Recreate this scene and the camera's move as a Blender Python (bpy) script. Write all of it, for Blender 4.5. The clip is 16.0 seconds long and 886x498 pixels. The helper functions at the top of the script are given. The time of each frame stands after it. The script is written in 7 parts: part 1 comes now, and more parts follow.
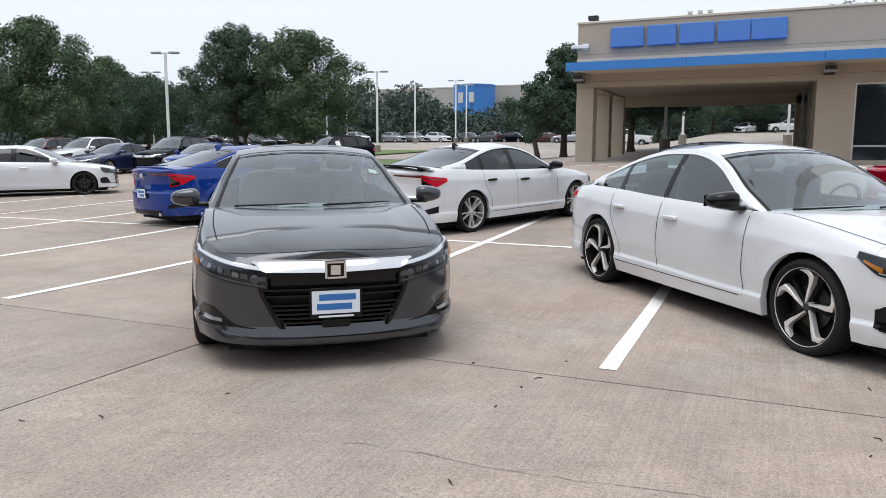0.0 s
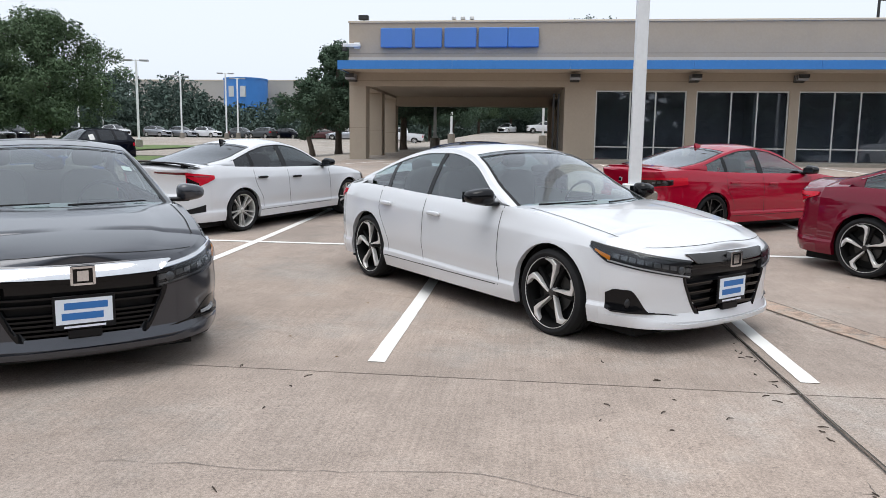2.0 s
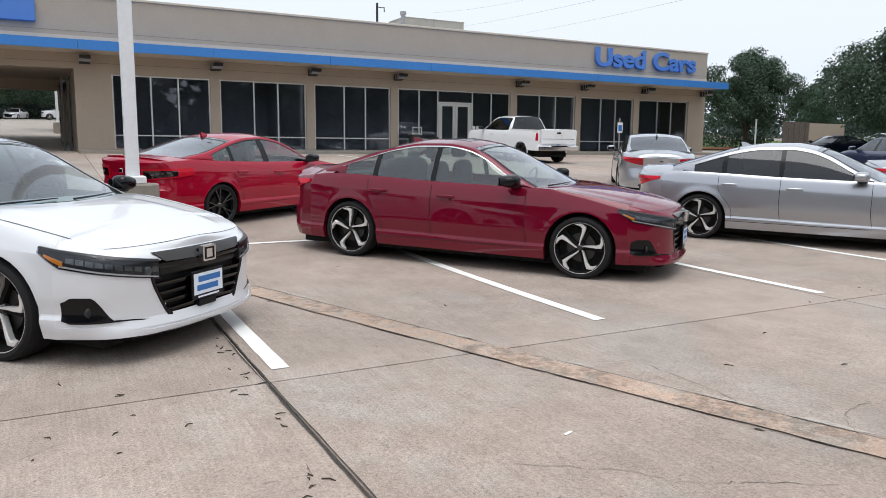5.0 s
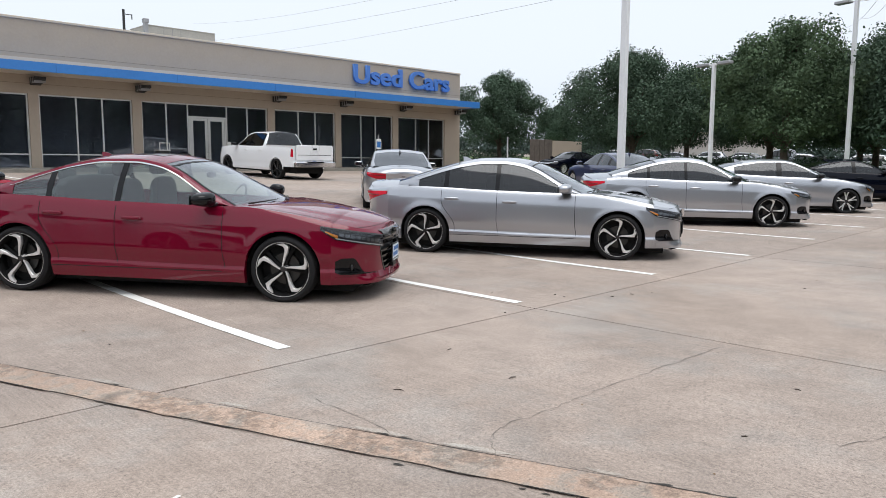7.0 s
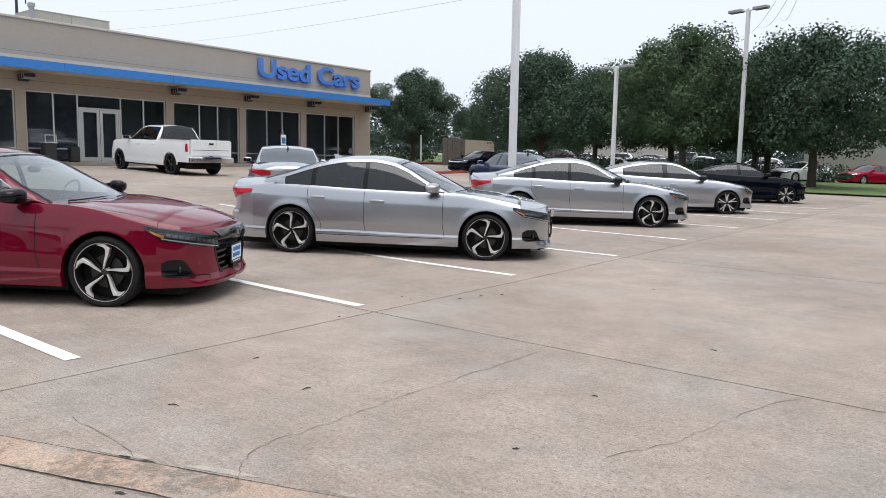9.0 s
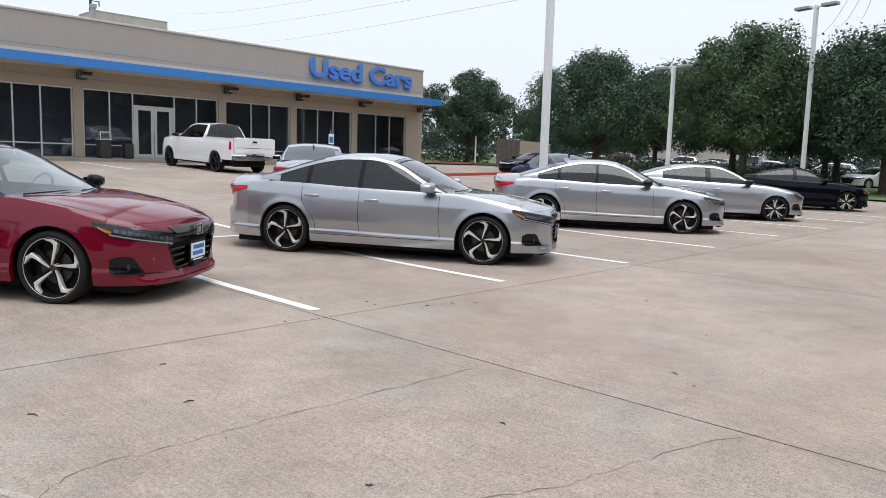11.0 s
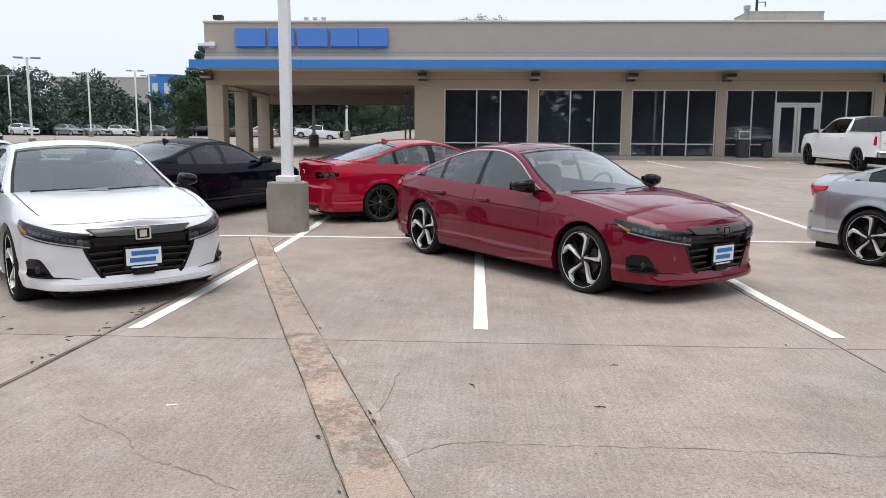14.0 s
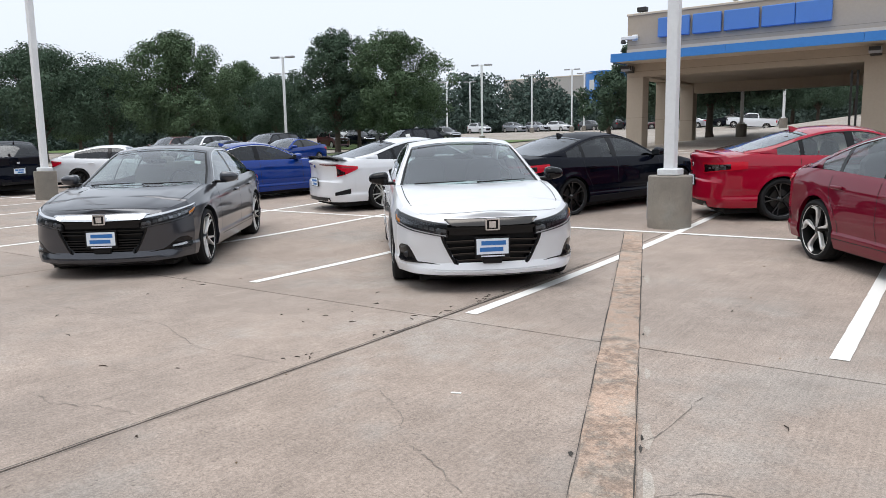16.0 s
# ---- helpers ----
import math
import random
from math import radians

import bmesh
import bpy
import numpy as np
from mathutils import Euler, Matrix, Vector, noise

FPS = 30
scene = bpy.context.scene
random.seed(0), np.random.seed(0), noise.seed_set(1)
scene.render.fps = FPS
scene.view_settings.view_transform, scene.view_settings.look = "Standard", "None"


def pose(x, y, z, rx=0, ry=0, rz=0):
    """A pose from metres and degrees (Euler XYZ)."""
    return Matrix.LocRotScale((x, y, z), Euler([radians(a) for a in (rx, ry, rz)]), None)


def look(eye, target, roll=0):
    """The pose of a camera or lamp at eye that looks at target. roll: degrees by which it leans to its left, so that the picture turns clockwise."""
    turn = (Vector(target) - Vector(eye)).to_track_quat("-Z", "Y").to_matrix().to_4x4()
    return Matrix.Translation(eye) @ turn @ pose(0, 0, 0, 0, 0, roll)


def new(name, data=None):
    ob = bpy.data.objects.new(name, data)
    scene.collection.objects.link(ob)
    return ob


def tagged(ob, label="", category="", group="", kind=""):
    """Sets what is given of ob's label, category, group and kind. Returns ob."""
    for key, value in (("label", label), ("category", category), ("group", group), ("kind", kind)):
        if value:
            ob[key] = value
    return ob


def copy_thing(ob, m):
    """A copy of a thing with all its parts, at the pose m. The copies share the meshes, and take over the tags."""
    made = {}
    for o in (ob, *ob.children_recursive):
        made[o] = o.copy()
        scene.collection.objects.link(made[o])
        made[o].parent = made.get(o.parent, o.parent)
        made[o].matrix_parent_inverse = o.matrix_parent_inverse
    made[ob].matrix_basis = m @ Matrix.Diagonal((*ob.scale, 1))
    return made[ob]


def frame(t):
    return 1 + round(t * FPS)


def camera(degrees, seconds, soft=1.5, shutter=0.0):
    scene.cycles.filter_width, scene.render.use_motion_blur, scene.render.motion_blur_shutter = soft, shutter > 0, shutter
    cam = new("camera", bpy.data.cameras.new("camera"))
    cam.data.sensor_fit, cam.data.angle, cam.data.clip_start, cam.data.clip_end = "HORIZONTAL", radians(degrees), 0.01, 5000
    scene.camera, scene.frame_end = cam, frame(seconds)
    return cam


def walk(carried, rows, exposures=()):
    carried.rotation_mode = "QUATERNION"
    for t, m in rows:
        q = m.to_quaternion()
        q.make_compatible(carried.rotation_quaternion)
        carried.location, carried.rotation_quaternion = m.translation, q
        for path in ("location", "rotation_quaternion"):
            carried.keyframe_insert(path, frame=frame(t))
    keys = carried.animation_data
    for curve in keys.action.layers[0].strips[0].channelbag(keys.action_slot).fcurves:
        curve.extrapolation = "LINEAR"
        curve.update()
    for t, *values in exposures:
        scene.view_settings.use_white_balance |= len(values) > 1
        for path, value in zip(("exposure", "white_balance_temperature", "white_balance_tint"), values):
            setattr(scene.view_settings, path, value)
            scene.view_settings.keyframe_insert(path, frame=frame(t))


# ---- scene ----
cam = camera(62.4, 16.0, soft=0.85)
PATH = [
    (0, (-1.821, -4.613, 1.37), (-2.622, -2.799, 1.11), 0.2),
    (0.5, (-1.815, -4.632, 1.376), (-2.497, -2.769, 1.12), 0.5),
    (1, (-1.78, -4.634, 1.373), (-2.333, -2.728, 1.121), 0.5),
    (1.5, (-1.759, -4.631, 1.375), (-2.159, -2.688, 1.12), 0.7),
    (2, (-1.731, -4.64, 1.379), (-1.956, -2.67, 1.116), 0.8),
    (2.5, (-1.681, -4.618, 1.39), (-1.713, -2.637, 1.118), 0.9),
    (3, (-1.599, -4.547, 1.392), (-1.417, -2.575, 1.116), 1.0),
    (3.5, (-1.519, -4.484, 1.394), (-1.117, -2.544, 1.116), 1.0),
    (4, (-1.445, -4.42, 1.388), (-0.839, -2.535, 1.108), 0.9),
    (4.5, (-1.34, -4.434, 1.388), (-0.566, -2.612, 1.106), 0.6),
    (5, (-1.161, -4.464, 1.399), (-0.232, -2.715, 1.119), 0.5),
    (5.2, (-1.083, -4.484, 1.401), (-0.097, -2.766, 1.125), 0.6),
    (7.3, (-0.209, -4.569, 1.383), (1.246, -3.215, 1.153), 0.4),
    (7.5, (-0.188, -4.652, 1.394), (1.29, -3.325, 1.164), 0.6),
    (8, (0.013, -4.809, 1.401), (1.53, -3.527, 1.168), 0.7),
    (8.5, (0.2, -4.905, 1.394), (1.74, -3.652, 1.157), 0.8),
    (8.7, (0.302, -4.925, 1.395), (1.852, -3.683, 1.16), 1.0),
    (10.8, (1.355, -5.354, 1.38), (2.835, -4.028, 1.148), 1.5),
    (11, (1.447, -5.365, 1.377), (2.882, -3.991, 1.142), 1.7),
    (11.5, (1.639, -5.441, 1.367), (2.914, -3.919, 1.124), 1.5),
    (12, (1.852, -5.573, 1.395), (2.914, -3.897, 1.146), 1.4),
    (12.5, (2.035, -5.588, 1.375), (2.838, -3.774, 1.125), 1.2),
    (13, (2.239, -5.531, 1.394), (2.759, -3.616, 1.14), 1.0),
    (13.5, (2.42, -5.464, 1.382), (2.638, -3.493, 1.12), 0.7),
    (14, (2.658, -5.487, 1.393), (2.57, -3.507, 1.123), 0.4),
    (14.5, (2.816, -5.432, 1.382), (2.426, -3.49, 1.105), 0.1),
    (15, (2.949, -5.248, 1.395), (2.276, -3.386, 1.114), -0.3),
    (15.5, (3.066, -5.112, 1.39), (2.138, -3.364, 1.108), -0.7),
    (16, (3.268, -4.986, 1.394), (2.12, -3.373, 1.109), -1.0),
]
walk(cam, [(t, look(eye, target, roll)) for t, eye, target, roll in PATH])

# ---- world, sun and light ----
world = bpy.data.worlds.new("overcast_sky")
scene.world = world
world.use_nodes = True
wn, wl = world.node_tree.nodes, world.node_tree.links
sky = wn.new("ShaderNodeTexSky")
sky.sky_type, sky.sun_disc = "NISHITA", False
sky.sun_elevation, sky.sun_rotation = radians(77), radians(202)
sky.dust_density, sky.air_density = 4.0, 1.0
hsv = wn.new("ShaderNodeHueSaturation")
hsv.inputs["Saturation"].default_value = 0.12
hsv.inputs["Value"].default_value = 0.10
cloud = wn.new("ShaderNodeMix")
cloud.data_type = "RGBA"
cloud.inputs["Factor"].default_value = 0.72
cloud.inputs[7].default_value = (0.79, 0.865, 0.975, 1)
back = wn["Background"]
wl.new(sky.outputs[0], hsv.inputs["Color"])
wl.new(hsv.outputs[0], cloud.inputs[6])
wl.new(cloud.outputs[2], back.inputs["Color"])
back.inputs["Strength"].default_value = 1.0
sun = new("sun", bpy.data.lights.new("sun", "SUN"))
sun.data.energy, sun.data.angle, sun.data.color = 1.5, radians(50), (1.0, 0.98, 0.95)
sun.matrix_world = look((0, 0, 60), (5, 12, 0))
scene.view_settings.exposure = 0.40


# ---- materials ----
def material(name, base, rough=0.5, metal=0.0, vary=0.0, scale=8.0, coat=0.0, bump=0.0, spec=0.5, island=0.0, obj=0.0):
    m = bpy.data.materials.new(name)
    m.use_nodes = True
    n, l = m.node_tree.nodes, m.node_tree.links
    p = n["Principled BSDF"]
    p.inputs["Base Color"].default_value = (*base, 1)
    p.inputs["Roughness"].default_value = rough
    p.inputs["Metallic"].default_value = metal
    p.inputs["Specular IOR Level"].default_value = spec
    p.inputs["Coat Weight"].default_value = coat
    p.inputs["Coat Roughness"].default_value = 0.03
    if vary or bump:
        tc = n.new("ShaderNodeTexCoord")
        a = n.new("ShaderNodeTexNoise")
        a.inputs["Scale"].default_value, a.inputs["Detail"].default_value = scale, 6
        b = n.new("ShaderNodeTexNoise")
        b.inputs["Scale"].default_value, b.inputs["Detail"].default_value = scale * 9.7, 4
        l.new(tc.outputs["Object"], a.inputs["Vector"])
        l.new(tc.outputs["Object"], b.inputs["Vector"])
        s = n.new("ShaderNodeMath")
        s.operation = "ADD"
        l.new(a.outputs[0], s.inputs[0])
        l.new(b.outputs[0], s.inputs[1])
        if vary:
            r = n.new("ShaderNodeMapRange")
            r.inputs[1].default_value, r.inputs[2].default_value = 0.6, 1.4
            r.inputs[3].default_value, r.inputs[4].default_value = 1 - vary, 1 + vary
            l.new(s.outputs[0], r.inputs[0])
            h = n.new("ShaderNodeHueSaturation")
            h.inputs["Color"].default_value = (*base, 1)
            l.new(r.outputs[0], h.inputs["Value"])
            l.new(h.outputs[0], p.inputs["Base Color"])
        if bump:
            u = n.new("ShaderNodeBump")
            u.inputs["Strength"].default_value, u.inputs["Distance"].default_value = bump, 0.01
            l.new(s.outputs[0], u.inputs["Height"])
            l.new(u.outputs[0], p.inputs["Normal"])
    if island or obj:
        h2 = n.new("ShaderNodeHueSaturation")
        src = n.new("ShaderNodeNewGeometry").outputs["Random Per Island"] if island else n.new("ShaderNodeObjectInfo").outputs["Random"]
        k = island or obj
        r2 = n.new("ShaderNodeMapRange")
        r2.inputs[3].default_value, r2.inputs[4].default_value = 1 - k, 1 + k
        l.new(src, r2.inputs[0])
        l.new(r2.outputs[0], h2.inputs["Value"])
        old = p.inputs["Base Color"].links
        if old:
            l.new(old[0].from_socket, h2.inputs["Color"])
        else:
            h2.inputs["Color"].default_value = (*base, 1)
        l.new(h2.outputs[0], p.inputs["Base Color"])
    return m


def concrete(name, base, dark=0.86, grooves=0.0, patch=None, grime=0.0):
    """Broom-finished slab concrete: blotches, fine aggregate, dark spots."""
    m = bpy.data.materials.new(name)
    m.use_nodes = True
    n, l = m.node_tree.nodes, m.node_tree.links
    p = n["Principled BSDF"]
    p.inputs["Roughness"].default_value = 0.8
    p.inputs["Specular IOR Level"].default_value = 0.35
    geo = n.new("ShaderNodeNewGeometry")

    def tex(scale, detail, rough=0.55, vec=None):
        t = n.new("ShaderNodeTexNoise")
        t.inputs["Scale"].default_value, t.inputs["Detail"].default_value, t.inputs["Roughness"].default_value = scale, detail, rough
        l.new(vec or geo.outputs["Position"], t.inputs["Vector"])
        return t.outputs[0]

    def ramp(src, lo, hi, a, b):
        r = n.new("ShaderNodeMapRange")
        r.interpolation_type = "SMOOTHSTEP"
        for i, v in enumerate((lo, hi, a, b)):
            r.inputs[i + 1].default_value = v
        l.new(src, r.inputs[0])
        return r.outputs[0]

    def times(a, b):
        x = n.new("ShaderNodeMath")
        x.operation = "MULTIPLY"
        l.new(a, x.inputs[0])
        l.new(b, x.inputs[1])
        return x.outputs[0]

    big = ramp(tex(0.35, 5), 0.3, 0.7, 0.87, 1.12)
    mid = ramp(tex(2.3, 9, 0.72), 0.3, 0.7, 0.89, 1.10)
    fine = times(ramp(tex(80, 4, 0.75), 0.28, 0.72, 0.72, 1.26), ramp(tex(260, 2, 0.7), 0.3, 0.7, 0.80, 1.20))
    spot = ramp(tex(1.1, 3), 0.66, 0.76, 1.0, dark)
    bare = ramp(tex(0.7, 5, 0.65), 0.42, 0.62, 0.0, 1.0)
    pit = n.new("ShaderNodeMix")
    pit.data_type = "FLOAT"
    l.new(bare, pit.inputs["Factor"])
    l.new(ramp(tex(62, 3, 0.6), 0.62, 0.72, 1.0, 0.86), pit.inputs[2])
    l.new(ramp(tex(70, 3, 0.65), 0.54, 0.66, 1.05, 0.70), pit.inputs[3])
    speck = times(ramp(tex(38, 2), 0.67, 0.74, 1.0, 0.60), pit.outputs[0])
    stain = times(ramp(tex(9.0, 6, 0.7), 0.30, 0.46, 0.86, 1.0), ramp(tex(0.9, 8, 0.75), 0.58, 0.70, 1.0, 1.10))
    v = times(times(times(big, mid), times(fine, spot)), times(speck, stain))
    info = n.new("ShaderNodeObjectInfo")
    v = times(v, ramp(info.outputs["Random"], 0.0, 1.0, 0.95, 1.05))
    if grooves:
        mp = n.new("ShaderNodeMapping")
        mp.inputs["Scale"].default_value = (55, 1.2, 1)
        l.new(geo.outputs["Position"], mp.inputs["Vector"])
        v = times(v, ramp(tex(1.0, 2, 0.5, mp.outputs[0]), 0.3, 0.7, 1 - grooves, 1 + grooves))
    if grime:
        v = times(v, ramp(times(tex(13, 8, 0.75), ramp(tex(1.7, 3), 0.35, 0.6, 0.7, 1.1)), 0.46, 0.60, 1.0, 1 - grime))
    tint = n.new("ShaderNodeMix")
    tint.data_type = "RGBA"
    tint.inputs[6].default_value = (*base, 1)
    tint.inputs[7].default_value = (base[0] * 1.02, base[1] * 0.93, base[2] * 0.84, 1)
    l.new(tex(0.22, 4), tint.inputs["Factor"])
    cool = n.new("ShaderNodeMix")
    cool.data_type = "RGBA"
    l.new(tint.outputs[2], cool.inputs[6])
    cool.inputs[7].default_value = (base[0] * 0.99, base[1] * 1.015, base[2] * 1.01, 1)
    l.new(ramp(tex(0.55, 6, 0.7), 0.48, 0.66, 0.0, 1.0), cool.inputs["Factor"])
    tint = cool
    if patch:
        worn = n.new("ShaderNodeMix")
        worn.data_type = "RGBA"
        l.new(tint.outputs[2], worn.inputs[6])
        worn.inputs[7].default_value = (*patch, 1)
        l.new(ramp(tex(4.5, 9, 0.75), 0.47, 0.58, 0.0, 0.9), worn.inputs["Factor"])
        tint = worn
    h = n.new("ShaderNodeHueSaturation")
    l.new(tint.outputs[2], h.inputs["Color"])
    l.new(v, h.inputs["Value"])
    l.new(h.outputs[0], p.inputs["Base Color"])
    u = n.new("ShaderNodeBump")
    u.inputs["Strength"].default_value, u.inputs["Distance"].default_value = 0.35, 0.004
    l.new(tex(120, 3, 0.7), u.inputs["Height"])
    l.new(u.outputs[0], p.inputs["Normal"])
    return m


def worn_paint(name, paint, under, cover=0.30):
    """Road paint rubbed through to the concrete in places."""
    m = bpy.data.materials.new(name)
    m.use_nodes = True
    n, l = m.node_tree.nodes, m.node_tree.links
    p = n["Principled BSDF"]
    p.inputs["Roughness"].default_value = 0.7
    geo = n.new("ShaderNodeNewGeometry")
    t = n.new("ShaderNodeTexNoise")
    t.inputs["Scale"].default_value, t.inputs["Detail"].default_value, t.inputs["Roughness"].default_value = 7.0, 8, 0.72
    l.new(geo.outputs["Position"], t.inputs["Vector"])
    r = n.new("ShaderNodeMapRange")
    r.inputs[1].default_value, r.inputs[2].default_value = cover, cover + 0.12
    l.new(t.outputs[0], r.inputs[0])
    mx = n.new("ShaderNodeMix")
    mx.data_type = "RGBA"
    mx.inputs[6].default_value = (*under, 1)
    mx.inputs[7].default_value = (*paint, 1)
    l.new(r.outputs[0], mx.inputs["Factor"])
    l.new(mx.outputs[2], p.inputs["Base Color"])
    return m


def glass(name, tint, gloss=0.0, mult=1.9):
    """A thin pane: what is behind shows through the tint, and the sky mirrors in it."""
    m = bpy.data.materials.new(name)
    m.use_nodes = True
    n, l = m.node_tree.nodes, m.node_tree.links
    n.remove(n["Principled BSDF"])
    tr = n.new("ShaderNodeBsdfTransparent")
    tr.inputs["Color"].default_value = (*tint, 1)
    gl = n.new("ShaderNodeBsdfGlossy")
    gl.inputs["Roughness"].default_value = 0.02
    gl.inputs["Color"].default_value = (0.95, 0.97, 1.0, 1)
    lw = n.new("ShaderNodeLayerWeight")
    pw = n.new("ShaderNodeMath")
    pw.operation = "POWER"
    pw.inputs[1].default_value = 3.9
    l.new(lw.outputs["Facing"], pw.inputs[0])
    lw.inputs["Blend"].default_value = 0.5
    add = n.new("ShaderNodeMath")
    add.operation = "MULTIPLY_ADD"
    add.use_clamp = True
    add.inputs[1].default_value, add.inputs[2].default_value = min(0.95, 0.9 * mult), 0.043 * mult + gloss
    l.new(pw.outputs[0], add.inputs[0])
    mx = n.new("ShaderNodeMixShader")
    l.new(add.outputs[0], mx.inputs[0])
    l.new(tr.outputs[0], mx.inputs[1])
    l.new(gl.outputs[0], mx.inputs[2])
    l.new(mx.outputs[0], n["Material Output"].inputs["Surface"])
    return m


def car_paint(name, base, metal=0.0, rough=0.35, flake=0.0):
    m = material(name, base, rough, metal, coat=1.0)
    if flake:
        n, l = m.node_tree.nodes, m.node_tree.links
        p = n["Principled BSDF"]
        tc = n.new("ShaderNodeTexCoord")
        v = n.new("ShaderNodeTexVoronoi")
        v.inputs["Scale"].default_value = 900
        l.new(tc.outputs["Object"], v.inputs["Vector"])
        h = n.new("ShaderNodeHueSaturation")
        h.inputs["Color"].default_value = (*base, 1)
        r = n.new("ShaderNodeMapRange")
        r.inputs[3].default_value, r.inputs[4].default_value = 1 - flake, 1 + flake
        l.new(v.outputs["Color"], r.inputs[0])
        l.new(r.outputs[0], h.inputs["Value"])
        l.new(h.outputs[0], p.inputs["Base Color"])
    return m


CONC = concrete("lot_concrete", (0.324, 0.2765, 0.246), grooves=0.06)
CONC_FAR = concrete("far_concrete", (0.308, 0.281, 0.256))
CONC_POST = concrete("post_concrete", (0.25, 0.235, 0.21), dark=0.55)
YELLOW = concrete("worn_yellow", (0.43, 0.325, 0.262), dark=0.45, patch=(0.345, 0.292, 0.245), grime=0.36)
WHITE_LINE = worn_paint("white_road_paint", (0.80, 0.79, 0.76), (0.42, 0.37, 0.32), 0.25)
RED_KERB = material("red_kerb_paint", (0.42, 0.08, 0.06), 0.7, vary=0.25, scale=4)
CRACK = material("crack_line", (0.17, 0.148, 0.13), 0.9, vary=0.4, scale=3)
JOINT = material("joint_filler", (0.045, 0.04, 0.035), 0.9, vary=0.5, scale=6)
STUCCO = material("tan_stucco", (0.405, 0.34, 0.27), 0.85, vary=0.05, scale=1.2, bump=0.25)
STUCCO_TRIM = material("pale_stucco_trim", (0.55, 0.48, 0.39), 0.8, vary=0.05, scale=2)
REVEAL = material("stucco_reveal", (0.25, 0.21, 0.165), 0.9, vary=0.1, scale=2)
CEIL = material("portico_ceiling", (0.38, 0.32, 0.26), 0.85, vary=0.05, scale=1)
BLUE = material("blue_fascia", (0.036, 0.19, 0.53), 0.4, vary=0.06, scale=0.8)
BLUE_SIGN = material("blue_sign_acrylic", (0.075, 0.20, 0.53), 0.3, vary=0.03, scale=3)
ALU = material("pale_aluminium", (0.62, 0.62, 0.60), 0.4, 0.6, vary=0.05, scale=3)
SHOPGLASS = glass("tinted_shop_glass", (0.70, 0.73, 0.77), 0.02, 1.0)
ROOFING = material("roof_membrane", (0.5, 0.49, 0.47), 0.9, vary=0.1, scale=0.5)
UNIT = material("roof_unit_metal", (0.42, 0.40, 0.36), 0.6, 0.2, vary=0.15, scale=1.5)
WHITE_POLE = material("white_pole_paint", (0.74, 0.75, 0.76), 0.45, vary=0.06, scale=2)
GREY_METAL = material("grey_metal", (0.35, 0.35, 0.36), 0.5, 0.4, vary=0.1, scale=5)
DARK_METAL = material("dark_metal", (0.03, 0.03, 0.03), 0.5, 0.2, vary=0.2, scale=6)
BARK = material("bark", (0.09, 0.07, 0.055), 0.95, vary=0.35, scale=5, bump=0.8)
LEAF = material("leaf_green", (0.066, 0.103, 0.068), 0.9, island=0.32, spec=0.2)
LEAF_LIGHT = material("leaf_yellow_green", (0.084, 0.128, 0.070), 0.9, island=0.32, spec=0.2)
# distance haze is put into this paler, bluer leaf colour
LEAF_FAR = material("hazed_far_leaf", (0.076, 0.108, 0.092), 0.95, island=0.28, spec=0.15)
GRASS = material("grass", (0.10, 0.15, 0.045), 0.9, vary=0.4, scale=3, bump=0.5)
WOODFENCE = material("weathered_fence", (0.12, 0.10, 0.085), 0.9, vary=0.3, scale=4)
TYRE = material("tyre_rubber", (0.014, 0.014, 0.015), 0.8, vary=0.15, scale=20, spec=0.25)
BLACK_TRIM = material("black_trim", (0.009, 0.009, 0.010), 0.4, vary=0.1, scale=12, spec=0.2)
GLOSS_BLACK = material("gloss_black", (0.005, 0.005, 0.006), 0.12, spec=0.3)
WELL = material("wheel_well", (0.008, 0.008, 0.008), 0.95)
CHROME = material("chrome", (0.72, 0.72, 0.73), 0.1, 1.0)
DARK_CHROME = material("dark_chrome", (0.085, 0.08, 0.076), 0.2, 1.0)
ALLOY = material("machined_alloy", (0.80, 0.79, 0.78), 0.34, 0.55)
RIM_DARK = material("black_rim_inside", (0.006, 0.006, 0.006), 0.7, spec=0.15)
SILVER_RIM = material("silver_rim", (0.66, 0.65, 0.63), 0.4, 0.55)
BLACK_RIM = material("black_rim", (0.012, 0.012, 0.013), 0.25, coat=0.5)
DISC = material("brake_disc", (0.06, 0.058, 0.055), 0.5, 0.8)
LAMP_CLEAR = glass("lamp_lens", (0.7, 0.72, 0.75), 0.0, 0.6)
LAMP_INNER = material("lamp_reflector", (0.15, 0.155, 0.16), 0.28, 0.7, vary=0.5, scale=25)
LAMP_LIT = material("lamp_bright_reflector", (0.42, 0.43, 0.44), 0.25, 0.7, vary=0.3, scale=30)
LAMP_DARK = material("lamp_housing", (0.02, 0.02, 0.022), 0.3)
AMBER = material("amber_lens", (0.75, 0.26, 0.03), 0.2, coat=0.5)
TAIL = material("red_lens", (0.50, 0.006, 0.022), 0.25, coat=0.15, spec=0.15)
TAIL_DARK = material("smoked_red_lens", (0.012, 0.004, 0.005), 0.12, coat=1.0)
TAIL_DEEP = material("deep_red_lens", (0.11, 0.002, 0.006), 0.12, coat=1.0)
PLATE = material("plate_white", (0.75, 0.80, 0.86), 0.4, vary=0.04, scale=20)
PLATE_INK = material("plate_blue_ink", (0.03, 0.16, 0.45), 0.4)
PAPER = material("paper_white", (0.78, 0.78, 0.76), 0.7)
INTERIOR = material("cabin_cloth", (0.055, 0.055, 0.056), 0.9, vary=0.2, scale=12)
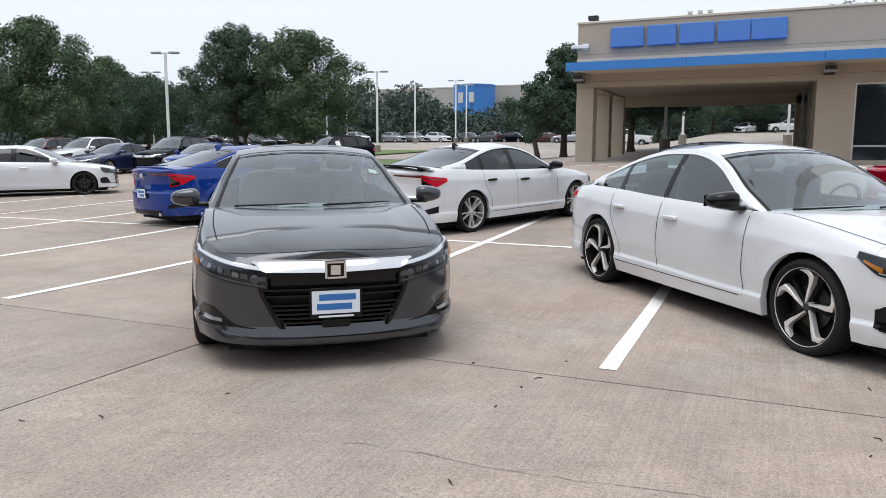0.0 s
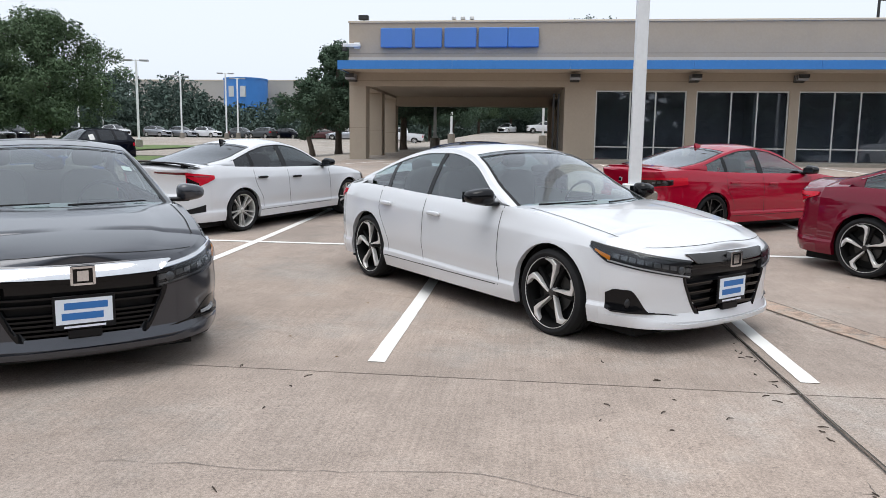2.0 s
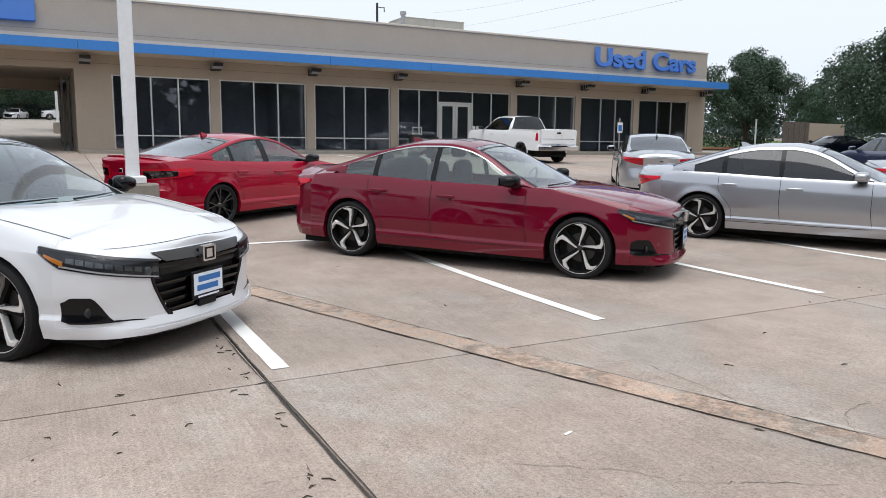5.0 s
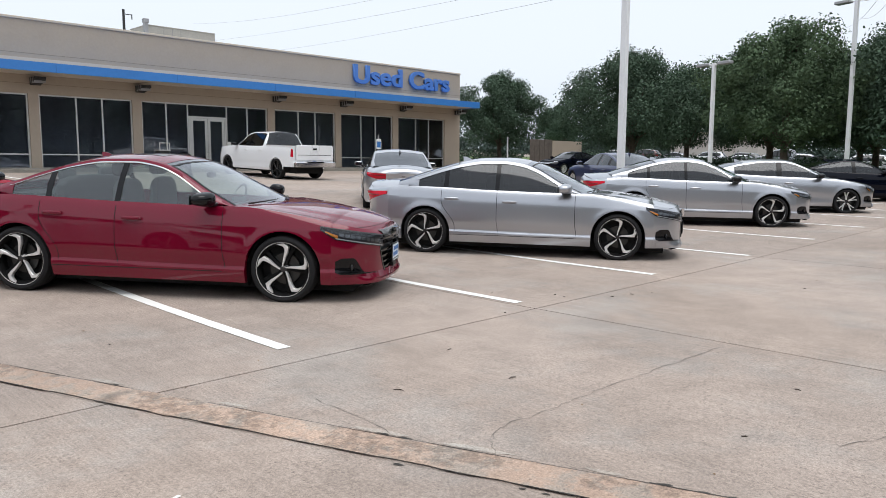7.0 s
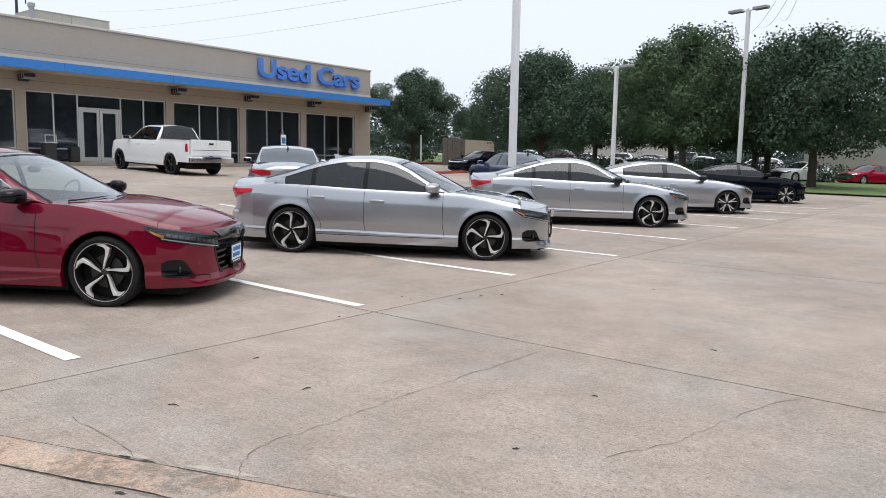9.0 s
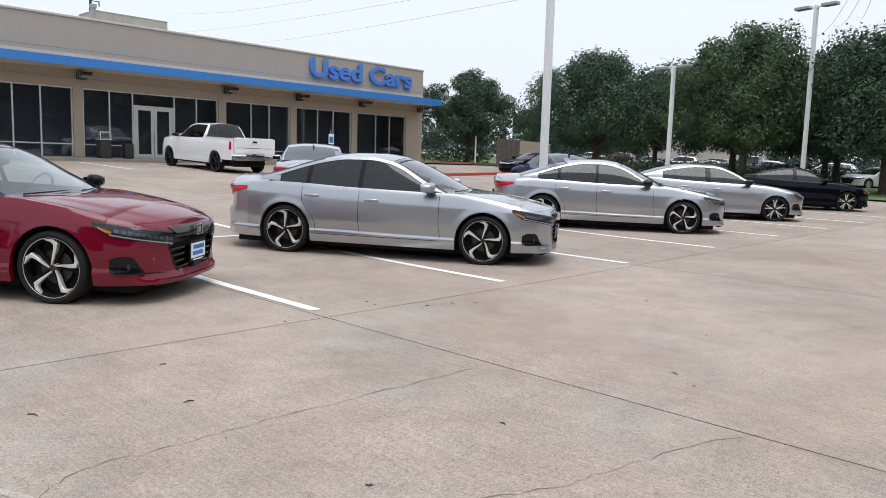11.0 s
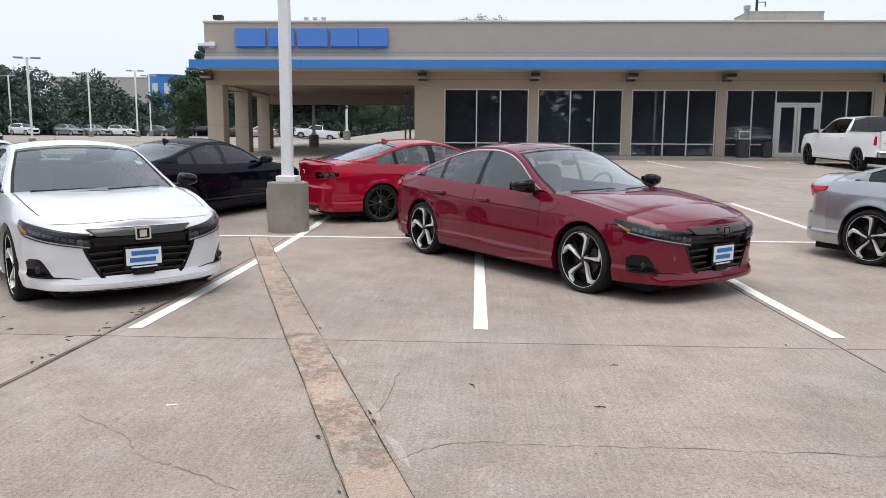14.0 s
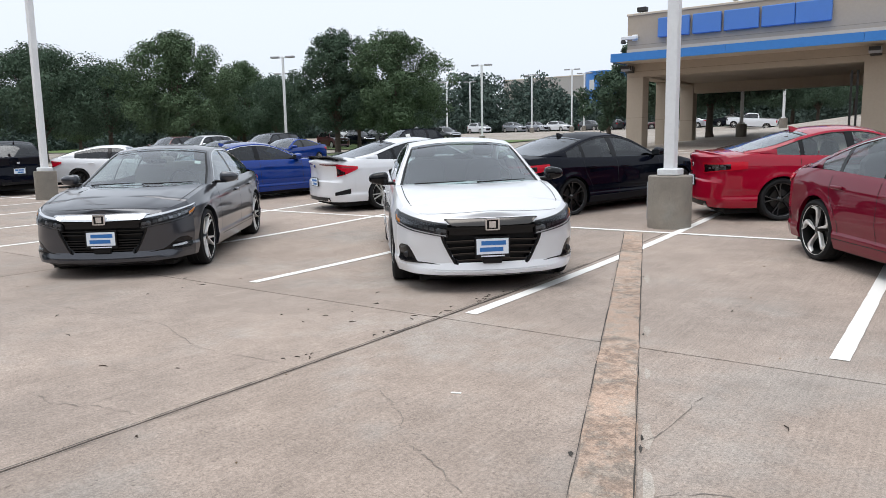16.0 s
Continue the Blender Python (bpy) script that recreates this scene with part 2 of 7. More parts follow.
INTERIOR_PALE = material("cabin_pale_cloth", (0.22, 0.20, 0.18), 0.9, vary=0.1, scale=12)
CARGLASS = glass("car_glass", (0.66, 0.77, 0.745), 0.07)
TINTGLASS = glass("tinted_car_glass", (0.09, 0.10, 0.11), 0.008, 1.2)
SIDEGLASS = glass("side_car_glass", (0.66, 0.74, 0.72), 0.06, 1.2)
FARGLASS = material("far_car_glass", (0.012, 0.014, 0.016), 0.05, coat=0.5)
P_GREY = car_paint("modern_steel_paint", (0.040, 0.042, 0.052), 0.55, 0.30, 0.18)
P_WHITE = car_paint("pearl_white_paint", (0.70, 0.71, 0.735), 0.10, 0.40, 0.03)
P_BRIGHT = car_paint("plain_white_paint", (0.84, 0.85, 0.86), 0.0, 0.4)
P_WINE = car_paint("wine_red_paint", (0.150, 0.002, 0.017), 0.1, 0.4, 0.12)
P_RED = car_paint("bright_red_paint", (0.33, 0.003, 0.022), 0.0, 0.35, 0.1)
P_SILVER = car_paint("silver_paint", (0.41, 0.42, 0.45), 0.85, 0.29, 0.10)
P_BLUE = car_paint("blue_paint", (0.003, 0.032, 0.22), 0.15, 0.4, 0.15)
P_NAVY = car_paint("navy_paint", (0.012, 0.022, 0.08), 0.3, 0.35, 0.1)
for m_ in (P_WINE, P_RED, P_BLUE):
    m_.node_tree.nodes["Principled BSDF"].inputs["Coat Weight"].default_value = 1.0
    m_.node_tree.nodes["Principled BSDF"].inputs["Specular IOR Level"].default_value = 0.02
P_BLACK = car_paint("black_paint", (0.003, 0.004, 0.009), 0.0, 0.3)
P_BLACK.node_tree.nodes["Principled BSDF"].inputs["Specular IOR Level"].default_value = 0.0
P_BLACK.node_tree.nodes["Principled BSDF"].inputs["Coat Weight"].default_value = 0.4
P_MAROON = car_paint("maroon_paint", (0.07, 0.012, 0.014), 0.3, 0.35, 0.1)
P_GREYSUV = car_paint("dark_grey_paint", (0.05, 0.055, 0.06), 0.4, 0.35, 0.1)


# ---- ground and mesh helpers ----
def sp(v, k=1.5):
    v = v / k
    return k * (v if v > 30 else math.log1p(math.exp(max(-40, v))))


def step(a, b, x):
    u = max(0.0, min(1.0, (x - a) / (b - a)))
    return u * u * (3 - 2 * u)


def ground_z(x, y):
    """Height of the lot: nearly level at the stalls, rising to the building and the far lots."""
    k = 0.0412 - 0.0165 * step(-8, -18, x)
    w = step(-28, -12, x)
    rise = k * (sp(min(y, 75 + 55 * w) - 3) - sp(-3)) + 0.034 * (1 - w) * (sp(min(y, 95) - 60, 4))
    right = 0.009 * min(sp(x - 8), 30) * (1 - step(8, 25, y))
    return rise + right


def site(x, y):
    """The outer site lies turned by 1.4 degrees against the stalls."""
    return x - 0.0239 * (y - 1.5), y + 0.0239 * (x - 0.8)


class Bag:
    """Vertices and faces of one mesh."""
    def __init__(self):
        self.v, self.f = [], []

    def add(self, verts, faces):
        o = len(self.v)
        self.v.extend(verts)
        self.f.extend([tuple(i + o for i in q) for q in faces])
        return self

    def grid(self, rows, close=False):
        nr, nc = len(rows), len(rows[0])
        fs = []
        for i in range(nr - 1):
            for j in range(nc if close else nc - 1):
                k = (j + 1) % nc
                fs.append((i * nc + j, i * nc + k, (i + 1) * nc + k, (i + 1) * nc + j))
        return self.add([p for r in rows for p in r], fs)

    def box(self, x0, x1, y0, y1, z0, z1, b=0.0):
        """A box with chamfered vertical and top edges."""
        if not b:
            vs = [(x, y, z) for z in (z0, z1) for x, y in ((x0, y0), (x1, y0), (x1, y1), (x0, y1))]
            return self.add(vs, [(0, 3, 2, 1), (4, 5, 6, 7), (0, 1, 5, 4), (1, 2, 6, 5), (2, 3, 7, 6), (3, 0, 4, 7)])
        ring = lambda i, z: [(x0 + b + i, y0 + i, z), (x1 - b - i, y0 + i, z), (x1 - i, y0 + b + i, z), (x1 - i, y1 - b - i, z), (x1 - b - i, y1 - i, z), (x0 + b + i, y1 - i, z), (x0 + i, y1 - b - i, z), (x0 + i, y0 + b + i, z)]
        rows = [ring(b, z0), ring(0, z0 + b), ring(0, z1 - b), ring(b, z1)]
        o = len(self.v)
        self.grid(rows, True)
        self.f.append(tuple(o + i for i in reversed(range(8))))
        self.f.append(tuple(o + 24 + i for i in range(8)))
        return self

    def tube(self, pts, radii, n=8, caps=True):
        pts = [Vector(p) for p in pts]
        rows = []
        for i, p in enumerate(pts):
            d = (pts[min(i + 1, len(pts) - 1)] - pts[max(i - 1, 0)]).normalized()
            a = d.orthogonal().normalized() if abs(d.z) < 0.9 else Vector((1, 0, 0)).cross(d).normalized()
            if abs(d.z) < 0.9:
                a = d.cross(Vector((0, 0, 1))).normalized()
            b = d.cross(a)
            r = radii[i] if isinstance(radii, (list, tuple)) else radii
            rows.append([tuple(p + (a * math.cos(2 * math.pi * k / n) + b * math.sin(2 * math.pi * k / n)) * r) for k in range(n)])
        o = len(self.v)
        self.grid(rows, True)
        if caps:
            self.f.append(tuple(o + k for k in reversed(range(n))))
            self.f.append(tuple(o + (len(rows) - 1) * n + k for k in range(n)))
        return self

    def lathe_y(self, prof, n=40, cy=0.0):
        """Turn a profile of (radius, y) about the y axis."""
        rows = [[(r * math.cos(2 * math.pi * k / n), cy + y, r * math.sin(2 * math.pi * k / n)) for k in range(n)] for r, y in prof]
        return self.grid(rows, True)


def mesh_of(name, bag, mat, smooth=True, angle=35):
    me = bpy.data.meshes.new(name)
    seen, keep, idx = {}, [], []
    for p in bag.v:
        k = (round(p[0], 5), round(p[1], 5), round(p[2], 5))
        if k not in seen:
            seen[k] = len(keep)
            keep.append(tuple(p))
        idx.append(seen[k])
    faces = []
    for q in bag.f:
        w = []
        for i in q:
            if idx[i] not in w:
                w.append(idx[i])
        if len(w) > 2:
            faces.append(w)
    me.from_pydata(keep, [], faces)
    me.materials.append(mat)
    me.update()
    if smooth:
        me.shade_smooth()
        me.set_sharp_from_angle(angle=radians(angle))
    return me


def part(name, bag, mat, parent=None, label="", smooth=True, angle=35):
    ob = new(name, mesh_of(name, bag, mat, smooth, angle))
    if parent:
        ob.parent = parent
    if label:
        tagged(ob, label)
    return ob


def root(name, label, category, group="", m=None, kind=""):
    ob = new(name)
    ob.empty_display_size = 0.2
    if m is not None:
        ob.matrix_world = m
    return tagged(ob, label, category, group, kind)


def curve(pts):
    """A smooth function through points (x, value)."""
    xs = [p[0] for p in pts]
    ys = [p[1] for p in pts]
    if xs[0] > xs[-1]:
        xs, ys = xs[::-1], ys[::-1]
    n = len(xs)
    dl = [(ys[i + 1] - ys[i]) / (xs[i + 1] - xs[i]) for i in range(n - 1)]
    tg = [dl[0]] + [0 if dl[i - 1] * dl[i] < 0 else 2 * dl[i - 1] * dl[i] / (dl[i - 1] + dl[i]) if dl[i - 1] + dl[i] else 0 for i in range(1, n - 1)] + [dl[-1]]

    def f(x):
        if x <= xs[0]:
            return ys[0]
        if x >= xs[-1]:
            return ys[-1]
        i = 0
        while x > xs[i + 1]:
            i += 1
        h = xs[i + 1] - xs[i]
        t = (x - xs[i]) / h
        return ys[i] * (1 + 2 * t) * (1 - t) ** 2 + h * tg[i] * t * (1 - t) ** 2 + ys[i + 1] * t * t * (3 - 2 * t) + h * tg[i + 1] * t * t * (t - 1)
    return f


def spline(pts, n):
    """Catmull-Rom points through a list of tuples."""
    P = [Vector(p) for p in pts]
    P = [P[0] * 2 - P[1]] + P + [P[-1] * 2 - P[-2]]
    out = []
    for i in range(1, len(P) - 2):
        for k in range(n):
            t = k / n
            a, b, c, d = P[i - 1:i + 3]
            out.append(0.5 * (2 * b + (c - a) * t + (2 * a - 5 * b + 4 * c - d) * t * t + (3 * b - a - 3 * c + d) * t ** 3))
    return out + [P[-2]]


def on_ground(x, y, heading=0.0, lift=0.0):
    """A pose on the lot's surface, leaning with it."""
    e = 0.6
    n = Vector((ground_z(x - e, y) - ground_z(x + e, y), ground_z(x, y - e) - ground_z(x, y + e), 2 * e)).normalized()
    f = Vector((math.cos(radians(heading)), math.sin(radians(heading)), 0))
    s = n.cross(f).normalized()
    f = s.cross(n)
    m = Matrix((f, s, n)).transposed().to_4x4()
    return Matrix.Translation((x, y, ground_z(x, y) + lift)) @ m


# ---- ground ----
def sheet(name, xs, ys, mat, lift, label, kind="structure", category=""):
    b = Bag()
    b.grid([[(x, y, ground_z(x, y) + lift) for x in xs] for y in ys])
    ob = part(name, b, mat, None, label, angle=180)
    return tagged(ob, label, category, "", kind)


def frange(a, b, n):
    return [a + (b - a) * i / n for i in range(n + 1)]


sheet("ground", [-900, -400, -200, -140] + frange(-110, 110, 110) + [140, 200, 400, 900],
      [-900, -400, -200, -100] + frange(-60, 100, 80) + [120, 160, 240, 400, 900], CONC_FAR, -0.02, "pale concrete lot reaching out to the distance")


def ribbon(name, pts, width, mat, lift, label, parent=None, wob=0.0, seed=1):
    """A thin strip laid along a line on the lot."""
    rnd = random.Random(seed)
    b = Bag()
    rows = []
    for (x0, y0), (x1, y1) in zip(pts, pts[1:]):
        d = Vector((x1 - x0, y1 - y0))
        n = max(1, int(d.length / (0.15 if wob else 0.5)))
        s = Vector((-d.y, d.x)).normalized()
        for i in range(1 if rows else 0, n + 1):
            p = Vector((x0, y0)) + d * (i / n)
            a, c = width / 2 + rnd.uniform(-wob, wob), width / 2 + rnd.uniform(-wob, wob)
            l, r = p + s * a, p - s * c
            rows.append([(l.x, l.y, ground_z(l.x, l.y) + lift), (r.x, r.y, ground_z(r.x, r.y) + lift)])
    b.grid(rows)
    ob = part(name, b, mat, parent, "" if parent else label, angle=180)
    if not parent:
        tagged(ob, label, "marking", "painted stall lines" if "line" in name else "", "structure")
    return ob


# stall lines run towards the building, the spine runs along the row
STALLS = [(-24.6, -0.1), (-21.9, -0.1), (-19.2, -0.1), (-16.5, -0.1), (-13.88, -0.1), (-10.95, -0.1), (-8.3, -0.1), (-5.5, -0.06), (-2.69, -0.04), (0.03, -0.06), (2.71, 0.08), (5.40, 0.0),
          (8.06, -0.02), (10.74, -0.12), (13.77, -0.05), (16.96, 0.0), (19.95, -0.05), (22.86, -0.08), (25.8, -0.05)]
for k, (x, y0) in enumerate(STALLS):
    ribbon("stall_line", [(x, y0), (x, 10.2)], 0.115, WHITE_LINE, 0.005, "white painted stall line on concrete", wob=0.002, seed=k)
ribbon("spine_line", [(-24.6, 5.17), (25.8, 5.17)], 0.10, WHITE_LINE, 0.006, "white painted line along the middle of the stalls", wob=0.002)
for k in range(6):
    ribbon("stall_line", [(1.6 + 2.9 * k, 22.0), (1.2 + 2.9 * k, 26.3)], 0.10, WHITE_LINE, 0.004, "white painted stall line before the building")
for k in range(5):
    ribbon("stall_line", [(-9.0 + 1.5 * k, 24.2), (-7.6 + 1.5 * k, 26.4)], 0.10, WHITE_LINE, 0.004, "white painted hatch line before the portico")


# ---- the building ----
XL, XR, YF, YB = -9.95, 34.75, 28.72, 45.8
ZB, ZT, RISE = 0.55, 6.95, 0.13
BAYS = [(1.14, 5.03), (5.43, 9.30), (9.69, 13.52), (13.93, 20.44), (20.86, 24.74), (25.14, 28.99), (29.42, 33.36)]
WB, WT = 1.00, 4.03
building = root("dealership_building", "long tan stucco building with blue canopy band and dark windows", "building", m=pose(0, 0, RISE))
b = Bag()
edges = [-0.22] + [v for bay in BAYS for v in bay] + [XR]
for i in range(0, len(edges), 2):
    part("wall_pier", Bag().box(edges[i], edges[i + 1], YF, YF + 0.32, ZB, WT), STUCCO, building, "", False)
part("front_wall", Bag().box(-0.22, XR, YF, YF + 0.32, WT, ZT), STUCCO, building, "", False)
for x0, x1 in BAYS:
    part("window_sill_wall", Bag().box(x0, x1, YF, YF + 0.32, ZB, WB - 0.04), STUCCO, building, "", False)
part("side_wall", Bag().box(XR - 0.3, XR, YF + 0.32, YB, ZB, ZT), STUCCO, building, "", False)
part("side_wall", Bag().box(-0.22, 0.08, YF + 0.32, YB, ZB, ZT), STUCCO, building, "", False)
part("back_wall", Bag().box(-0.22, XR, YB, YB + 0.3, ZB, ZT), STUCCO, building, "", False)
part("portico_beam", Bag().box(XL, -0.22, YF, YF + 0.75, 4.18, ZT), STUCCO, building, "", False)
part("portico_beam", Bag().box(XL, XL + 0.75, YF + 0.75, YF + 8.7, 4.18, ZT), STUCCO, building, "", False)
part("portico_beam", Bag().box(XL + 0.75, -0.22, YF + 7.95, YF + 8.7, 3.78, ZT), STUCCO, building, "", False)
part("portico_ceiling", Bag().box(XL + 0.75, -0.22, YF + 0.75, YF + 7.95, 4.30, 4.5), CEIL, building, "", False)
part("roof", Bag().box(XL + 0.3, XR - 0.3, YF + 0.3, YB, 6.4, 6.6), ROOFING, building, "", False)
part("parapet_cap", Bag().box(XL - 0.04, XR + 0.04, YF - 0.05, YF + 0.4, ZT, ZT + 0.1, 0.015).box(XR - 0.36, XR + 0.04, YF + 0.4, YB, ZT, ZT + 0.1).box(XL - 0.04, XL + 0.36, YF + 0.4, YF + 8.7, ZT, ZT + 0.1), STUCCO_TRIM, building, "pale metal coping", False)
part("band", Bag().box(XL - 0.02, XR + 0.02, YF - 0.03, YF, 5.27, 5.45), STUCCO_TRIM, building, "pale band above the canopy", False)
for z in (5.62, 4.42):
    part("reveal_joint", Bag().box(XL + 0.02, XR - 0.02, YF - 0.004, YF, z, z + 0.018), REVEAL, building, "", False)
for k, (y, w) in enumerate(((YF, 0.78), (YF + 4.0, 0.72), (YF + 7.95, 0.72))):
    col = part("portico_column", Bag().box(XL, XL + w, y, y + w, ZB, 4.18 if k < 2 else 4.2, 0.02), STUCCO, building)
    part("column_joint", Bag().box(XL - 0.003, XL + w + 0.003, y - 0.003, y + w + 0.003, 2.3, 2.315), REVEAL, col, "", False)
part("portico_column", Bag().box(-0.74, -0.22, YF + 7.95, YF + 8.65, ZB, 4.18, 0.02), STUCCO, building)
part("gate_post", Bag().box(-0.72, -0.64, YF + 0.4, YF + 0.48, ZB, 3.9).box(-0.50, -0.42, YF + 0.4, YF + 0.48, ZB, 3.9), DARK_METAL, building, "dark folded gate at the portico wall", False)
# the canopy band, in lengths
for k in range(9):
    x0 = -10.02 + k * 44.7 / 9
    part("canopy_fascia", Bag().box(x0, x0 + 44.7 / 9 - 0.012, 26.90, 26.96, 4.74, 5.10), BLUE, building, "blue canopy fascia panel", False)
part("canopy_end", Bag().box(-10.02, -9.96, 26.96, YF, 4.74, 5.10), BLUE, building, "", False)
part("canopy_end", Bag().box(34.62, 34.68, 26.96, YF, 4.74, 5.10), BLUE, building, "", False)
part("canopy_deck", Bag().box(-9.96, 34.62, 26.96, YF, 5.02, 5.08), BLUE, building, "", False)
part("canopy_soffit", Bag().box(-9.96, 34.62, 26.96, YF, 4.78, 4.82), STUCCO_TRIM, building, "", False)
# shop windows
for bi, (x0, x1) in enumerate(BAYS):
    if bi == 3:
        cuts = [13.93, 15.10, 16.15, 18.16, 19.30, 20.44]
    else:
        cuts = [x0 + (x1 - x0) * u for u in (0, 0.385, 0.665, 1.0)]
    win = part("shop_window", Bag().box(x0, x1, YF + 0.10, YF + 0.16, WT - 0.06, WT), ALU, building, "pale aluminium shop-window frame with dark tinted glass", False)
    part("window_sill", Bag().box(x0, x1, YF + 0.10, YF + 0.16, WB - 0.04, WB + 0.03), ALU, win, "", False)
    for ci, c in enumerate(cuts):
        xm = min(max(c, x0 + 0.03), x1 - 0.03)
        part("mullion", Bag().box(xm - 0.03, xm + 0.03, YF + 0.09, YF + 0.17, WB + 0.03, WT - 0.06), ALU, win, "", False)
    for ci in range(len(cuts) - 1):
        a, c = cuts[ci] + 0.031, cuts[ci + 1] - 0.031
        door = bi == 3 and ci == 2
        if door:
            part("rail", Bag().box(a, c, YF + 0.09, YF + 0.17, 3.38, 3.46), ALU, win, "", False)
            part("pane", Bag().box(a, c, YF + 0.125, YF + 0.135, 3.46, WT - 0.06), SHOPGLASS, win, "", False).visible_shadow = False
        else:
            part("rail", Bag().box(a, c, YF + 0.10, YF + 0.16, 1.55, 1.60), ALU, win, "", False)
            part("pane", Bag().box(a, c, YF + 0.125, YF + 0.135, WB + 0.03, 1.55), SHOPGLASS, win, "", False).visible_shadow = False
            part("pane", Bag().box(a, c, YF + 0.125, YF + 0.135, 1.60, WT - 0.06), SHOPGLASS, win, "", False).visible_shadow = False
# double door
dd = part("double_door", Bag().box(16.19, 16.26, YF + 0.08, YF + 0.18, 0.95, 3.38), ALU, building, "pale aluminium glazed double door", False)
part("door_jamb", Bag().box(18.04, 18.11, YF + 0.08, YF + 0.18, 0.95, 3.38), ALU, dd, "", False)
for x0 in (16.27, 17.16):
    x1 = x0 + 0.87
    leaf = part("door_leaf", Bag().box(x0, x0 + 0.13, YF + 0.09, YF + 0.15, 0.96, 3.37).box(x1 - 0.13, x1, YF + 0.09, YF + 0.15, 0.96, 3.37).box(x0 + 0.13, x1 - 0.13, YF + 0.09, YF + 0.15, 0.96, 1.22).box(x0 + 0.13, x1 - 0.13, YF + 0.09, YF + 0.15, 3.25, 3.37), ALU, dd, "", False)
    part("pane", Bag().box(x0 + 0.13, x1 - 0.13, YF + 0.115, YF + 0.125, 1.22, 3.25), SHOPGLASS, dd, "", False).visible_shadow = False
for x in (17.09, 17.21):
    part("pull_handle", Bag().tube([(x, YF + 0.09, 1.75), (x, YF + 0.03, 1.75), (x, YF + 0.03, 2.2), (x, YF + 0.09, 2.2)], 0.014), ALU, dd)
# a dim showroom behind the glass, made up; nothing inside is seen
part("showroom_floor", Bag().box(0.08, XR - 0.3, YF + 0.32, YB, 0.55, 0.93), material("showroom_tile", (0.25, 0.24, 0.23), 0.3, vary=0.1, scale=1), building, "", False)
part("showroom_ceiling", Bag().box(0.08, XR - 0.3, YF + 0.32, YB, 4.2, 4.3), material("showroom_ceiling_tile", (0.3, 0.3, 0.3), 0.9), building, "", False)
# partition added close and pale so that it brightens the dark panes
part("showroom_partition", Bag().box(0.08, XR - 0.3, 32.2, 32.4, 0.93, 4.2).box(8.4, 8.55, YF + 2.0, 32.2, 0.93, 4.2).box(21.9, 22.05, YF + 2.0, 32.2, 0.93, 4.2), material("showroom_wall", (0.36, 0.365, 0.38), 0.9, vary=0.1, scale=0.6), building, "", False)
nb_ = root("wall_number", "pale unreadable number bar on the shop glass", "sign", m=pose(18.4, YF + 0.118, 2.19 + RISE))
for x0 in (-0.24, 0.02):
    part("writing_bar", Bag().box(x0, x0 + 0.2, -0.004, 0.0, -0.09, 0.09), PAPER, nb_, "", False)
# wall lamps under the canopy
for x in (-9.75, 0.18, 5.24, 9.56, 13.84, 20.88, 25.2, 29.64, 34.37):
    lamp = root("wall_lamp", "dark metal downlight box on the stucco wall under the canopy", "wall lamp", "lamps under the canopy", pose(x, YF, 4.52 + RISE))
    part("housing", Bag().add([(-0.2, -0.85, 0.02), (0.2, -0.85, 0.02), (0.2, -0.10, -0.16), (-0.2, -0.10, -0.16), (-0.2, -0.85, 0.13), (0.2, -0.85, 0.13), (0.2, -0.10, 0.13), (-0.2, -0.10, 0.13)], [(0, 3, 2, 1), (4, 5, 6, 7), (0, 1, 5, 4), (1, 2, 6, 5), (2, 3, 7, 6), (3, 0, 4, 7)]), DARK_METAL, lamp, "", False)
    part("bracket", Bag().box(-0.06, 0.06, -0.10, 0.0, -0.10, 0.12), DARK_METAL, lamp, "", False)
    for k in range(3):
        part("louvre", Bag().box(-0.215, 0.215, -0.72 + 0.2 * k, -0.68 + 0.2 * k, -0.10, 0.135), GREY_METAL, lamp, "", False)

# the brand sign, as plain blocks
sign = root("brand_sign", "five plain raised blue sign blocks in a row on tan stucco", "sign", m=pose(-8.47, YF, 5.86 + RISE))
for k, (x0, w) in enumerate(((0.0, 1.42), (1.55, 1.22), (2.88, 1.42), (4.40, 1.28), (5.70, 1.34))):
    part("sign_block", Bag().box(x0, x0 + w, -0.20, -0.03, 0.0, 0.85, 0.03), BLUE_SIGN, sign)
    part("standoff", Bag().tube([(x0 + w / 2, -0.03, 0.4), (x0 + w / 2, 0.0, 0.4)], 0.04), GREY_METAL, sign)
tx = bpy.data.curves.new("used_cars_lettering", "FONT")
tx.body, tx.size, tx.extrude, tx.bevel_depth, tx.offset = "Used Cars", 1.40, 0.07, 0.006, 0.035
to = new("lettering_build", tx)
bpy.context.view_layer.update()
me = bpy.data.meshes.new_from_object(to.evaluated_get(bpy.context.evaluated_depsgraph_get()))
bpy.data.objects.remove(to)
xs = [v.co.x for v in me.vertices]
sx = 7.68 / (max(xs) - min(xs))
me.transform(pose(25.94, YF - 0.12, 5.80 + RISE, 90) @ Matrix.Diagonal((sx, 1.0, 1.0, 1)) @ Matrix.Translation((-min(xs), 0, 0)))
me.materials.clear()
me.materials.append(BLUE_SIGN)
tagged(new("used_cars_sign", me), "raised blue letters reading Used Cars on tan stucco", "sign")

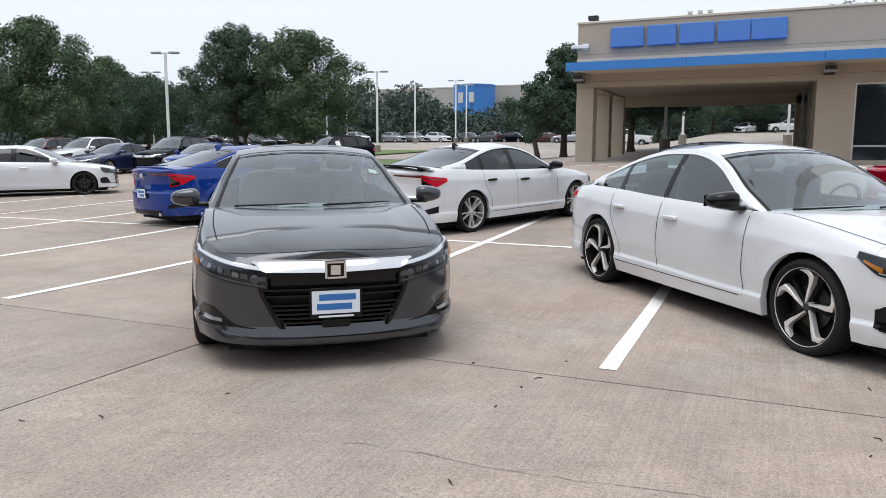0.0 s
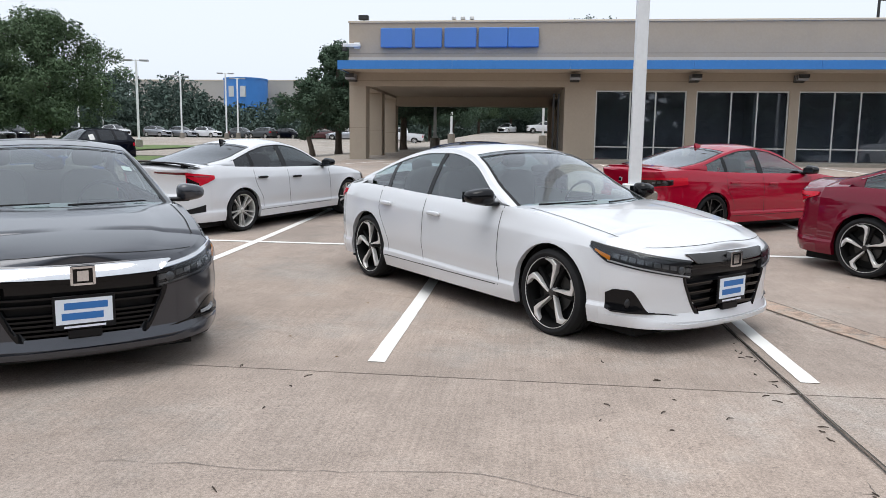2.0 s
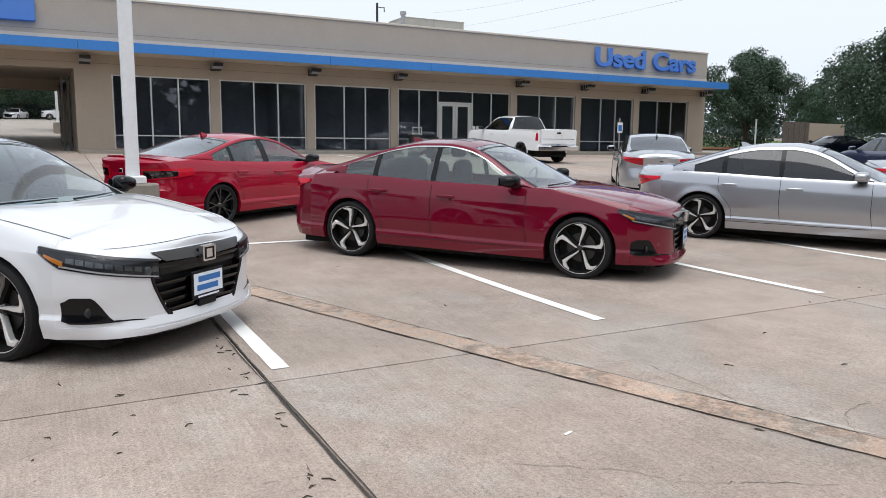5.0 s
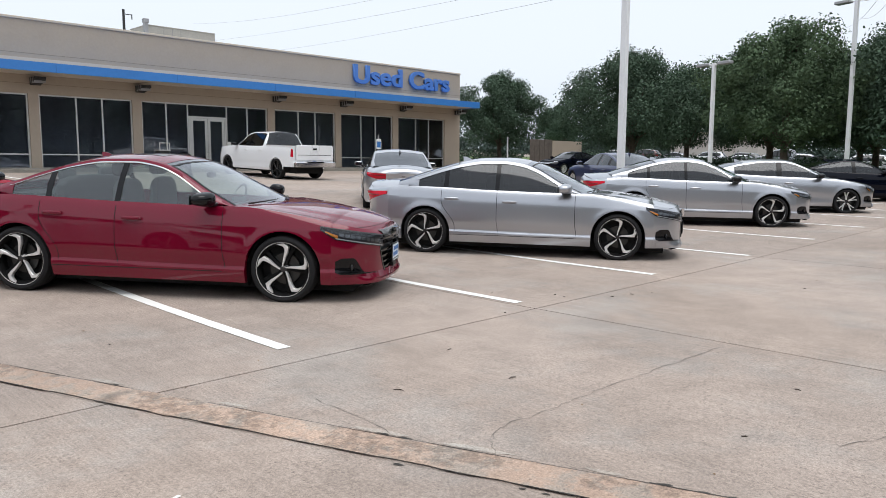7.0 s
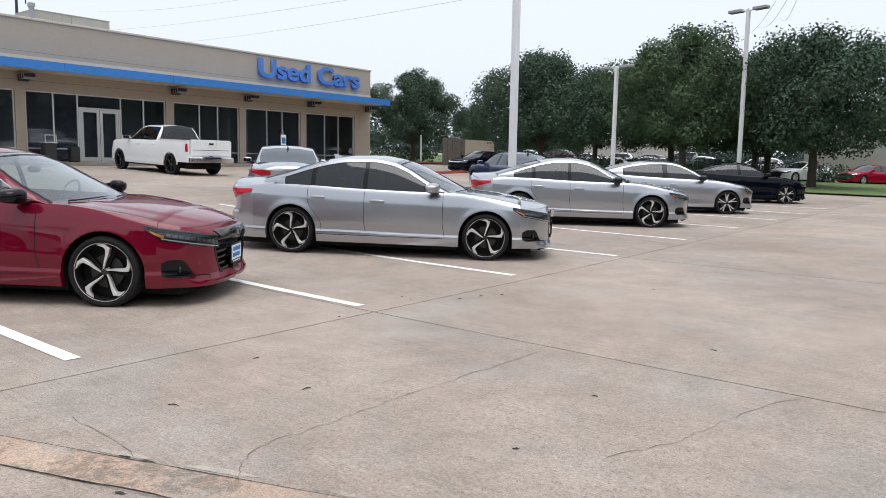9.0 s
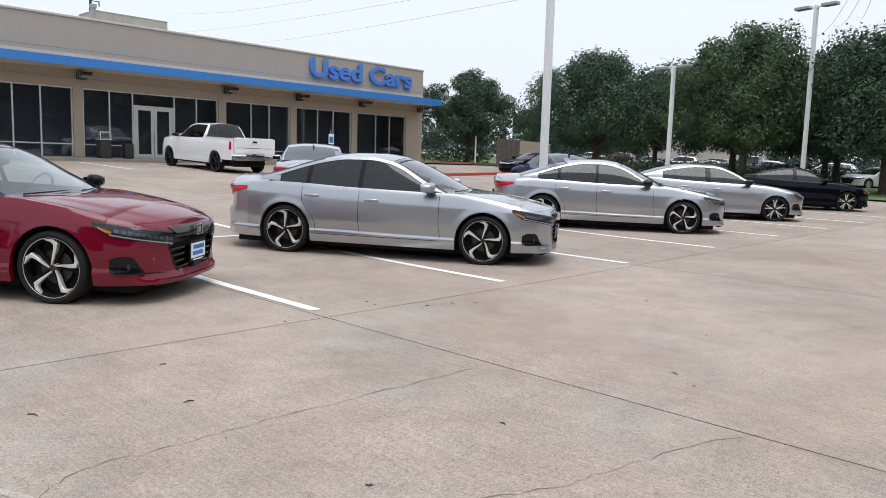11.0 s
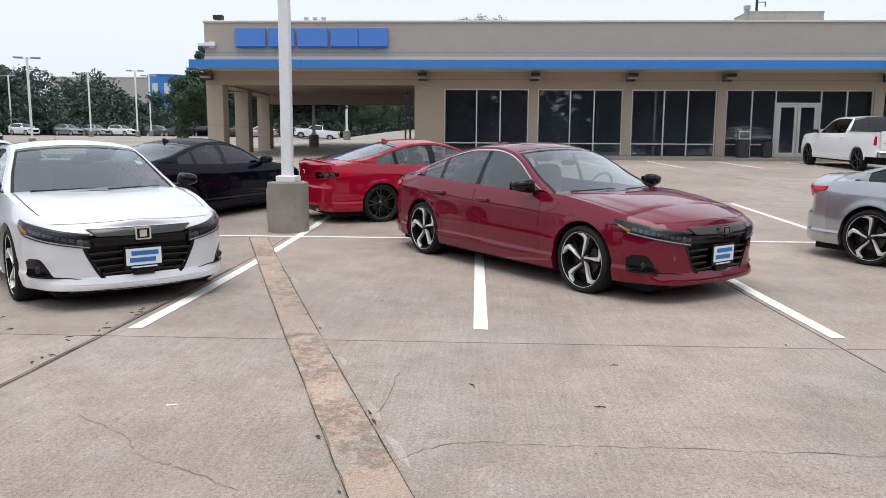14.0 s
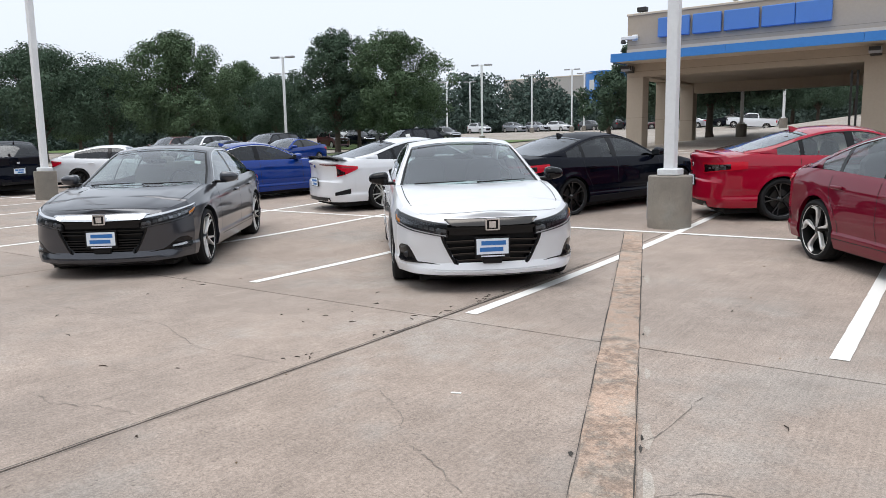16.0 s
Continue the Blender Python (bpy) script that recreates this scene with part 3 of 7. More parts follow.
# things on the roof and wall
unit = root("roof_air_unit", "weathered grey air-conditioning unit behind the parapet", "air unit", m=pose(15.9, 32.3, 6.6 + RISE))
part("casing", Bag().add([(0, 0, 0.12), (3.25, 0, 0.12), (3.65, 0, 1.05), (3.65, 0, 1.45), (0, 0, 1.45), (0, 2.0, 0.12), (3.25, 2.0, 0.12), (3.65, 2.0, 1.05), (3.65, 2.0, 1.45), (0, 2.0, 1.45)], [(0, 1, 2, 3, 4), (9, 8, 7, 6, 5), (0, 4, 9, 5), (4, 3, 8, 9), (3, 2, 7, 8), (2, 1, 6, 7)]), UNIT, unit, "", False)
part("lid", Bag().box(-0.03, 3.68, -0.03, 2.03, 1.45, 1.49, 0.008), UNIT, unit, "", False)
part("curb", Bag().box(0.1, 3.2, 0.1, 1.9, 0, 0.12), UNIT, unit, "", False)
part("flue", Bag().box(-0.16, 0.02, -0.10, 0.10, 0.0, 1.62).box(-0.20, 0.06, -0.14, 0.14, 1.55, 1.75, 0.02), GREY_METAL, unit, "", False)
for x0 in (0.85, 1.3, 1.75):
    part("panel_seam", Bag().box(x0, x0 + 0.02, -0.012, 0.0, 0.2, 1.42), GREY_METAL, unit, "", False)
part("access_vent", Bag().add([(2.22, -0.02, 0.5), (2.50, -0.02, 0.5), (2.22, -0.02, 1.02)], [(0, 1, 2)]), DARK_METAL, unit, "", False)
mast = root("utility_pole", "weathered dark utility pole beyond the building", "utility pole", m=pose(27.9, 64.5, ground_z(27.9, 64.5)))
part("pole", Bag().tube([(0, 0, 0), (0, 0, 12.7)], [0.17, 0.11], 10), DARK_METAL, mast)
for z, l_ in ((12.3, 0.75), (10.6, 0.75)):
    part("crossarm", Bag().tube([(0, 0, z), (l_, 0, z)], 0.04, 6).tube([(l_, 0, z - 0.4), (l_, 0, z + 0.05)], 0.05, 6), DARK_METAL, mast)
scam = root("security_camera", "white dome security camera on a bracket at the parapet corner", "security camera", m=pose(-9.67, YF, 5.95 + RISE))
part("arm", Bag().box(-0.55, 0.25, -0.16, -0.02, -0.06, 0.10, 0.02), WHITE_POLE, scam)
part("dome", Bag().lathe_y([(0.01, -0.13), (0.09, -0.08), (0.12, 0.0), (0.12, 0.08)], 14), DARK_METAL, scam).matrix_basis = pose(-0.45, -0.09, -0.14, -90)
part("mount", Bag().box(-0.05, 0.2, -0.02, 0.0, -0.12, 0.16), WHITE_POLE, scam, "", False)
flood = root("roof_floodlight", "dark floodlight on the parapet corner", "floodlight", m=pose(-9.3, YF + 0.15, ZT + 0.1 + RISE))
part("body", Bag().box(-0.22, 0.22, -0.18, 0.12, 0.06, 0.26, 0.02), DARK_METAL, flood)
part("stem", Bag().tube([(0, 0, 0), (0, 0, 0.07)], 0.03), DARK_METAL, flood)
for x in (-5.2, -4.8, -4.4):
    f2 = root("sign_spotlight", "small pale spotlight on the parapet above the sign", "spotlight", "spotlights on the parapet", pose(x, YF + 0.1, ZT + 0.1 + RISE))
    part("head", Bag().box(-0.1, 0.1, -0.12, 0.08, 0.03, 0.17, 0.02), ALU, f2)
    part("stem", Bag().tube([(0, 0, 0), (0, 0, 0.04)], 0.02), ALU, f2)
bin_ = root("litter_bin", "black litter bin with a pale rim beside the doors", "bin", m=pose(14.5, YF - 0.7, ground_z(14.5, YF - 0.7) + 0.10))
part("body", Bag().box(-0.24, 0.24, -0.24, 0.24, 0, 0.80, 0.03), DARK_METAL, bin_)
part("rim", Bag().box(-0.26, 0.26, -0.26, 0.26, 0.80, 0.84).box(-0.24, -0.21, -0.24, -0.21, 0.84, 1.12).box(0.21, 0.24, -0.24, -0.21, 0.84, 1.12).box(-0.24, 0.24, -0.24, -0.20, 1.12, 1.16), ALU, bin_, "", False)
b2 = root("ash_urn", "squat black ash urn beside the doors", "bin", m=pose(15.6, YF - 0.6, ground_z(15.6, YF - 0.6) + 0.10))
part("body", Bag().box(-0.2, 0.2, -0.2, 0.2, 0, 0.68, 0.04), DARK_METAL, b2)
hs = root("parking_sign", "blue and white parking sign on a thin grey post", "sign", m=pose(24.1, 24.3, ground_z(24.1, 24.3)))
part("post", Bag().tube([(0, 0, 0), (0, 0, 1.95)], 0.03), GREY_METAL, hs)
part("panel", Bag().box(-0.16, 0.16, -0.045, -0.03, 1.25, 1.75), PAPER, hs, "", False)
part("emblem", Bag().box(-0.12, 0.12, -0.05, -0.045, 1.32, 1.62), PLATE_INK, hs, "", False)
sheet("pavement", frange(-0.22, 34.7, 12), [YF - 1.4, YF - 0.7, YF], CONC_POST, 0.10, "raised concrete walk before the building")
kb = Bag()
kb.grid([[(x, YF - 1.4, ground_z(x, YF - 1.4) + z) for z in (-0.1, 0.10)] for x in frange(-0.22, 34.7, 12)])
tagged(part("kerb", kb, CONC_POST, None), "concrete kerb of the walk", "", "", "structure")
def kerb_run(pts, mat, label, w=0.16, h=0.15):
    kk = Bag()
    rows = []
    pts = [site(*p) for p in pts]
    for (x0, y0), (x1, y1) in zip(pts, pts[1:]):
        d = Vector((x1 - x0, y1 - y0)).normalized()
        s = Vector((-d.y, d.x)) * (w / 2)
        n = max(1, int(math.hypot(x1 - x0, y1 - y0) / 2))
        for i in range(n + 1):
            px, py = x0 + (x1 - x0) * i / n, y0 + (y1 - y0) * i / n
            z = ground_z(px, py)
            rows.append([(px + s.x, py + s.y, z - 0.05), (px + s.x, py + s.y, z + h - 0.02), (px + s.x * 0.8, py + s.y * 0.8, z + h), (px - s.x * 0.8, py - s.y * 0.8, z + h), (px - s.x, py - s.y, z + h - 0.02), (px - s.x, py - s.y, z - 0.05)])
    kk.grid(rows)
    tagged(part("kerb", kk, mat, None), label, "kerb", "", "structure")


kerb_run([(36.4, 21.0), (28.6, 19.0), (27.2, 18.6)], RED_KERB, "red-painted concrete kerb")
kerb_run([(38.5, 33.0), (60.0, 33.0)], RED_KERB, "red-painted concrete kerb")
sheet("lawn", frange(38.5, 90, 12), frange(33.1, 60, 8), GRASS, 0.08, "mown grass beside the building")
sheet("lawn", frange(36, 90, 12), frange(-30, 22, 14), GRASS, 0.07, "grass strip under the trees")
sheet("lawn", frange(-33, -16, 8), frange(30, 37, 4), GRASS, 0.10, "grass island in the lot")
kerb_run([(-33, 30), (-16, 30), (-16, 37), (-33, 37), (-33, 30)], CONC_POST, "concrete kerb of a grass island")
sheet("lawn", frange(-130, -32, 16), frange(44, 62, 6), GRASS, 0.08, "grass verge along the tree belt")


# ---- lamp posts ----
def lamp_post(x, y, label, height=8.4, base=0.75, br=0.28, pole=0.075, arms=True, turn=0.0, square=False):
    z = ground_z(x, y)
    r = root("street_lamp", label, "street lamp", "lot lamp posts", pose(x, y, z, 0, 0, turn))
    if base:
        n = 28
        cb = Bag().tube([(0, 0, -0.05), (0, 0, base - 0.015), (0, 0, base)], [br, br, br - 0.015], n)
        part("concrete_base", cb, CONC_POST, r, "weathered grey concrete footing")
        part("base_plate", Bag().box(-0.15, 0.15, -0.15, 0.15, base, base + 0.10, 0.012), WHITE_POLE, r)
        if square:
            for k in (-1, 1):
                part("strap", Bag().box(-br - 0.012, -br + 0.02, 0.04 * k - 0.012, 0.04 * k + 0.012, 0.1, base - 0.1), GREY_METAL, r, "", False)
            for k in range(8):
                part("bracket", Bag().box(-br - 0.016, -br + 0.02, -0.055, 0.055, 0.16 + k * 0.06, 0.18 + k * 0.06), GREY_METAL, r, "", False)
    part("pole", Bag().box(-pole, pole, -pole, pole, base, height, 0.012), WHITE_POLE, r)
    if arms:
        for s in (-1, 1):
            part("arm", Bag().tube([(0, 0, height - 0.12), (s * 0.35, 0, height - 0.06)], 0.035), WHITE_POLE, r)
            part("lamp_head", Bag().box(min(s * 0.3, s * 1.05), max(s * 0.3, s * 1.05), -0.19, 0.19, height - 0.13, height + 0.02, 0.025), GREY_METAL, r)
    return r


lamp_post(-0.26, 5.78, "tall white square lamp post on a round concrete footing", 9.0, 0.76, 0.315, 0.08, square=True)
lamp_post(16.3, 5.5, "tall white square lamp post on a round concrete footing", 9.0, 0.78, 0.285, 0.08)
lamp_post(-17.4, 5.2, "tall white square lamp post on a round concrete footing", 9.0, 0.78, 0.285, 0.08)
for x, y, h, t in ((-42.5, 39.2, 7.9, 20), (-62, 58, 8.6, 20), (-34.6, 58.0, 7.6, 15), (-44.2, 87.5, 7.9, 10), (-38.4, 87.9, 8.3, 10), (-38.8, 93.0, 8.0, 10), (-56.0, 84.0, 7.6, 10), (-62.0, 100.0, 8.5, 10), (39.6, 6.0, 8.9, 75), (37.3, 11.9, 6.0, 75), (47.1, 33.2, 2.3, 0), (-6.5, 40.2, 7.5, 0), (-6.7, 55.0, 8.0, 0), (0.5, 52.0, 8.0, 0)):
    x, y = site(x, y)
    lamp_post(x, y, "white lot lamp post with two flat heads", h, 0.7 if h > 4 else 0.0, 0.3, 0.085 if h > 4 else 0.05, h > 4, t)


# ---- trees ----
def leaf_cloud(rng, lobes, count, size):
    """Small bent leaf clumps scattered through the lobes of a crown."""
    vol = np.array([l[3] ** 2 for l in lobes])
    pick = rng.choice(len(lobes), count, p=vol / vol.sum())
    L = np.array(lobes)[pick]
    d = rng.normal(size=(count, 3))
    d /= np.linalg.norm(d, axis=1)[:, None]
    rad = (rng.uniform(0.35, 1.0, count) ** 0.6 * rng.choice([1.0, 1.0, 1.0, 1.22], count))[:, None]
    c = L[:, :3] + d * L[:, 3:4] * rad * np.array([1, 1, 0.8])
    n = d + rng.normal(scale=0.6, size=(count, 3)) + np.array([0, 0, 0.35])
    n /= np.linalg.norm(n, axis=1)[:, None]
    a = np.cross(n, rng.normal(size=(count, 3)))
    a /= np.linalg.norm(a, axis=1)[:, None]
    b = np.cross(n, a)
    s = (size * rng.uniform(0.6, 1.35, count))[:, None]
    drop = n * s * 0.25
    V = np.stack([c - a * s - drop, c - b * s * 0.55, c + a * s - drop, c + b * s * 0.55], 1).reshape(-1, 3)
    return V


def quads(V):
    me = bpy.data.meshes.new("crown")
    n = len(V)
    me.vertices.add(n)
    me.vertices.foreach_set("co", V.astype(np.float32).ravel())
    me.loops.add(n)
    me.loops.foreach_set("vertex_index", np.arange(n, dtype=np.int32))
    me.polygons.add(n // 4)
    me.polygons.foreach_set("loop_start", np.arange(0, n, 4, dtype=np.int32))
    me.update(calc_edges=True)
    me.validate()
    return me


def tree_lobes(rng, h, w, clear, n):
    """Clumps of twigs: many small ones over the crown's shell, a few inside, with gaps left between them."""
    lobes = []
    for i in range(n):
        u = (i + 0.5) / n
        z = clear + (h - clear) * (0.08 + 0.84 * u ** 0.9)
        prof = math.sin(math.pi * min(1, 0.20 + 0.77 * u)) ** 0.62
        ang = i * 2.4 + rng.uniform(-0.5, 0.5)
        far_ = rng.uniform(0.62, 1.0) if i % 4 else rng.uniform(0.1, 0.55)
        wob = 1.0 + 0.13 * math.sin(3 * ang + 5 * u) + 0.08 * math.sin(5 * ang - 9 * u)
        r = w * rng.uniform(0.062, 0.125) * (0.75 + 0.35 * prof)
        rr = max(0.0, w / 2 * prof * far_ * wob - r * 0.5)
        lobes.append((rr * math.cos(ang), rr * math.sin(ang), min(z + rng.uniform(-0.25, 0.35), h - r * 0.5), r))
    return lobes


def tree(name, x, y, h, w, label, clear=1.8, seed=1, leaves=6500, size=0.22, leaf=None, lean=(0, 0), trunk=0.22, lobes=26):
    rng = np.random.default_rng(seed)
    x, y = site(x, y)
    r = root("tree", label, "tree", "", pose(x, y, ground_z(x, y), 0, 0, seed * 57 % 360))
    L = tree_lobes(rng, h, w, clear, lobes)
    t = Bag()
    top = (lean[0], lean[1], clear + (h - clear) * 0.35)
    t.tube([(0, 0, -0.1), (0.03, 0.02, 0.3), (lean[0] * 0.45, lean[1] * 0.45, clear * 0.9), top], [trunk * 1.35, trunk, trunk * 0.85, trunk * 0.55], 9)
    for k in range(0, lobes, 4):
        cx, cy, cz, _ = L[k]
        s = (lean[0] * 0.6, lean[1] * 0.6, clear * (0.85 + 0.5 * k / lobes))
        mid = ((s[0] + cx) / 2, (s[1] + cy) / 2, (s[2] + cz) / 2 + 0.3)
        t.tube([s, mid, (cx, cy, cz)], [trunk * 0.42, trunk * 0.28, trunk * 0.1], 6)
    part("trunk", t, BARK, r)
    me = quads(leaf_cloud(rng, L, leaves, size))
    me.materials.append(leaf or LEAF)
    c = new("crown", me)
    c.parent = r
    return r


GREEN = "broad leafy green tree with a dark trunk"
t_big = tree("tree", -29.2, 37.0, 8.6, 8.0, "tall dense green tree with an uneven crown", 1.2, 3, 40000, 0.085, LEAF_LIGHT, lobes=95)
tree("tree", -33.3, 35.4, 9.0, 6.4, "tall narrow dark green tree", 1.6, 4, 34000, 0.08, lobes=80)
t_mid = tree("tree", 48.2, 35.0, 7.6, 8.2, "rounded green tree beside the building", 1.6, 5, 36000, 0.085, lobes=85)
t_oak = tree("tree", 42.96, 19.6, 7.9, 10.2, GREEN, 1.7, 8, 42000, 0.085, lobes=95)
t_elm = tree("tree", 41.4, 9.6, 8.5, 9.4, "spreading yellow-green tree with open edges", 1.9, 11, 38000, 0.085, LEAF_LIGHT, lobes=85)
tree("tree", -12.6, 40.8, 6.8, 5.0, "narrow dark green tree with a straight trunk", 2.1, 14, 18000, 0.085, lobes=50)
tree("tree", -13.5, 38.0, 4.4, 5.2, "small leaning tree with drooping feathery leaves", 1.15, 15, 9000, 0.085, LEAF, (0.8, 0.1), 0.16, 30)
t_port = tree("tree", -8.6, 41.5, 5.6, 8.6, "low spreading dark green tree behind the portico", 1.9, 16, 20000, 0.10, lobes=55)
TREES_WEST = [(t_big, -48.7, 33.2, 1.18, 30), (t_oak, -56.0, 26.0, 1.15, 110), (t_big, -62.6, 52.2, 1.15, 75), (t_oak, -44.5, 51.0, 0.9, 200), (t_oak, -55.5, 50.5, 0.95, 10), (t_oak, -66, 38, 1.15, 140), (t_big, -72, 22, 1.2, 250), (t_oak, -50, 66, 1.0, 100), (t_big, -82, 44, 1.0, 190), (t_big, -75, 62, 1.0, 20), (t_oak, -62, 14, 1.15, 40), (t_big, -68, 4, 1.0, 300)]
TREES_EAST = [(t_oak, 44.0, 3.4, 1.07, 200), (t_elm, 49.0, 6.9, 0.97, 120), (t_oak, 47.5, 12.5, 1.05, 60), (t_oak, 56, 22, 1.05, 20), (t_mid, 78.6, 49.7, 0.9, 80), (t_mid, 66, 33, 0.95, 10), (t_oak, 41, -9, 1.0, 30), (t_elm, 47, -18, 1.0, 10), (t_oak, 58, 10, 1.1, 280)]
TREES_NORTH = [(t_port, -20.0, 98.0, 1.2, 40), (t_oak, -10.5, 104.0, 1.0, 160), (t_port, -14.5, 110, 1.3, 220), (t_oak, -2.0, 116, 1.1, 300), (t_oak, -26, 96.0, 1.1, 30), (t_elm, -7.0, 112.0, 1.05, 50), (t_oak, 10.0, 104, 1.1, 90), (t_oak, -30, 106, 1.0, 190), (t_port, 16, 112, 1.4, 10), (t_oak, 20, 122, 1.2, 50), (t_oak, 4.6, 58.0, 1.26, 140)]
for src, x, y, s, a in TREES_WEST + TREES_EAST + TREES_NORTH:
    x, y = site(x, y)
    c = copy_thing(src, pose(x, y, ground_z(x, y), 0, 0, a))
    c.scale = (s, s, s)
# far woods as one mass, with an unseen belt added behind the camera
rng = np.random.default_rng(77)
allv = []
for i in range(350):
    a = math.pi * ((i * 0.618034) % 1.0) if i < 110 else rng.uniform(radians(84), radians(168))
    d = rng.uniform(122, 160)
    # the last hundred are unseen, added to darken reflections and cut low sky light
    if i >= 250:
        a, d = radians(rng.uniform(192, 345)), rng.uniform(50, 74)
    x, y = d * math.cos(a), d * math.sin(a)
    h, w = rng.uniform(9.0, 12.5), rng.uniform(10, 15)
    if 106 < math.degrees(a) < 117:
        h *= 0.66
    if i >= 250:
        h *= 1.3
    low_ = [(rng.uniform(-w / 2, w / 2), rng.uniform(-w / 2, w / 2), rng.uniform(0.4, 2.4), 1.8) for _ in range(9)]
    V = leaf_cloud(rng, tree_lobes(rng, h, w, -2.0, 34) + low_, 1850 if i < 250 else 620, 0.31 if i < 250 else 0.95)
    V += np.array([x, y, ground_z(max(-110, min(110, x)), max(-60, min(100, y)))])
    allv.append(V)
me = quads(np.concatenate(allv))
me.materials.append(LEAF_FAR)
tagged(new("far_woods", me), "far belt of dark green trees along the horizon, plus an unseen belt added behind the camera to darken reflections", "woods", "", "stuff")


# ---- far buildings, walls, hedges ----
def block(name, x0, x1, y0, y1, h, mat, label, category="building", m=None):
    cx, cy = site((x0 + x1) / 2, (y0 + y1) / 2)
    r = root(name, label, category, m=pose(cx, cy, ground_z(cx, cy)))
    hx, hy = (x1 - x0) / 2, (y1 - y0) / 2
    part("wall", Bag().box(-hx, hx, -hy, hy, -0.3, h), mat, r, "", False)
    part("roof", Bag().box(-hx - 0.1, hx + 0.1, -hy - 0.1, hy + 0.1, h, h + 0.25), STUCCO_TRIM, r, "", False)
    return r


FARWALL = material("far_building_wall", (0.40, 0.38, 0.35), 0.85, vary=0.06, scale=0.3)
block("far_dealership", -96, -30, 172, 190, 14.9, FARWALL, "long pale far building behind the trees")
drum = root("entrance_drum", "round blue entrance tower of a far building", "tower", m=pose(-68.2, 164.4, 5.3))
part("wall", Bag().tube([(0, 0, -6), (0, 0, 12.1)], 5.0, 32), BLUE, drum)
part("cap", Bag().tube([(0, 0, 12.1), (0, 0, 12.4)], 5.15, 32), BLUE, drum)
part("emblem", Bag().box(-2.2, -1.0, -5.0, -4.4, 8.0, 10.4).box(0.6, 1.8, -5.2, -4.6, 8.0, 10.4), ALU, drum, "", False)
block("low_building", 8, 14, 96, 104, 3.6, FARWALL, "low pale far building")
block("low_building", 104, 116, 34, 47, 4.2, FARWALL, "low pale far building beyond the lot")
block("low_building", 66, 92, -4, 8, 4.0, FARWALL, "low pale far building behind the trees")
encl = root("bin_enclosure", "tan masonry enclosure with weathered wooden gates", "enclosure", m=pose(46.6, 30.5, ground_z(46.6, 30.5)))
part("wall", Bag().box(0.6, 4.6, -0.1, 0.1, -0.1, 2.1).box(4.4, 4.6, 0.1, 3.0, -0.1, 2.1), STUCCO, encl, "", False)
for k in range(14):
    part("board", Bag().box(-2.2 + k * 0.2, -2.2 + k * 0.2 + 0.185, -0.06 + 0.01 * (k % 3), -0.02 + 0.01 * (k % 3), 0.05, 2.15 + 0.02 * (k % 2)), WOODFENCE, encl, "", False)


def hedge(x0, x1, y, h, label, seed, turn=None):
    rg = np.random.default_rng(seed)
    n = int((x1 - x0) * 1.6)
    L = [(x0 + (x1 - x0) * i / n, y + rg.uniform(-0.2, 0.2), h * 0.5, h * rg.uniform(0.5, 0.62)) for i in range(n)]
    V = leaf_cloud(rg, L, n * 130, 0.11)
    if turn:
        c_, s_ = math.cos(radians(turn[2])), math.sin(radians(turn[2]))
        V[:, :2] = np.stack([turn[0] + V[:, 0] * c_ - V[:, 1] * s_, turn[1] + V[:, 0] * s_ + V[:, 1] * c_], 1)
    V[:, 0], V[:, 1] = site(V[:, 0], V[:, 1])
    V[:, 2] += np.array([ground_z(float(a), float(c)) for a, c in V[:, :2]])
    V[:, 2] = np.maximum(V[:, 2], 0.02)
    me = quads(V)
    me.materials.append(LEAF)
    tagged(new("hedge", me), label, "hedge", "", "stuff")


hedge(37.8, 52, 35.5, 1.35, "clipped dark green hedge beside the building", 3)
hedge(50, 62, 20.5, 1.2, "low dark green hedge under the trees", 4)
hedge(44, 50, -2.0, 1.1, "low dark green hedge under the trees", 5)
hedge(0, 34, 0.0, 1.5, "long clipped dark green hedge behind the trees", 6, (57.0, 4.0, 88))
# overhead wires
for p0, p1 in (((75.3, 145.7, 30.6), (43.6, 38.7, 15.8)), ((75.6, 151.2, 27.1), (41.2, 11.7, 13.5)), ((83.0, 137.1, 24.3), (34.1, -4.5, 11.0)),
               ((73.2, 17.9, 13.6), (42.9, 6.0, 11.3)), ((71.1, 15.7, 14.0), (44.0, 6.0, 11.1)), ((68.5, 13.2, 14.2), (47.9, 6.7, 11.5))):
    pts = [tuple(a_ + (b_ - a_) * i / 16 - (0.8 * math.sin(math.pi * i / 16) if j == 2 else 0) for j, (a_, b_) in enumerate(zip(p0, p1))) for i in range(17)]
    w = part("overhead_wire", Bag().tube(pts, 0.013, 5), GREY_METAL, None)
    tagged(w, "thin dark overhead power line", "power line", "overhead power lines")


# ---- cars ----
def blob(b, c, r, p=2.6, nu=10, nv=14):
    """A superellipsoid: a rounded casing."""
    sg = lambda v, e: math.copysign(abs(v) ** e, v)
    e = 2 / p
    rows = []
    for i in range(nu + 1):
        t = -math.pi / 2 + math.pi * i / nu
        rows.append([(c[0] + r[0] * sg(math.cos(t), e) * sg(math.cos(2 * math.pi * k / nv), e), c[1] + r[1] * sg(math.cos(t), e) * sg(math.sin(2 * math.pi * k / nv), e), c[2] + r[2] * sg(math.sin(t), e)) for k in range(nv)])
    return b.grid(rows, True)


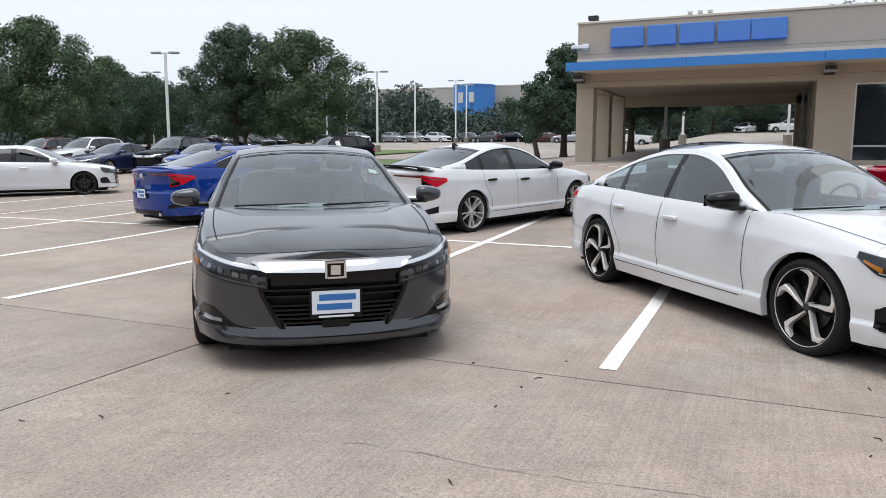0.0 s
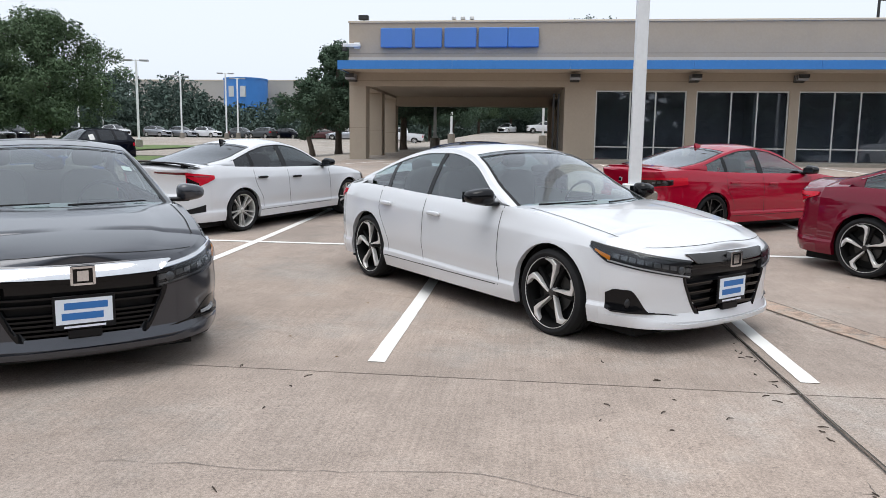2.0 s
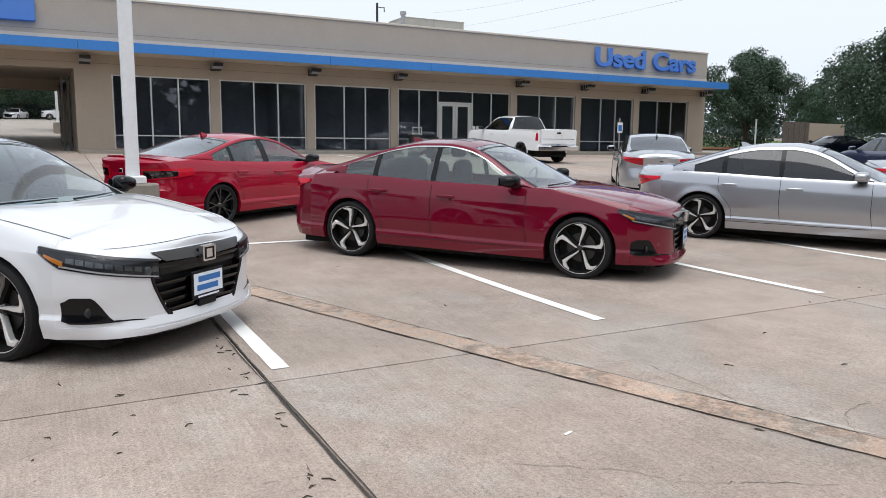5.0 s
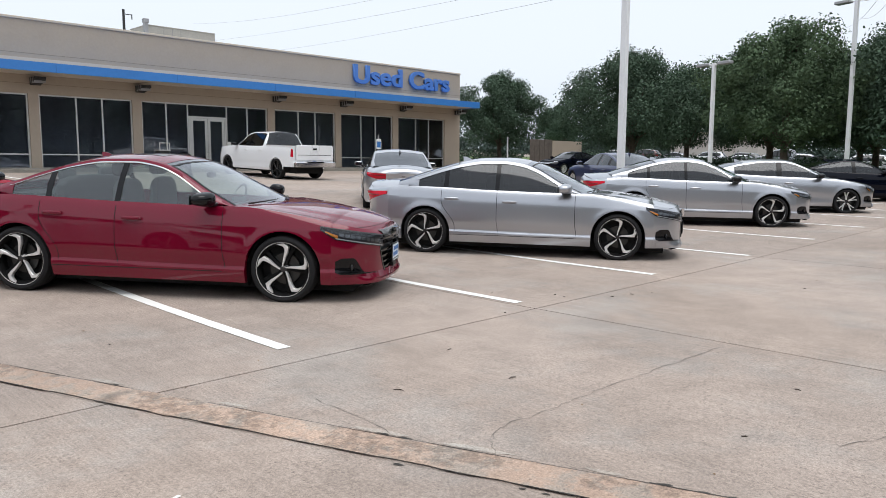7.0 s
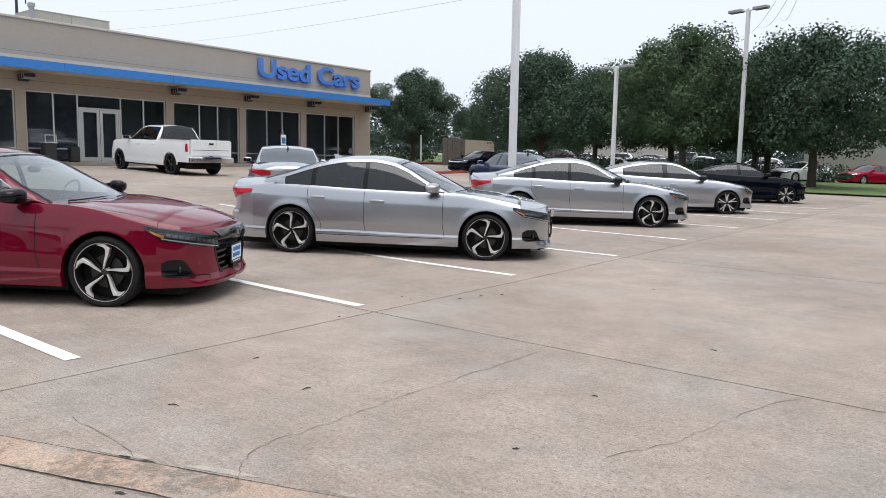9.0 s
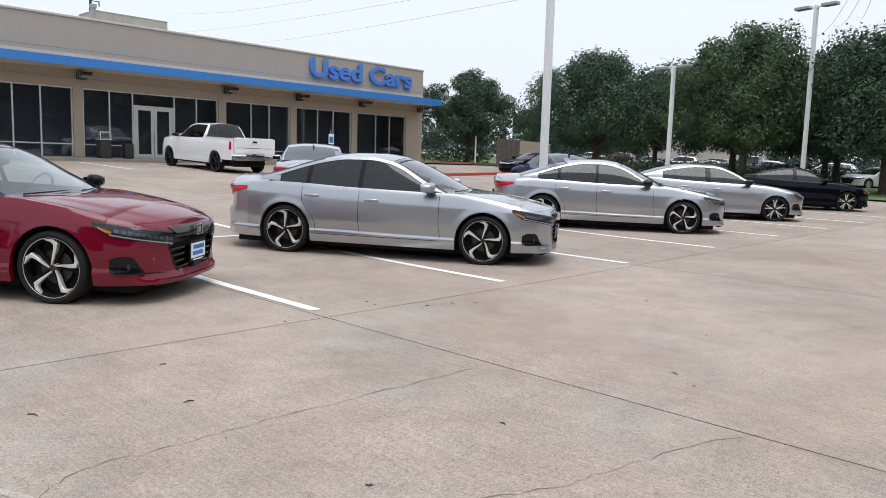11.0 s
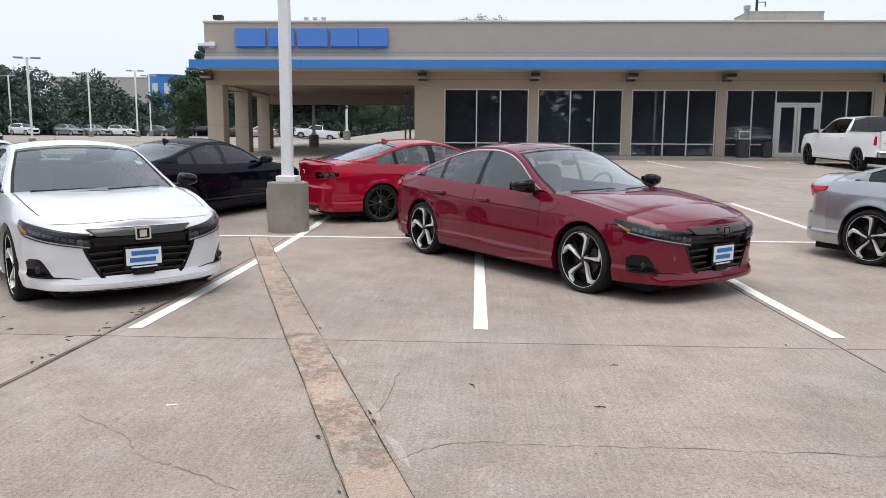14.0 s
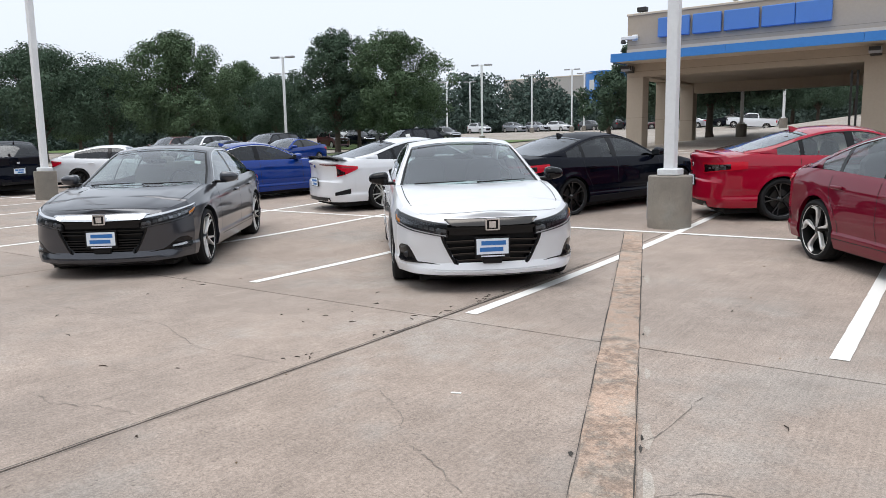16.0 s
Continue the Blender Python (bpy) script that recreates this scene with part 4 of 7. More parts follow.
def blade(b, pts, widths, y0s, y1s):
    """A wheel spoke in the x-z plane along polar points (r, degrees), from depth y0 to y1, chamfered at its face."""
    P = [Vector((r * math.cos(radians(a)), r * math.sin(radians(a)))) for r, a in pts]
    rows = []
    for i, p in enumerate(P):
        d = (P[min(i + 1, len(P) - 1)] - P[max(0, i - 1)]).normalized()
        n = Vector((-d.y, d.x)) * (widths[i] / 2)
        y0, y1 = y0s[i], y1s[i]
        rows.append([(p.x + n.x, y0, p.y + n.y), (p.x + n.x, y1 - 0.004, p.y + n.y), (p.x + n.x * 0.75, y1, p.y + n.y * 0.75), (p.x - n.x * 0.75, y1, p.y - n.y * 0.75), (p.x - n.x, y1 - 0.004, p.y - n.y), (p.x - n.x, y0, p.y - n.y)])
    return b.grid(rows)


WHEELS = {}


def wheel_meshes(style, R, lod):
    """Meshes of one wheel, its face towards +y: a list of (name, mesh, turns)."""
    key = (style, round(R, 3), lod)
    if key in WHEELS:
        return WHEELS[key]
    q = R / 0.335
    rr = 0.268 * q if style in ("swirl", "black", "twotone", "silver") else 0.255 * q
    n = 40 if lod == 0 else 26 if lod == 1 else 16
    tyre = Bag().lathe_y([(rr - 0.004, -0.10), (rr + 0.018, -0.115), ((rr + R) / 2, -0.118), (R - 0.008, -0.102), (R, -0.075), (R + 0.001, -0.03), (R - 0.004, -0.028), (R - 0.004, -0.022), (R + 0.001, -0.02), (R + 0.001, 0.02), (R - 0.004, 0.022), (R - 0.004, 0.028), (R + 0.001, 0.03), (R, 0.075), (R - 0.008, 0.102), ((rr + R) / 2, 0.118), (rr + 0.018, 0.115), (rr - 0.004, 0.10)], n)
    face = {"swirl": BLACK_RIM, "black": BLACK_RIM, "silver": SILVER_RIM, "steel": SILVER_RIM, "mesh": SILVER_RIM, "twotone": BLACK_RIM}[style]
    out = [("tyre", mesh_of("tyre", tyre, TYRE), [0])]
    barrel = Bag().lathe_y([(rr, -0.10), (rr - 0.02, -0.06), (rr - 0.024, 0.05), (rr - 0.012, 0.092), (rr + 0.004, 0.104), (rr + 0.008, 0.098)], n)
    lipmat = ALLOY if style in ("swirl", "twotone") else face
    out.append(("rim", mesh_of("rim", barrel, lipmat if style not in ("swirl", "twotone") else RIM_DARK), [0]))
    if lod == 0 and style in ("swirl", "twotone"):
        out.append(("rim_lip", mesh_of("rim_lip", Bag().lathe_y([(rr + 0.000, 0.101), (rr + 0.002, 0.1065), (rr + 0.005, 0.1065), (rr + 0.007, 0.101)], n), ALLOY), [0]))
    back = Bag().lathe_y([(0.001, -0.02), (rr - 0.022, -0.02)], n)
    out.append(("wheel_back", mesh_of("wheel_back", back, WELL), [0]))
    if lod < 2:
        out.append(("brake_disc", mesh_of("brake_disc", Bag().lathe_y([(0.06, 0.012), (0.06, 0.02), (0.155 * q, 0.02), (0.155 * q, 0.0)], n), DISC), [0]))
    hub = Bag().lathe_y([(0.001, 0.088), (0.026, 0.088), (0.031, 0.084), (0.04, 0.07), (0.055, 0.055), (0.06, 0.01)], 20)
    out.append(("hub_cap", mesh_of("hub_cap", hub, face if style != "swirl" else BLACK_RIM), [0]))
    s = rr / 0.248
    if style == "swirl":
        a = blade(Bag(), [(0.028 * s, -34), (0.09 * s, -10), (0.155 * s, -4), (0.205 * s, -4), (0.229 * s, -13), (0.240 * s, -27)], [0.010, 0.020, 0.030, 0.046, 0.034, 0.004], [0.04, 0.045, 0.05, 0.055, 0.06, 0.07], [0.086, 0.089, 0.093, 0.098, 0.101, 0.104])
        c = blade(Bag(), [(0.035 * s, 0), (0.11 * s, 6), (0.17 * s, 9), (0.242 * s, 11)], [0.03, 0.034, 0.034, 0.04], [0.02, 0.02, 0.02, 0.02], [0.070, 0.062, 0.056, 0.056])
        out.append(("spoke", mesh_of("spoke", a, ALLOY), [72 * k + 18 for k in range(5)]))
        out.append(("spoke_web", mesh_of("spoke_web", c, RIM_DARK), [72 * k + 18 for k in range(5)]))
    elif style == "silver" or style == "mesh":
        a = blade(Bag(), [(0.04 * s, 0), (0.12 * s, 0), (0.20 * s, 0), (0.242 * s, 0)], [0.022, 0.018, 0.018, 0.028], [0.03, 0.04, 0.05, 0.06], [0.075, 0.082, 0.092, 0.10])
        out.append(("spoke", mesh_of("spoke", a, face), [36 * k + (7 if k % 2 else -7) for k in range(10)] if style == "silver" else [24 * k for k in range(15)]))
    elif style in ("black", "twotone"):
        a = blade(Bag(), [(0.04 * s, 0), (0.12 * s, 5), (0.20 * s, 9), (0.242 * s, 11)], [0.024, 0.020, 0.020, 0.028], [0.03, 0.03, 0.04, 0.05], [0.078, 0.082, 0.092, 0.10])
        out.append(("spoke", mesh_of("spoke", a, BLACK_RIM if style == "black" else ALLOY), [72 * k for k in range(5)]))
        c = blade(Bag(), [(0.04 * s, 0), (0.12 * s, -5), (0.20 * s, -9), (0.242 * s, -11)], [0.024, 0.020, 0.020, 0.028], [0.03, 0.03, 0.04, 0.05], [0.078, 0.082, 0.092, 0.10])
        out.append(("spoke", mesh_of("spoke", c, BLACK_RIM if style == "black" else ALLOY), [72 * k for k in range(5)]))
    else:
        a = blade(Bag(), [(0.03, 0), (0.10, 0), (0.20 * s, 0)], [0.05, 0.05, 0.06], [0.0, 0.0, 0.0], [0.07, 0.085, 0.09])
        out.append(("spoke", mesh_of("spoke", a, face), [51.43 * k for k in range(7)]))
    WHEELS[key] = out
    return out


def add_wheel(car, x, y, side, style, R, lod, turn):
    meshes = wheel_meshes(style, R, lod)
    w = new("wheel", meshes[1][1])
    w.parent = car
    w.matrix_basis = pose(x, y, R, 0, 0, 0 if side > 0 else 180) @ pose(0, 0, 0, 0, turn, 0)
    for name, me, turns in meshes:
        if name == "rim":
            continue
        for a in turns:
            o = new(name, me)
            o.parent = w
            o.matrix_basis = pose(0, 0, 0, 0, -a, 0)


SEDAN = dict(wb=2.83, xf=2.36, xfs=1.90, xr=-2.54, xrs=-2.0, R=0.335, arch=0.380,
             front=[(2.36, 0), (2.345, 0.30), (2.285, 0.56), (2.15, 0.75), (1.90, 0.872)],
             side=[(1.90, 0.872), (1.5, 0.912), (0.9, 0.925), (0, 0.93), (-0.9, 0.93), (-1.5, 0.922), (-2.0, 0.88)],
             rear=[(-2.0, 0.88), (-2.25, 0.78), (-2.42, 0.60), (-2.51, 0.32), (-2.54, 0)],
             belt=[(2.36, 0.715), (2.2, 0.745), (1.9, 0.805), (1.4, 0.895), (1.0, 0.94), (0.5, 0.945), (-0.5, 0.965), (-1.2, 0.992), (-1.6, 0.998), (-1.9, 0.982), (-2.2, 0.945), (-2.42, 0.918), (-2.54, 0.90)],
             hood=[(2.36, 0.726), (2.29, 0.768), (2.0, 0.835), (1.6, 0.895), (1.2, 0.938), (0.80, 0.965)],
             deck=[(-1.70, 1.12), (-1.95, 1.082), (-2.25, 1.058), (-2.42, 1.030), (-2.54, 0.93)],
             roof=[(1.11, 0.945), (0.88, 1.062), (0.6, 1.198), (0.3, 1.333), (0.05, 1.405), (-0.25, 1.44), (-0.6, 1.435), (-0.95, 1.385), (-1.3, 1.295), (-1.65, 1.182), (-1.98, 1.078)],
             cowl=1.11, header=0.16, rhead=-1.0, deckx=-1.98, doors=(0.80, -0.335, -1.17), wins=(0.66, -0.28, -0.40, -1.10, -1.17, -1.55), tumble=0.235, taper=[(1.1, 0.95), (0.2, 1.0), (-0.6, 1.0), (-1.4, 0.95), (-2.1, 0.86)],
             hl=(0.42, 1.19, 0.542, 0.656, 0.738, 0.768), tl=(0.42, 1.09, 0.735, 0.895, 0.875, 0.915), grille=(0.385, 0.53, 0.262, 0.632), bar=(0.645, 0.708), plate_z=0.45, sill=0.19, lipz=0.165, rearz=0.205)
COUPEISH = dict(SEDAN, wb=2.70, xf=2.20, xfs=1.78, xr=-2.42, xrs=-1.92, R=0.32, arch=0.355,
                front=[(2.20, 0), (2.185, 0.30), (2.12, 0.55), (2.0, 0.73), (1.78, 0.85)],
                side=[(1.78, 0.85), (1.4, 0.885), (0.9, 0.897), (0, 0.90), (-0.9, 0.90), (-1.45, 0.895), (-1.92, 0.85)],
                rear=[(-1.92, 0.85), (-2.18, 0.76), (-2.33, 0.58), (-2.40, 0.30), (-2.42, 0)],
                belt=[(2.20, 0.675), (2.05, 0.715), (1.75, 0.775), (1.35, 0.855), (0.95, 0.900), (0.5, 0.915), (-0.5, 0.945), (-1.3, 0.983), (-1.8, 1.013), (-2.2, 0.993), (-2.42, 0.963)],
                hood=[(2.20, 0.680), (2.10, 0.745), (1.85, 0.805), (1.5, 0.865), (1.15, 0.915), (0.78, 0.965)],
                deck=[(-1.75, 1.065), (-2.0, 1.050), (-2.2, 1.045), (-2.34, 1.025), (-2.42, 0.985)],
                roof=[(1.05, 0.940), (0.85, 1.047), (0.6, 1.168), (0.3, 1.284), (0.05, 1.345), (-0.25, 1.375), (-0.6, 1.365), (-0.95, 1.310), (-1.3, 1.220), (-1.65, 1.120), (-1.98, 1.045)],
                cowl=1.05, header=0.14, rhead=-0.95, deckx=-1.95, doors=(0.78, -0.30, -1.08), wins=(0.68, -0.25, -0.36, -1.02, -1.08, -1.42), tumble=0.25,
                hl=(0.44, 1.0, 0.60, 0.66, 0.68, 0.77), tl=(0.70, 1.14, 0.700, 0.935, 0.835, 0.885), grille=(0.40, 0.52, 0.28, 0.60), bar=(0.615, 0.675), plate_z=0.45)
HATCH = dict(COUPEISH, deck=[(-1.85, 1.090), (-2.1, 1.050), (-2.3, 1.020), (-2.42, 0.970)],
             roof=[(1.05, 0.935), (0.85, 1.045), (0.6, 1.170), (0.3, 1.290), (0.05, 1.365), (-0.25, 1.400), (-0.7, 1.395), (-1.2, 1.330), (-1.6, 1.250), (-1.9, 1.150), (-2.15, 1.050)], rhead=-1.3, deckx=-2.12)
SUV = dict(SEDAN, wb=2.66, xf=2.26, xfs=1.82, xr=-2.32, xrs=-1.90, R=0.36, arch=0.40,
           front=[(2.26, 0), (2.245, 0.32), (2.18, 0.58), (2.05, 0.76), (1.82, 0.87)],
           side=[(1.82, 0.87), (1.4, 0.91), (0.9, 0.92), (0, 0.925), (-0.9, 0.925), (-1.45, 0.92), (-1.90, 0.88)],
           rear=[(-1.90, 0.88), (-2.14, 0.80), (-2.26, 0.60), (-2.31, 0.32), (-2.32, 0)],
           belt=[(2.26, 0.86), (2.1, 0.90), (1.75, 0.97), (1.35, 1.03), (0.95, 1.07), (0.5, 1.08), (-0.5, 1.10), (-1.3, 1.13), (-1.9, 1.16), (-2.32, 1.13)],
           hood=[(2.26, 0.87), (2.15, 0.95), (1.85, 1.01), (1.5, 1.06), (1.1, 1.10), (0.75, 1.14)],
           deck=[(-2.0, 1.20), (-2.15, 1.18), (-2.25, 1.15), (-2.32, 1.12)],
           roof=[(1.08, 1.11), (0.9, 1.22), (0.65, 1.38), (0.4, 1.52), (0.15, 1.61), (-0.2, 1.65), (-0.8, 1.66), (-1.3, 1.64), (-1.7, 1.59), (-1.95, 1.50), (-2.12, 1.32), (-2.24, 1.15)],
           cowl=1.08, header=0.22, rhead=-1.80, deckx=-2.24, doors=(0.82, -0.25, -1.12), wins=(0.72, -0.20, -0.31, -1.06, -1.14, -1.78), tumble=0.26, taper=[(1.1, 0.95), (0.2, 1.0), (-0.8, 1.0), (-1.6, 0.97), (-2.3, 0.92)],
           hl=(0.50, 1.04, 0.76, 0.84, 0.80, 0.90), tl=(0.62, 1.02, 0.85, 1.02, 0.86, 1.00), grille=(0.36, 0.50, 0.42, 0.74), bar=(0.75, 0.83), plate_z=0.55, sill=0.25, lipz=0.24, rearz=0.34)
PICKUP = dict(SUV, wb=3.74, xf=2.82, xfs=2.45, xr=-3.06, xrs=-2.75, R=0.41, arch=0.46,
              front=[(2.82, 0), (2.81, 0.40), (2.76, 0.74), (2.66, 0.92), (2.45, 1.0)],
              side=[(2.45, 1.0), (1.9, 1.03), (0.9, 1.03), (0, 1.03), (-0.9, 1.03), (-1.9, 1.03), (-2.75, 1.02)],
              rear=[(-2.75, 1.02), (-2.98, 0.99), (-3.04, 0.88), (-3.06, 0.5), (-3.06, 0)],
              belt=[(2.82, 1.10), (2.6, 1.16), (2.2, 1.22), (1.6, 1.26), (1.2, 1.28), (0.5, 1.28), (-0.6, 1.29), (-0.95, 1.32), (-1.1, 1.36), (-3.06, 1.38)],
              hood=[(2.82, 1.11), (2.7, 1.20), (2.3, 1.27), (1.9, 1.30), (1.5, 1.32), (1.1, 1.34)],
              deck=[(-1.0, 1.20), (-2.0, 1.20), (-3.0, 1.20), (-3.06, 1.36)],
              roof=[(1.42, 1.31), (1.2, 1.45), (0.95, 1.62), (0.7, 1.78), (0.45, 1.87), (0.1, 1.91), (-0.5, 1.91), (-0.85, 1.88), (-0.95, 1.75), (-1.02, 1.5), (-1.06, 1.33)],
              cowl=1.42, header=0.52, rhead=-0.80, deckx=-1.06, doors=(1.30, 0.22, -0.85), wins=(1.12, 0.27, 0.15, -0.72, -0.74, -0.76), tumble=0.20, taper=[(1.5, 0.97), (0.2, 1.0), (-1.2, 0.98)],
              hl=(0.62, 1.05, 0.92, 0.98, 0.93, 1.06), tl=(0.93, 1.13, 0.92, 1.22, 0.92, 1.22), grille=(0.60, 0.62, 0.60, 1.04), bar=(0.80, 0.86), plate_z=0.62, sill=0.34, lipz=0.34, rearz=0.52)


def make_car(kind, spec, paint, x, y, heading, label, lod=0, wheels="swirl", bright=None, bar=None, mirror=None, rearglass=None, frontplate=False, rearplate=False, roofglass=False, spoiler=False, pods="black", group="", handle=None, pale=False, smoked=False, sticker=""):
    S = spec
    car = root(kind, label, {"sedan": "car", "hatchback": "car", "suv": "car", "pickup_truck": "truck"}[kind], group, on_ground(x, y, heading))
    q = 1.0 if lod == 0 else 0.5
    belt, hoodz, deckz, roofz = curve(S["belt"]), curve(S["hood"]), curve(S["deck"]), curve(S["roof"])
    sidey, taper = curve(S["side"]), curve(S["taper"])
    axles = (S["wb"] / 2, -S["wb"] / 2)
    A = S["arch"]
    dA, dB, dC = S["doors"]
    # plan outline, half
    xs = set()
    nst = 26 if lod == 0 else 14
    for i in range(nst + 1):
        xs.add(round(S["xfs"] + (S["xrs"] - S["xfs"]) * i / nst, 4))
    xs = {v for v in xs if all(abs(v - a) > A + 0.03 for a in axles) and all(abs(v - d) > 0.03 for d in (dA, dB, dC))} | {S["xfs"], S["xrs"]}
    for a in axles:
        na = 18 if lod == 0 else 10
        for k in range(na + 1):
            xs.add(a + A * math.cos(math.pi * k / na))
        xs |= {a + A + 0.0015, a - A - 0.0015}
    xs |= {d for d in (dA, dB, dC) if all(abs(d - a) > A for a in axles)}
    xs = sorted(xs, reverse=True)
    nf = 5 if lod == 0 else 3
    F = [(p.x, p.y) for p in spline([(a, b_, 0) for a, b_ in S["front"]], 12 if lod == 0 else nf)]
    Rr = [(p.x, p.y) for p in spline([(a, b_, 0) for a, b_ in S["rear"]], 10 if lod == 0 else nf)]
    O = F[:-1] + [(v, sidey(v)) for v in xs] + Rr[1:]
    N, SL = [], [0.0]
    for i, (px, py) in enumerate(O):
        a, c = O[max(0, i - 1)], O[min(len(O) - 1, i + 1)]
        tx_, ty_ = c[0] - a[0], c[1] - a[1]
        l = math.hypot(tx_, ty_) or 1
        n_ = (ty_ / l, -tx_ / l)
        if i == 0:
            n_ = (1, 0)
        if i == len(O) - 1:
            n_ = (-1, 0)
        if n_[1] < 0:
            n_ = (-n_[0], -n_[1])
        N.append(n_)
        if i:
            SL.append(SL[-1] + math.hypot(px - O[i - 1][0], py - O[i - 1][1]))
    ST = SL[-1]
    rz = S["R"] / 0.335
    h0 = S["belt"][0][1] / 0.715
    ins_f = curve([(0.14 * h0, 0.13), (0.175 * h0, 0.030), (0.20 * h0, 0.0), (0.235 * h0, 0.0), (0.275 * h0, 0.022), (0.38 * h0, 0.024), (0.50 * h0, 0.018), (0.60 * h0, 0.016), (0.66 * h0, 0.020), (0.69 * h0, 0.034), (0.74 * h0, 0.085)])
    h1 = (S["belt"][-1][1] + 0.06) / 1.04
    ins_r = curve([(0.17 * h1, 0.09), (0.23 * h1, 0.03), (0.36 * h1, 0.0), (0.60 * h1, 0.005), (0.64 * h1, 0.04), (0.80 * h1, 0.055), (0.97 * h1, 0.02), (1.02 * h1, 0.015), (1.1 * h1, 0.04)])
    # a pick-up's tailgate stands upright
    if kind == "pickup_truck":
        ins_r = curve([(0.5, 0.10), (0.56, 0.0), (0.74, 0.0), (0.76, 0.05), (1.3, 0.05), (1.4, 0.06)])
        ins_f = curve([(0.3, 0.1), (0.36, 0.02), (0.6, 0.0), (0.9, 0.01), (1.1, 0.03), (1.2, 0.08)])

    tall = 0.0 if kind in ("sedan", "hatchback") else 0.10 if kind == "suv" else 0.24
    crease = curve([(S["xf"], 0.60 + tall), (1.7, 0.735 + tall), (1.0, 0.765 + tall), (-0.4, 0.80 + tall), (-1.4, 0.835 + tall), (S["xr"], 0.87 + tall)])
    low = lambda v: S["sill"] + 0.165 + 0.02 * step(0.9, -1.2, v)

    def inset(z, v, nx):
        ze, zc, zl = belt(v), min(crease(v), belt(v) - 0.04), low(v)
        if z >= zc:
            t = (z - zc) / (ze - zc)
            si = 0.020 + 0.046 * t + 0.020 * t ** 4
        elif z >= zl:
            t = (zc - z) / (zc - zl)
            si = 0.020 - 0.020 * math.sin(math.pi * min(1.0, t * 1.12) * 0.5) ** 0.8 + 0.015 * step(0.60, 1.0, t) ** 1.3
        else:
            t = (zl - z) / 0.165
            si = 0.015 - 0.015 * step(0.0, 0.22, t) + 0.050 * max(0.0, t - 0.45) ** 1.5
        # wheel arches flare a little
        for a in axles:
            r_ = math.hypot(v - a, z - S["R"])
            si -= 0.009 * math.exp(-((r_ - A) / 0.06) ** 2) * (1 if z > S["R"] - 0.05 else 0)
        wf, wr = step(0.35, 0.92, nx), step(0.35, 0.92, -nx)
        return si * (1 - wf - wr) + ins_f(z) * wf + ins_r(z) * wr

    def outline(s):
        s = max(0.0, min(ST, s))
        i = 0
        while i < len(SL) - 2 and s > SL[i + 1]:
            i += 1
        t = (s - SL[i]) / max(1e-6, SL[i + 1] - SL[i])
        px, py = O[i][0] * (1 - t) + O[i + 1][0] * t, O[i][1] * (1 - t) + O[i + 1][1] * t
        nx, ny = N[i][0] * (1 - t) + N[i + 1][0] * t, N[i][1] * (1 - t) + N[i + 1][1] * t
        l = math.hypot(nx, ny)
        return px, py, nx / l, ny / l

    def wall(s, z, off=0.0, sg=1):
        """A point on the body's wall; s runs from the middle of the nose (a negative s is the other side)."""
        if s < 0:
            s, sg = -s, -sg
        px, py, nx, ny = outline(s)
        d = inset(z, px, nx) - off
        return (px - nx * d, sg * (py - ny * d), z)

    def s_of_x(v):
        i = 0
        while i < len(O) - 2 and O[i + 1][0] > v:
            i += 1
        t = (O[i][0] - v) / max(1e-6, O[i][0] - O[i + 1][0])
        return SL[i] + t * (SL[i + 1] - SL[i])

    def zbot(v, s):
        z = S["sill"]
        if v > axles[0] + A:
            z = S["lipz"] + 0.03 * step(0, 0.8, s)
        elif v < axles[1] - A:
            z = S["rearz"]
        for a in axles:
            if abs(v - a) <= A + 0.0005:
                z = max(z, S["R"] + math.sqrt(max(0, A * A - (v - a) ** 2)))
        return z

    # lower shell: columns of points
    n1, n2, n3 = (5, 16, 8) if lod == 0 else (1, 4, 3)
    cols = []
    for i, (px, py) in enumerate(O):
        zb, ze = zbot(px, SL[i]), belt(px)
        zr = max(S["sill"] + 0.11, zb + 0.004)
        zc = max(min(crease(px), ze - 0.04), zr + 0.02)
        zl = min(max(low(px), zr + 0.004), zc - 0.01)
        zs = [zb, (zb + zr) / 2] + [zr + (zl - zr) * k / n1 for k in range(n1)] + [zl + (zc - zl) * (k / n2) for k in range(n2)] + [zc + (ze - zc) * (k / n3) ** 0.8 for k in range(n3 + 1)]
        col = [wall(SL[i], z) for z in zs]
        # turned-in edge along the bottom and round the arches
        p0 = col[0]
        col = [(p0[0] - N[i][0] * 0.04, p0[1] - N[i][1] * 0.05, p0[2] + (0.0 if abs(zb - S["sill"]) < 0.02 else 0.004))] + col
        cols.append(col)
    body = Bag()
    doors = {}
    gh_ = curve([(0.262, 0.335), (0.30, 0.365), (0.42, 0.430), (0.54, 0.480), (0.635, 0.490)])
    open_grille = lod == 0 and S["wb"] > 2.8 and kind == "sedan"
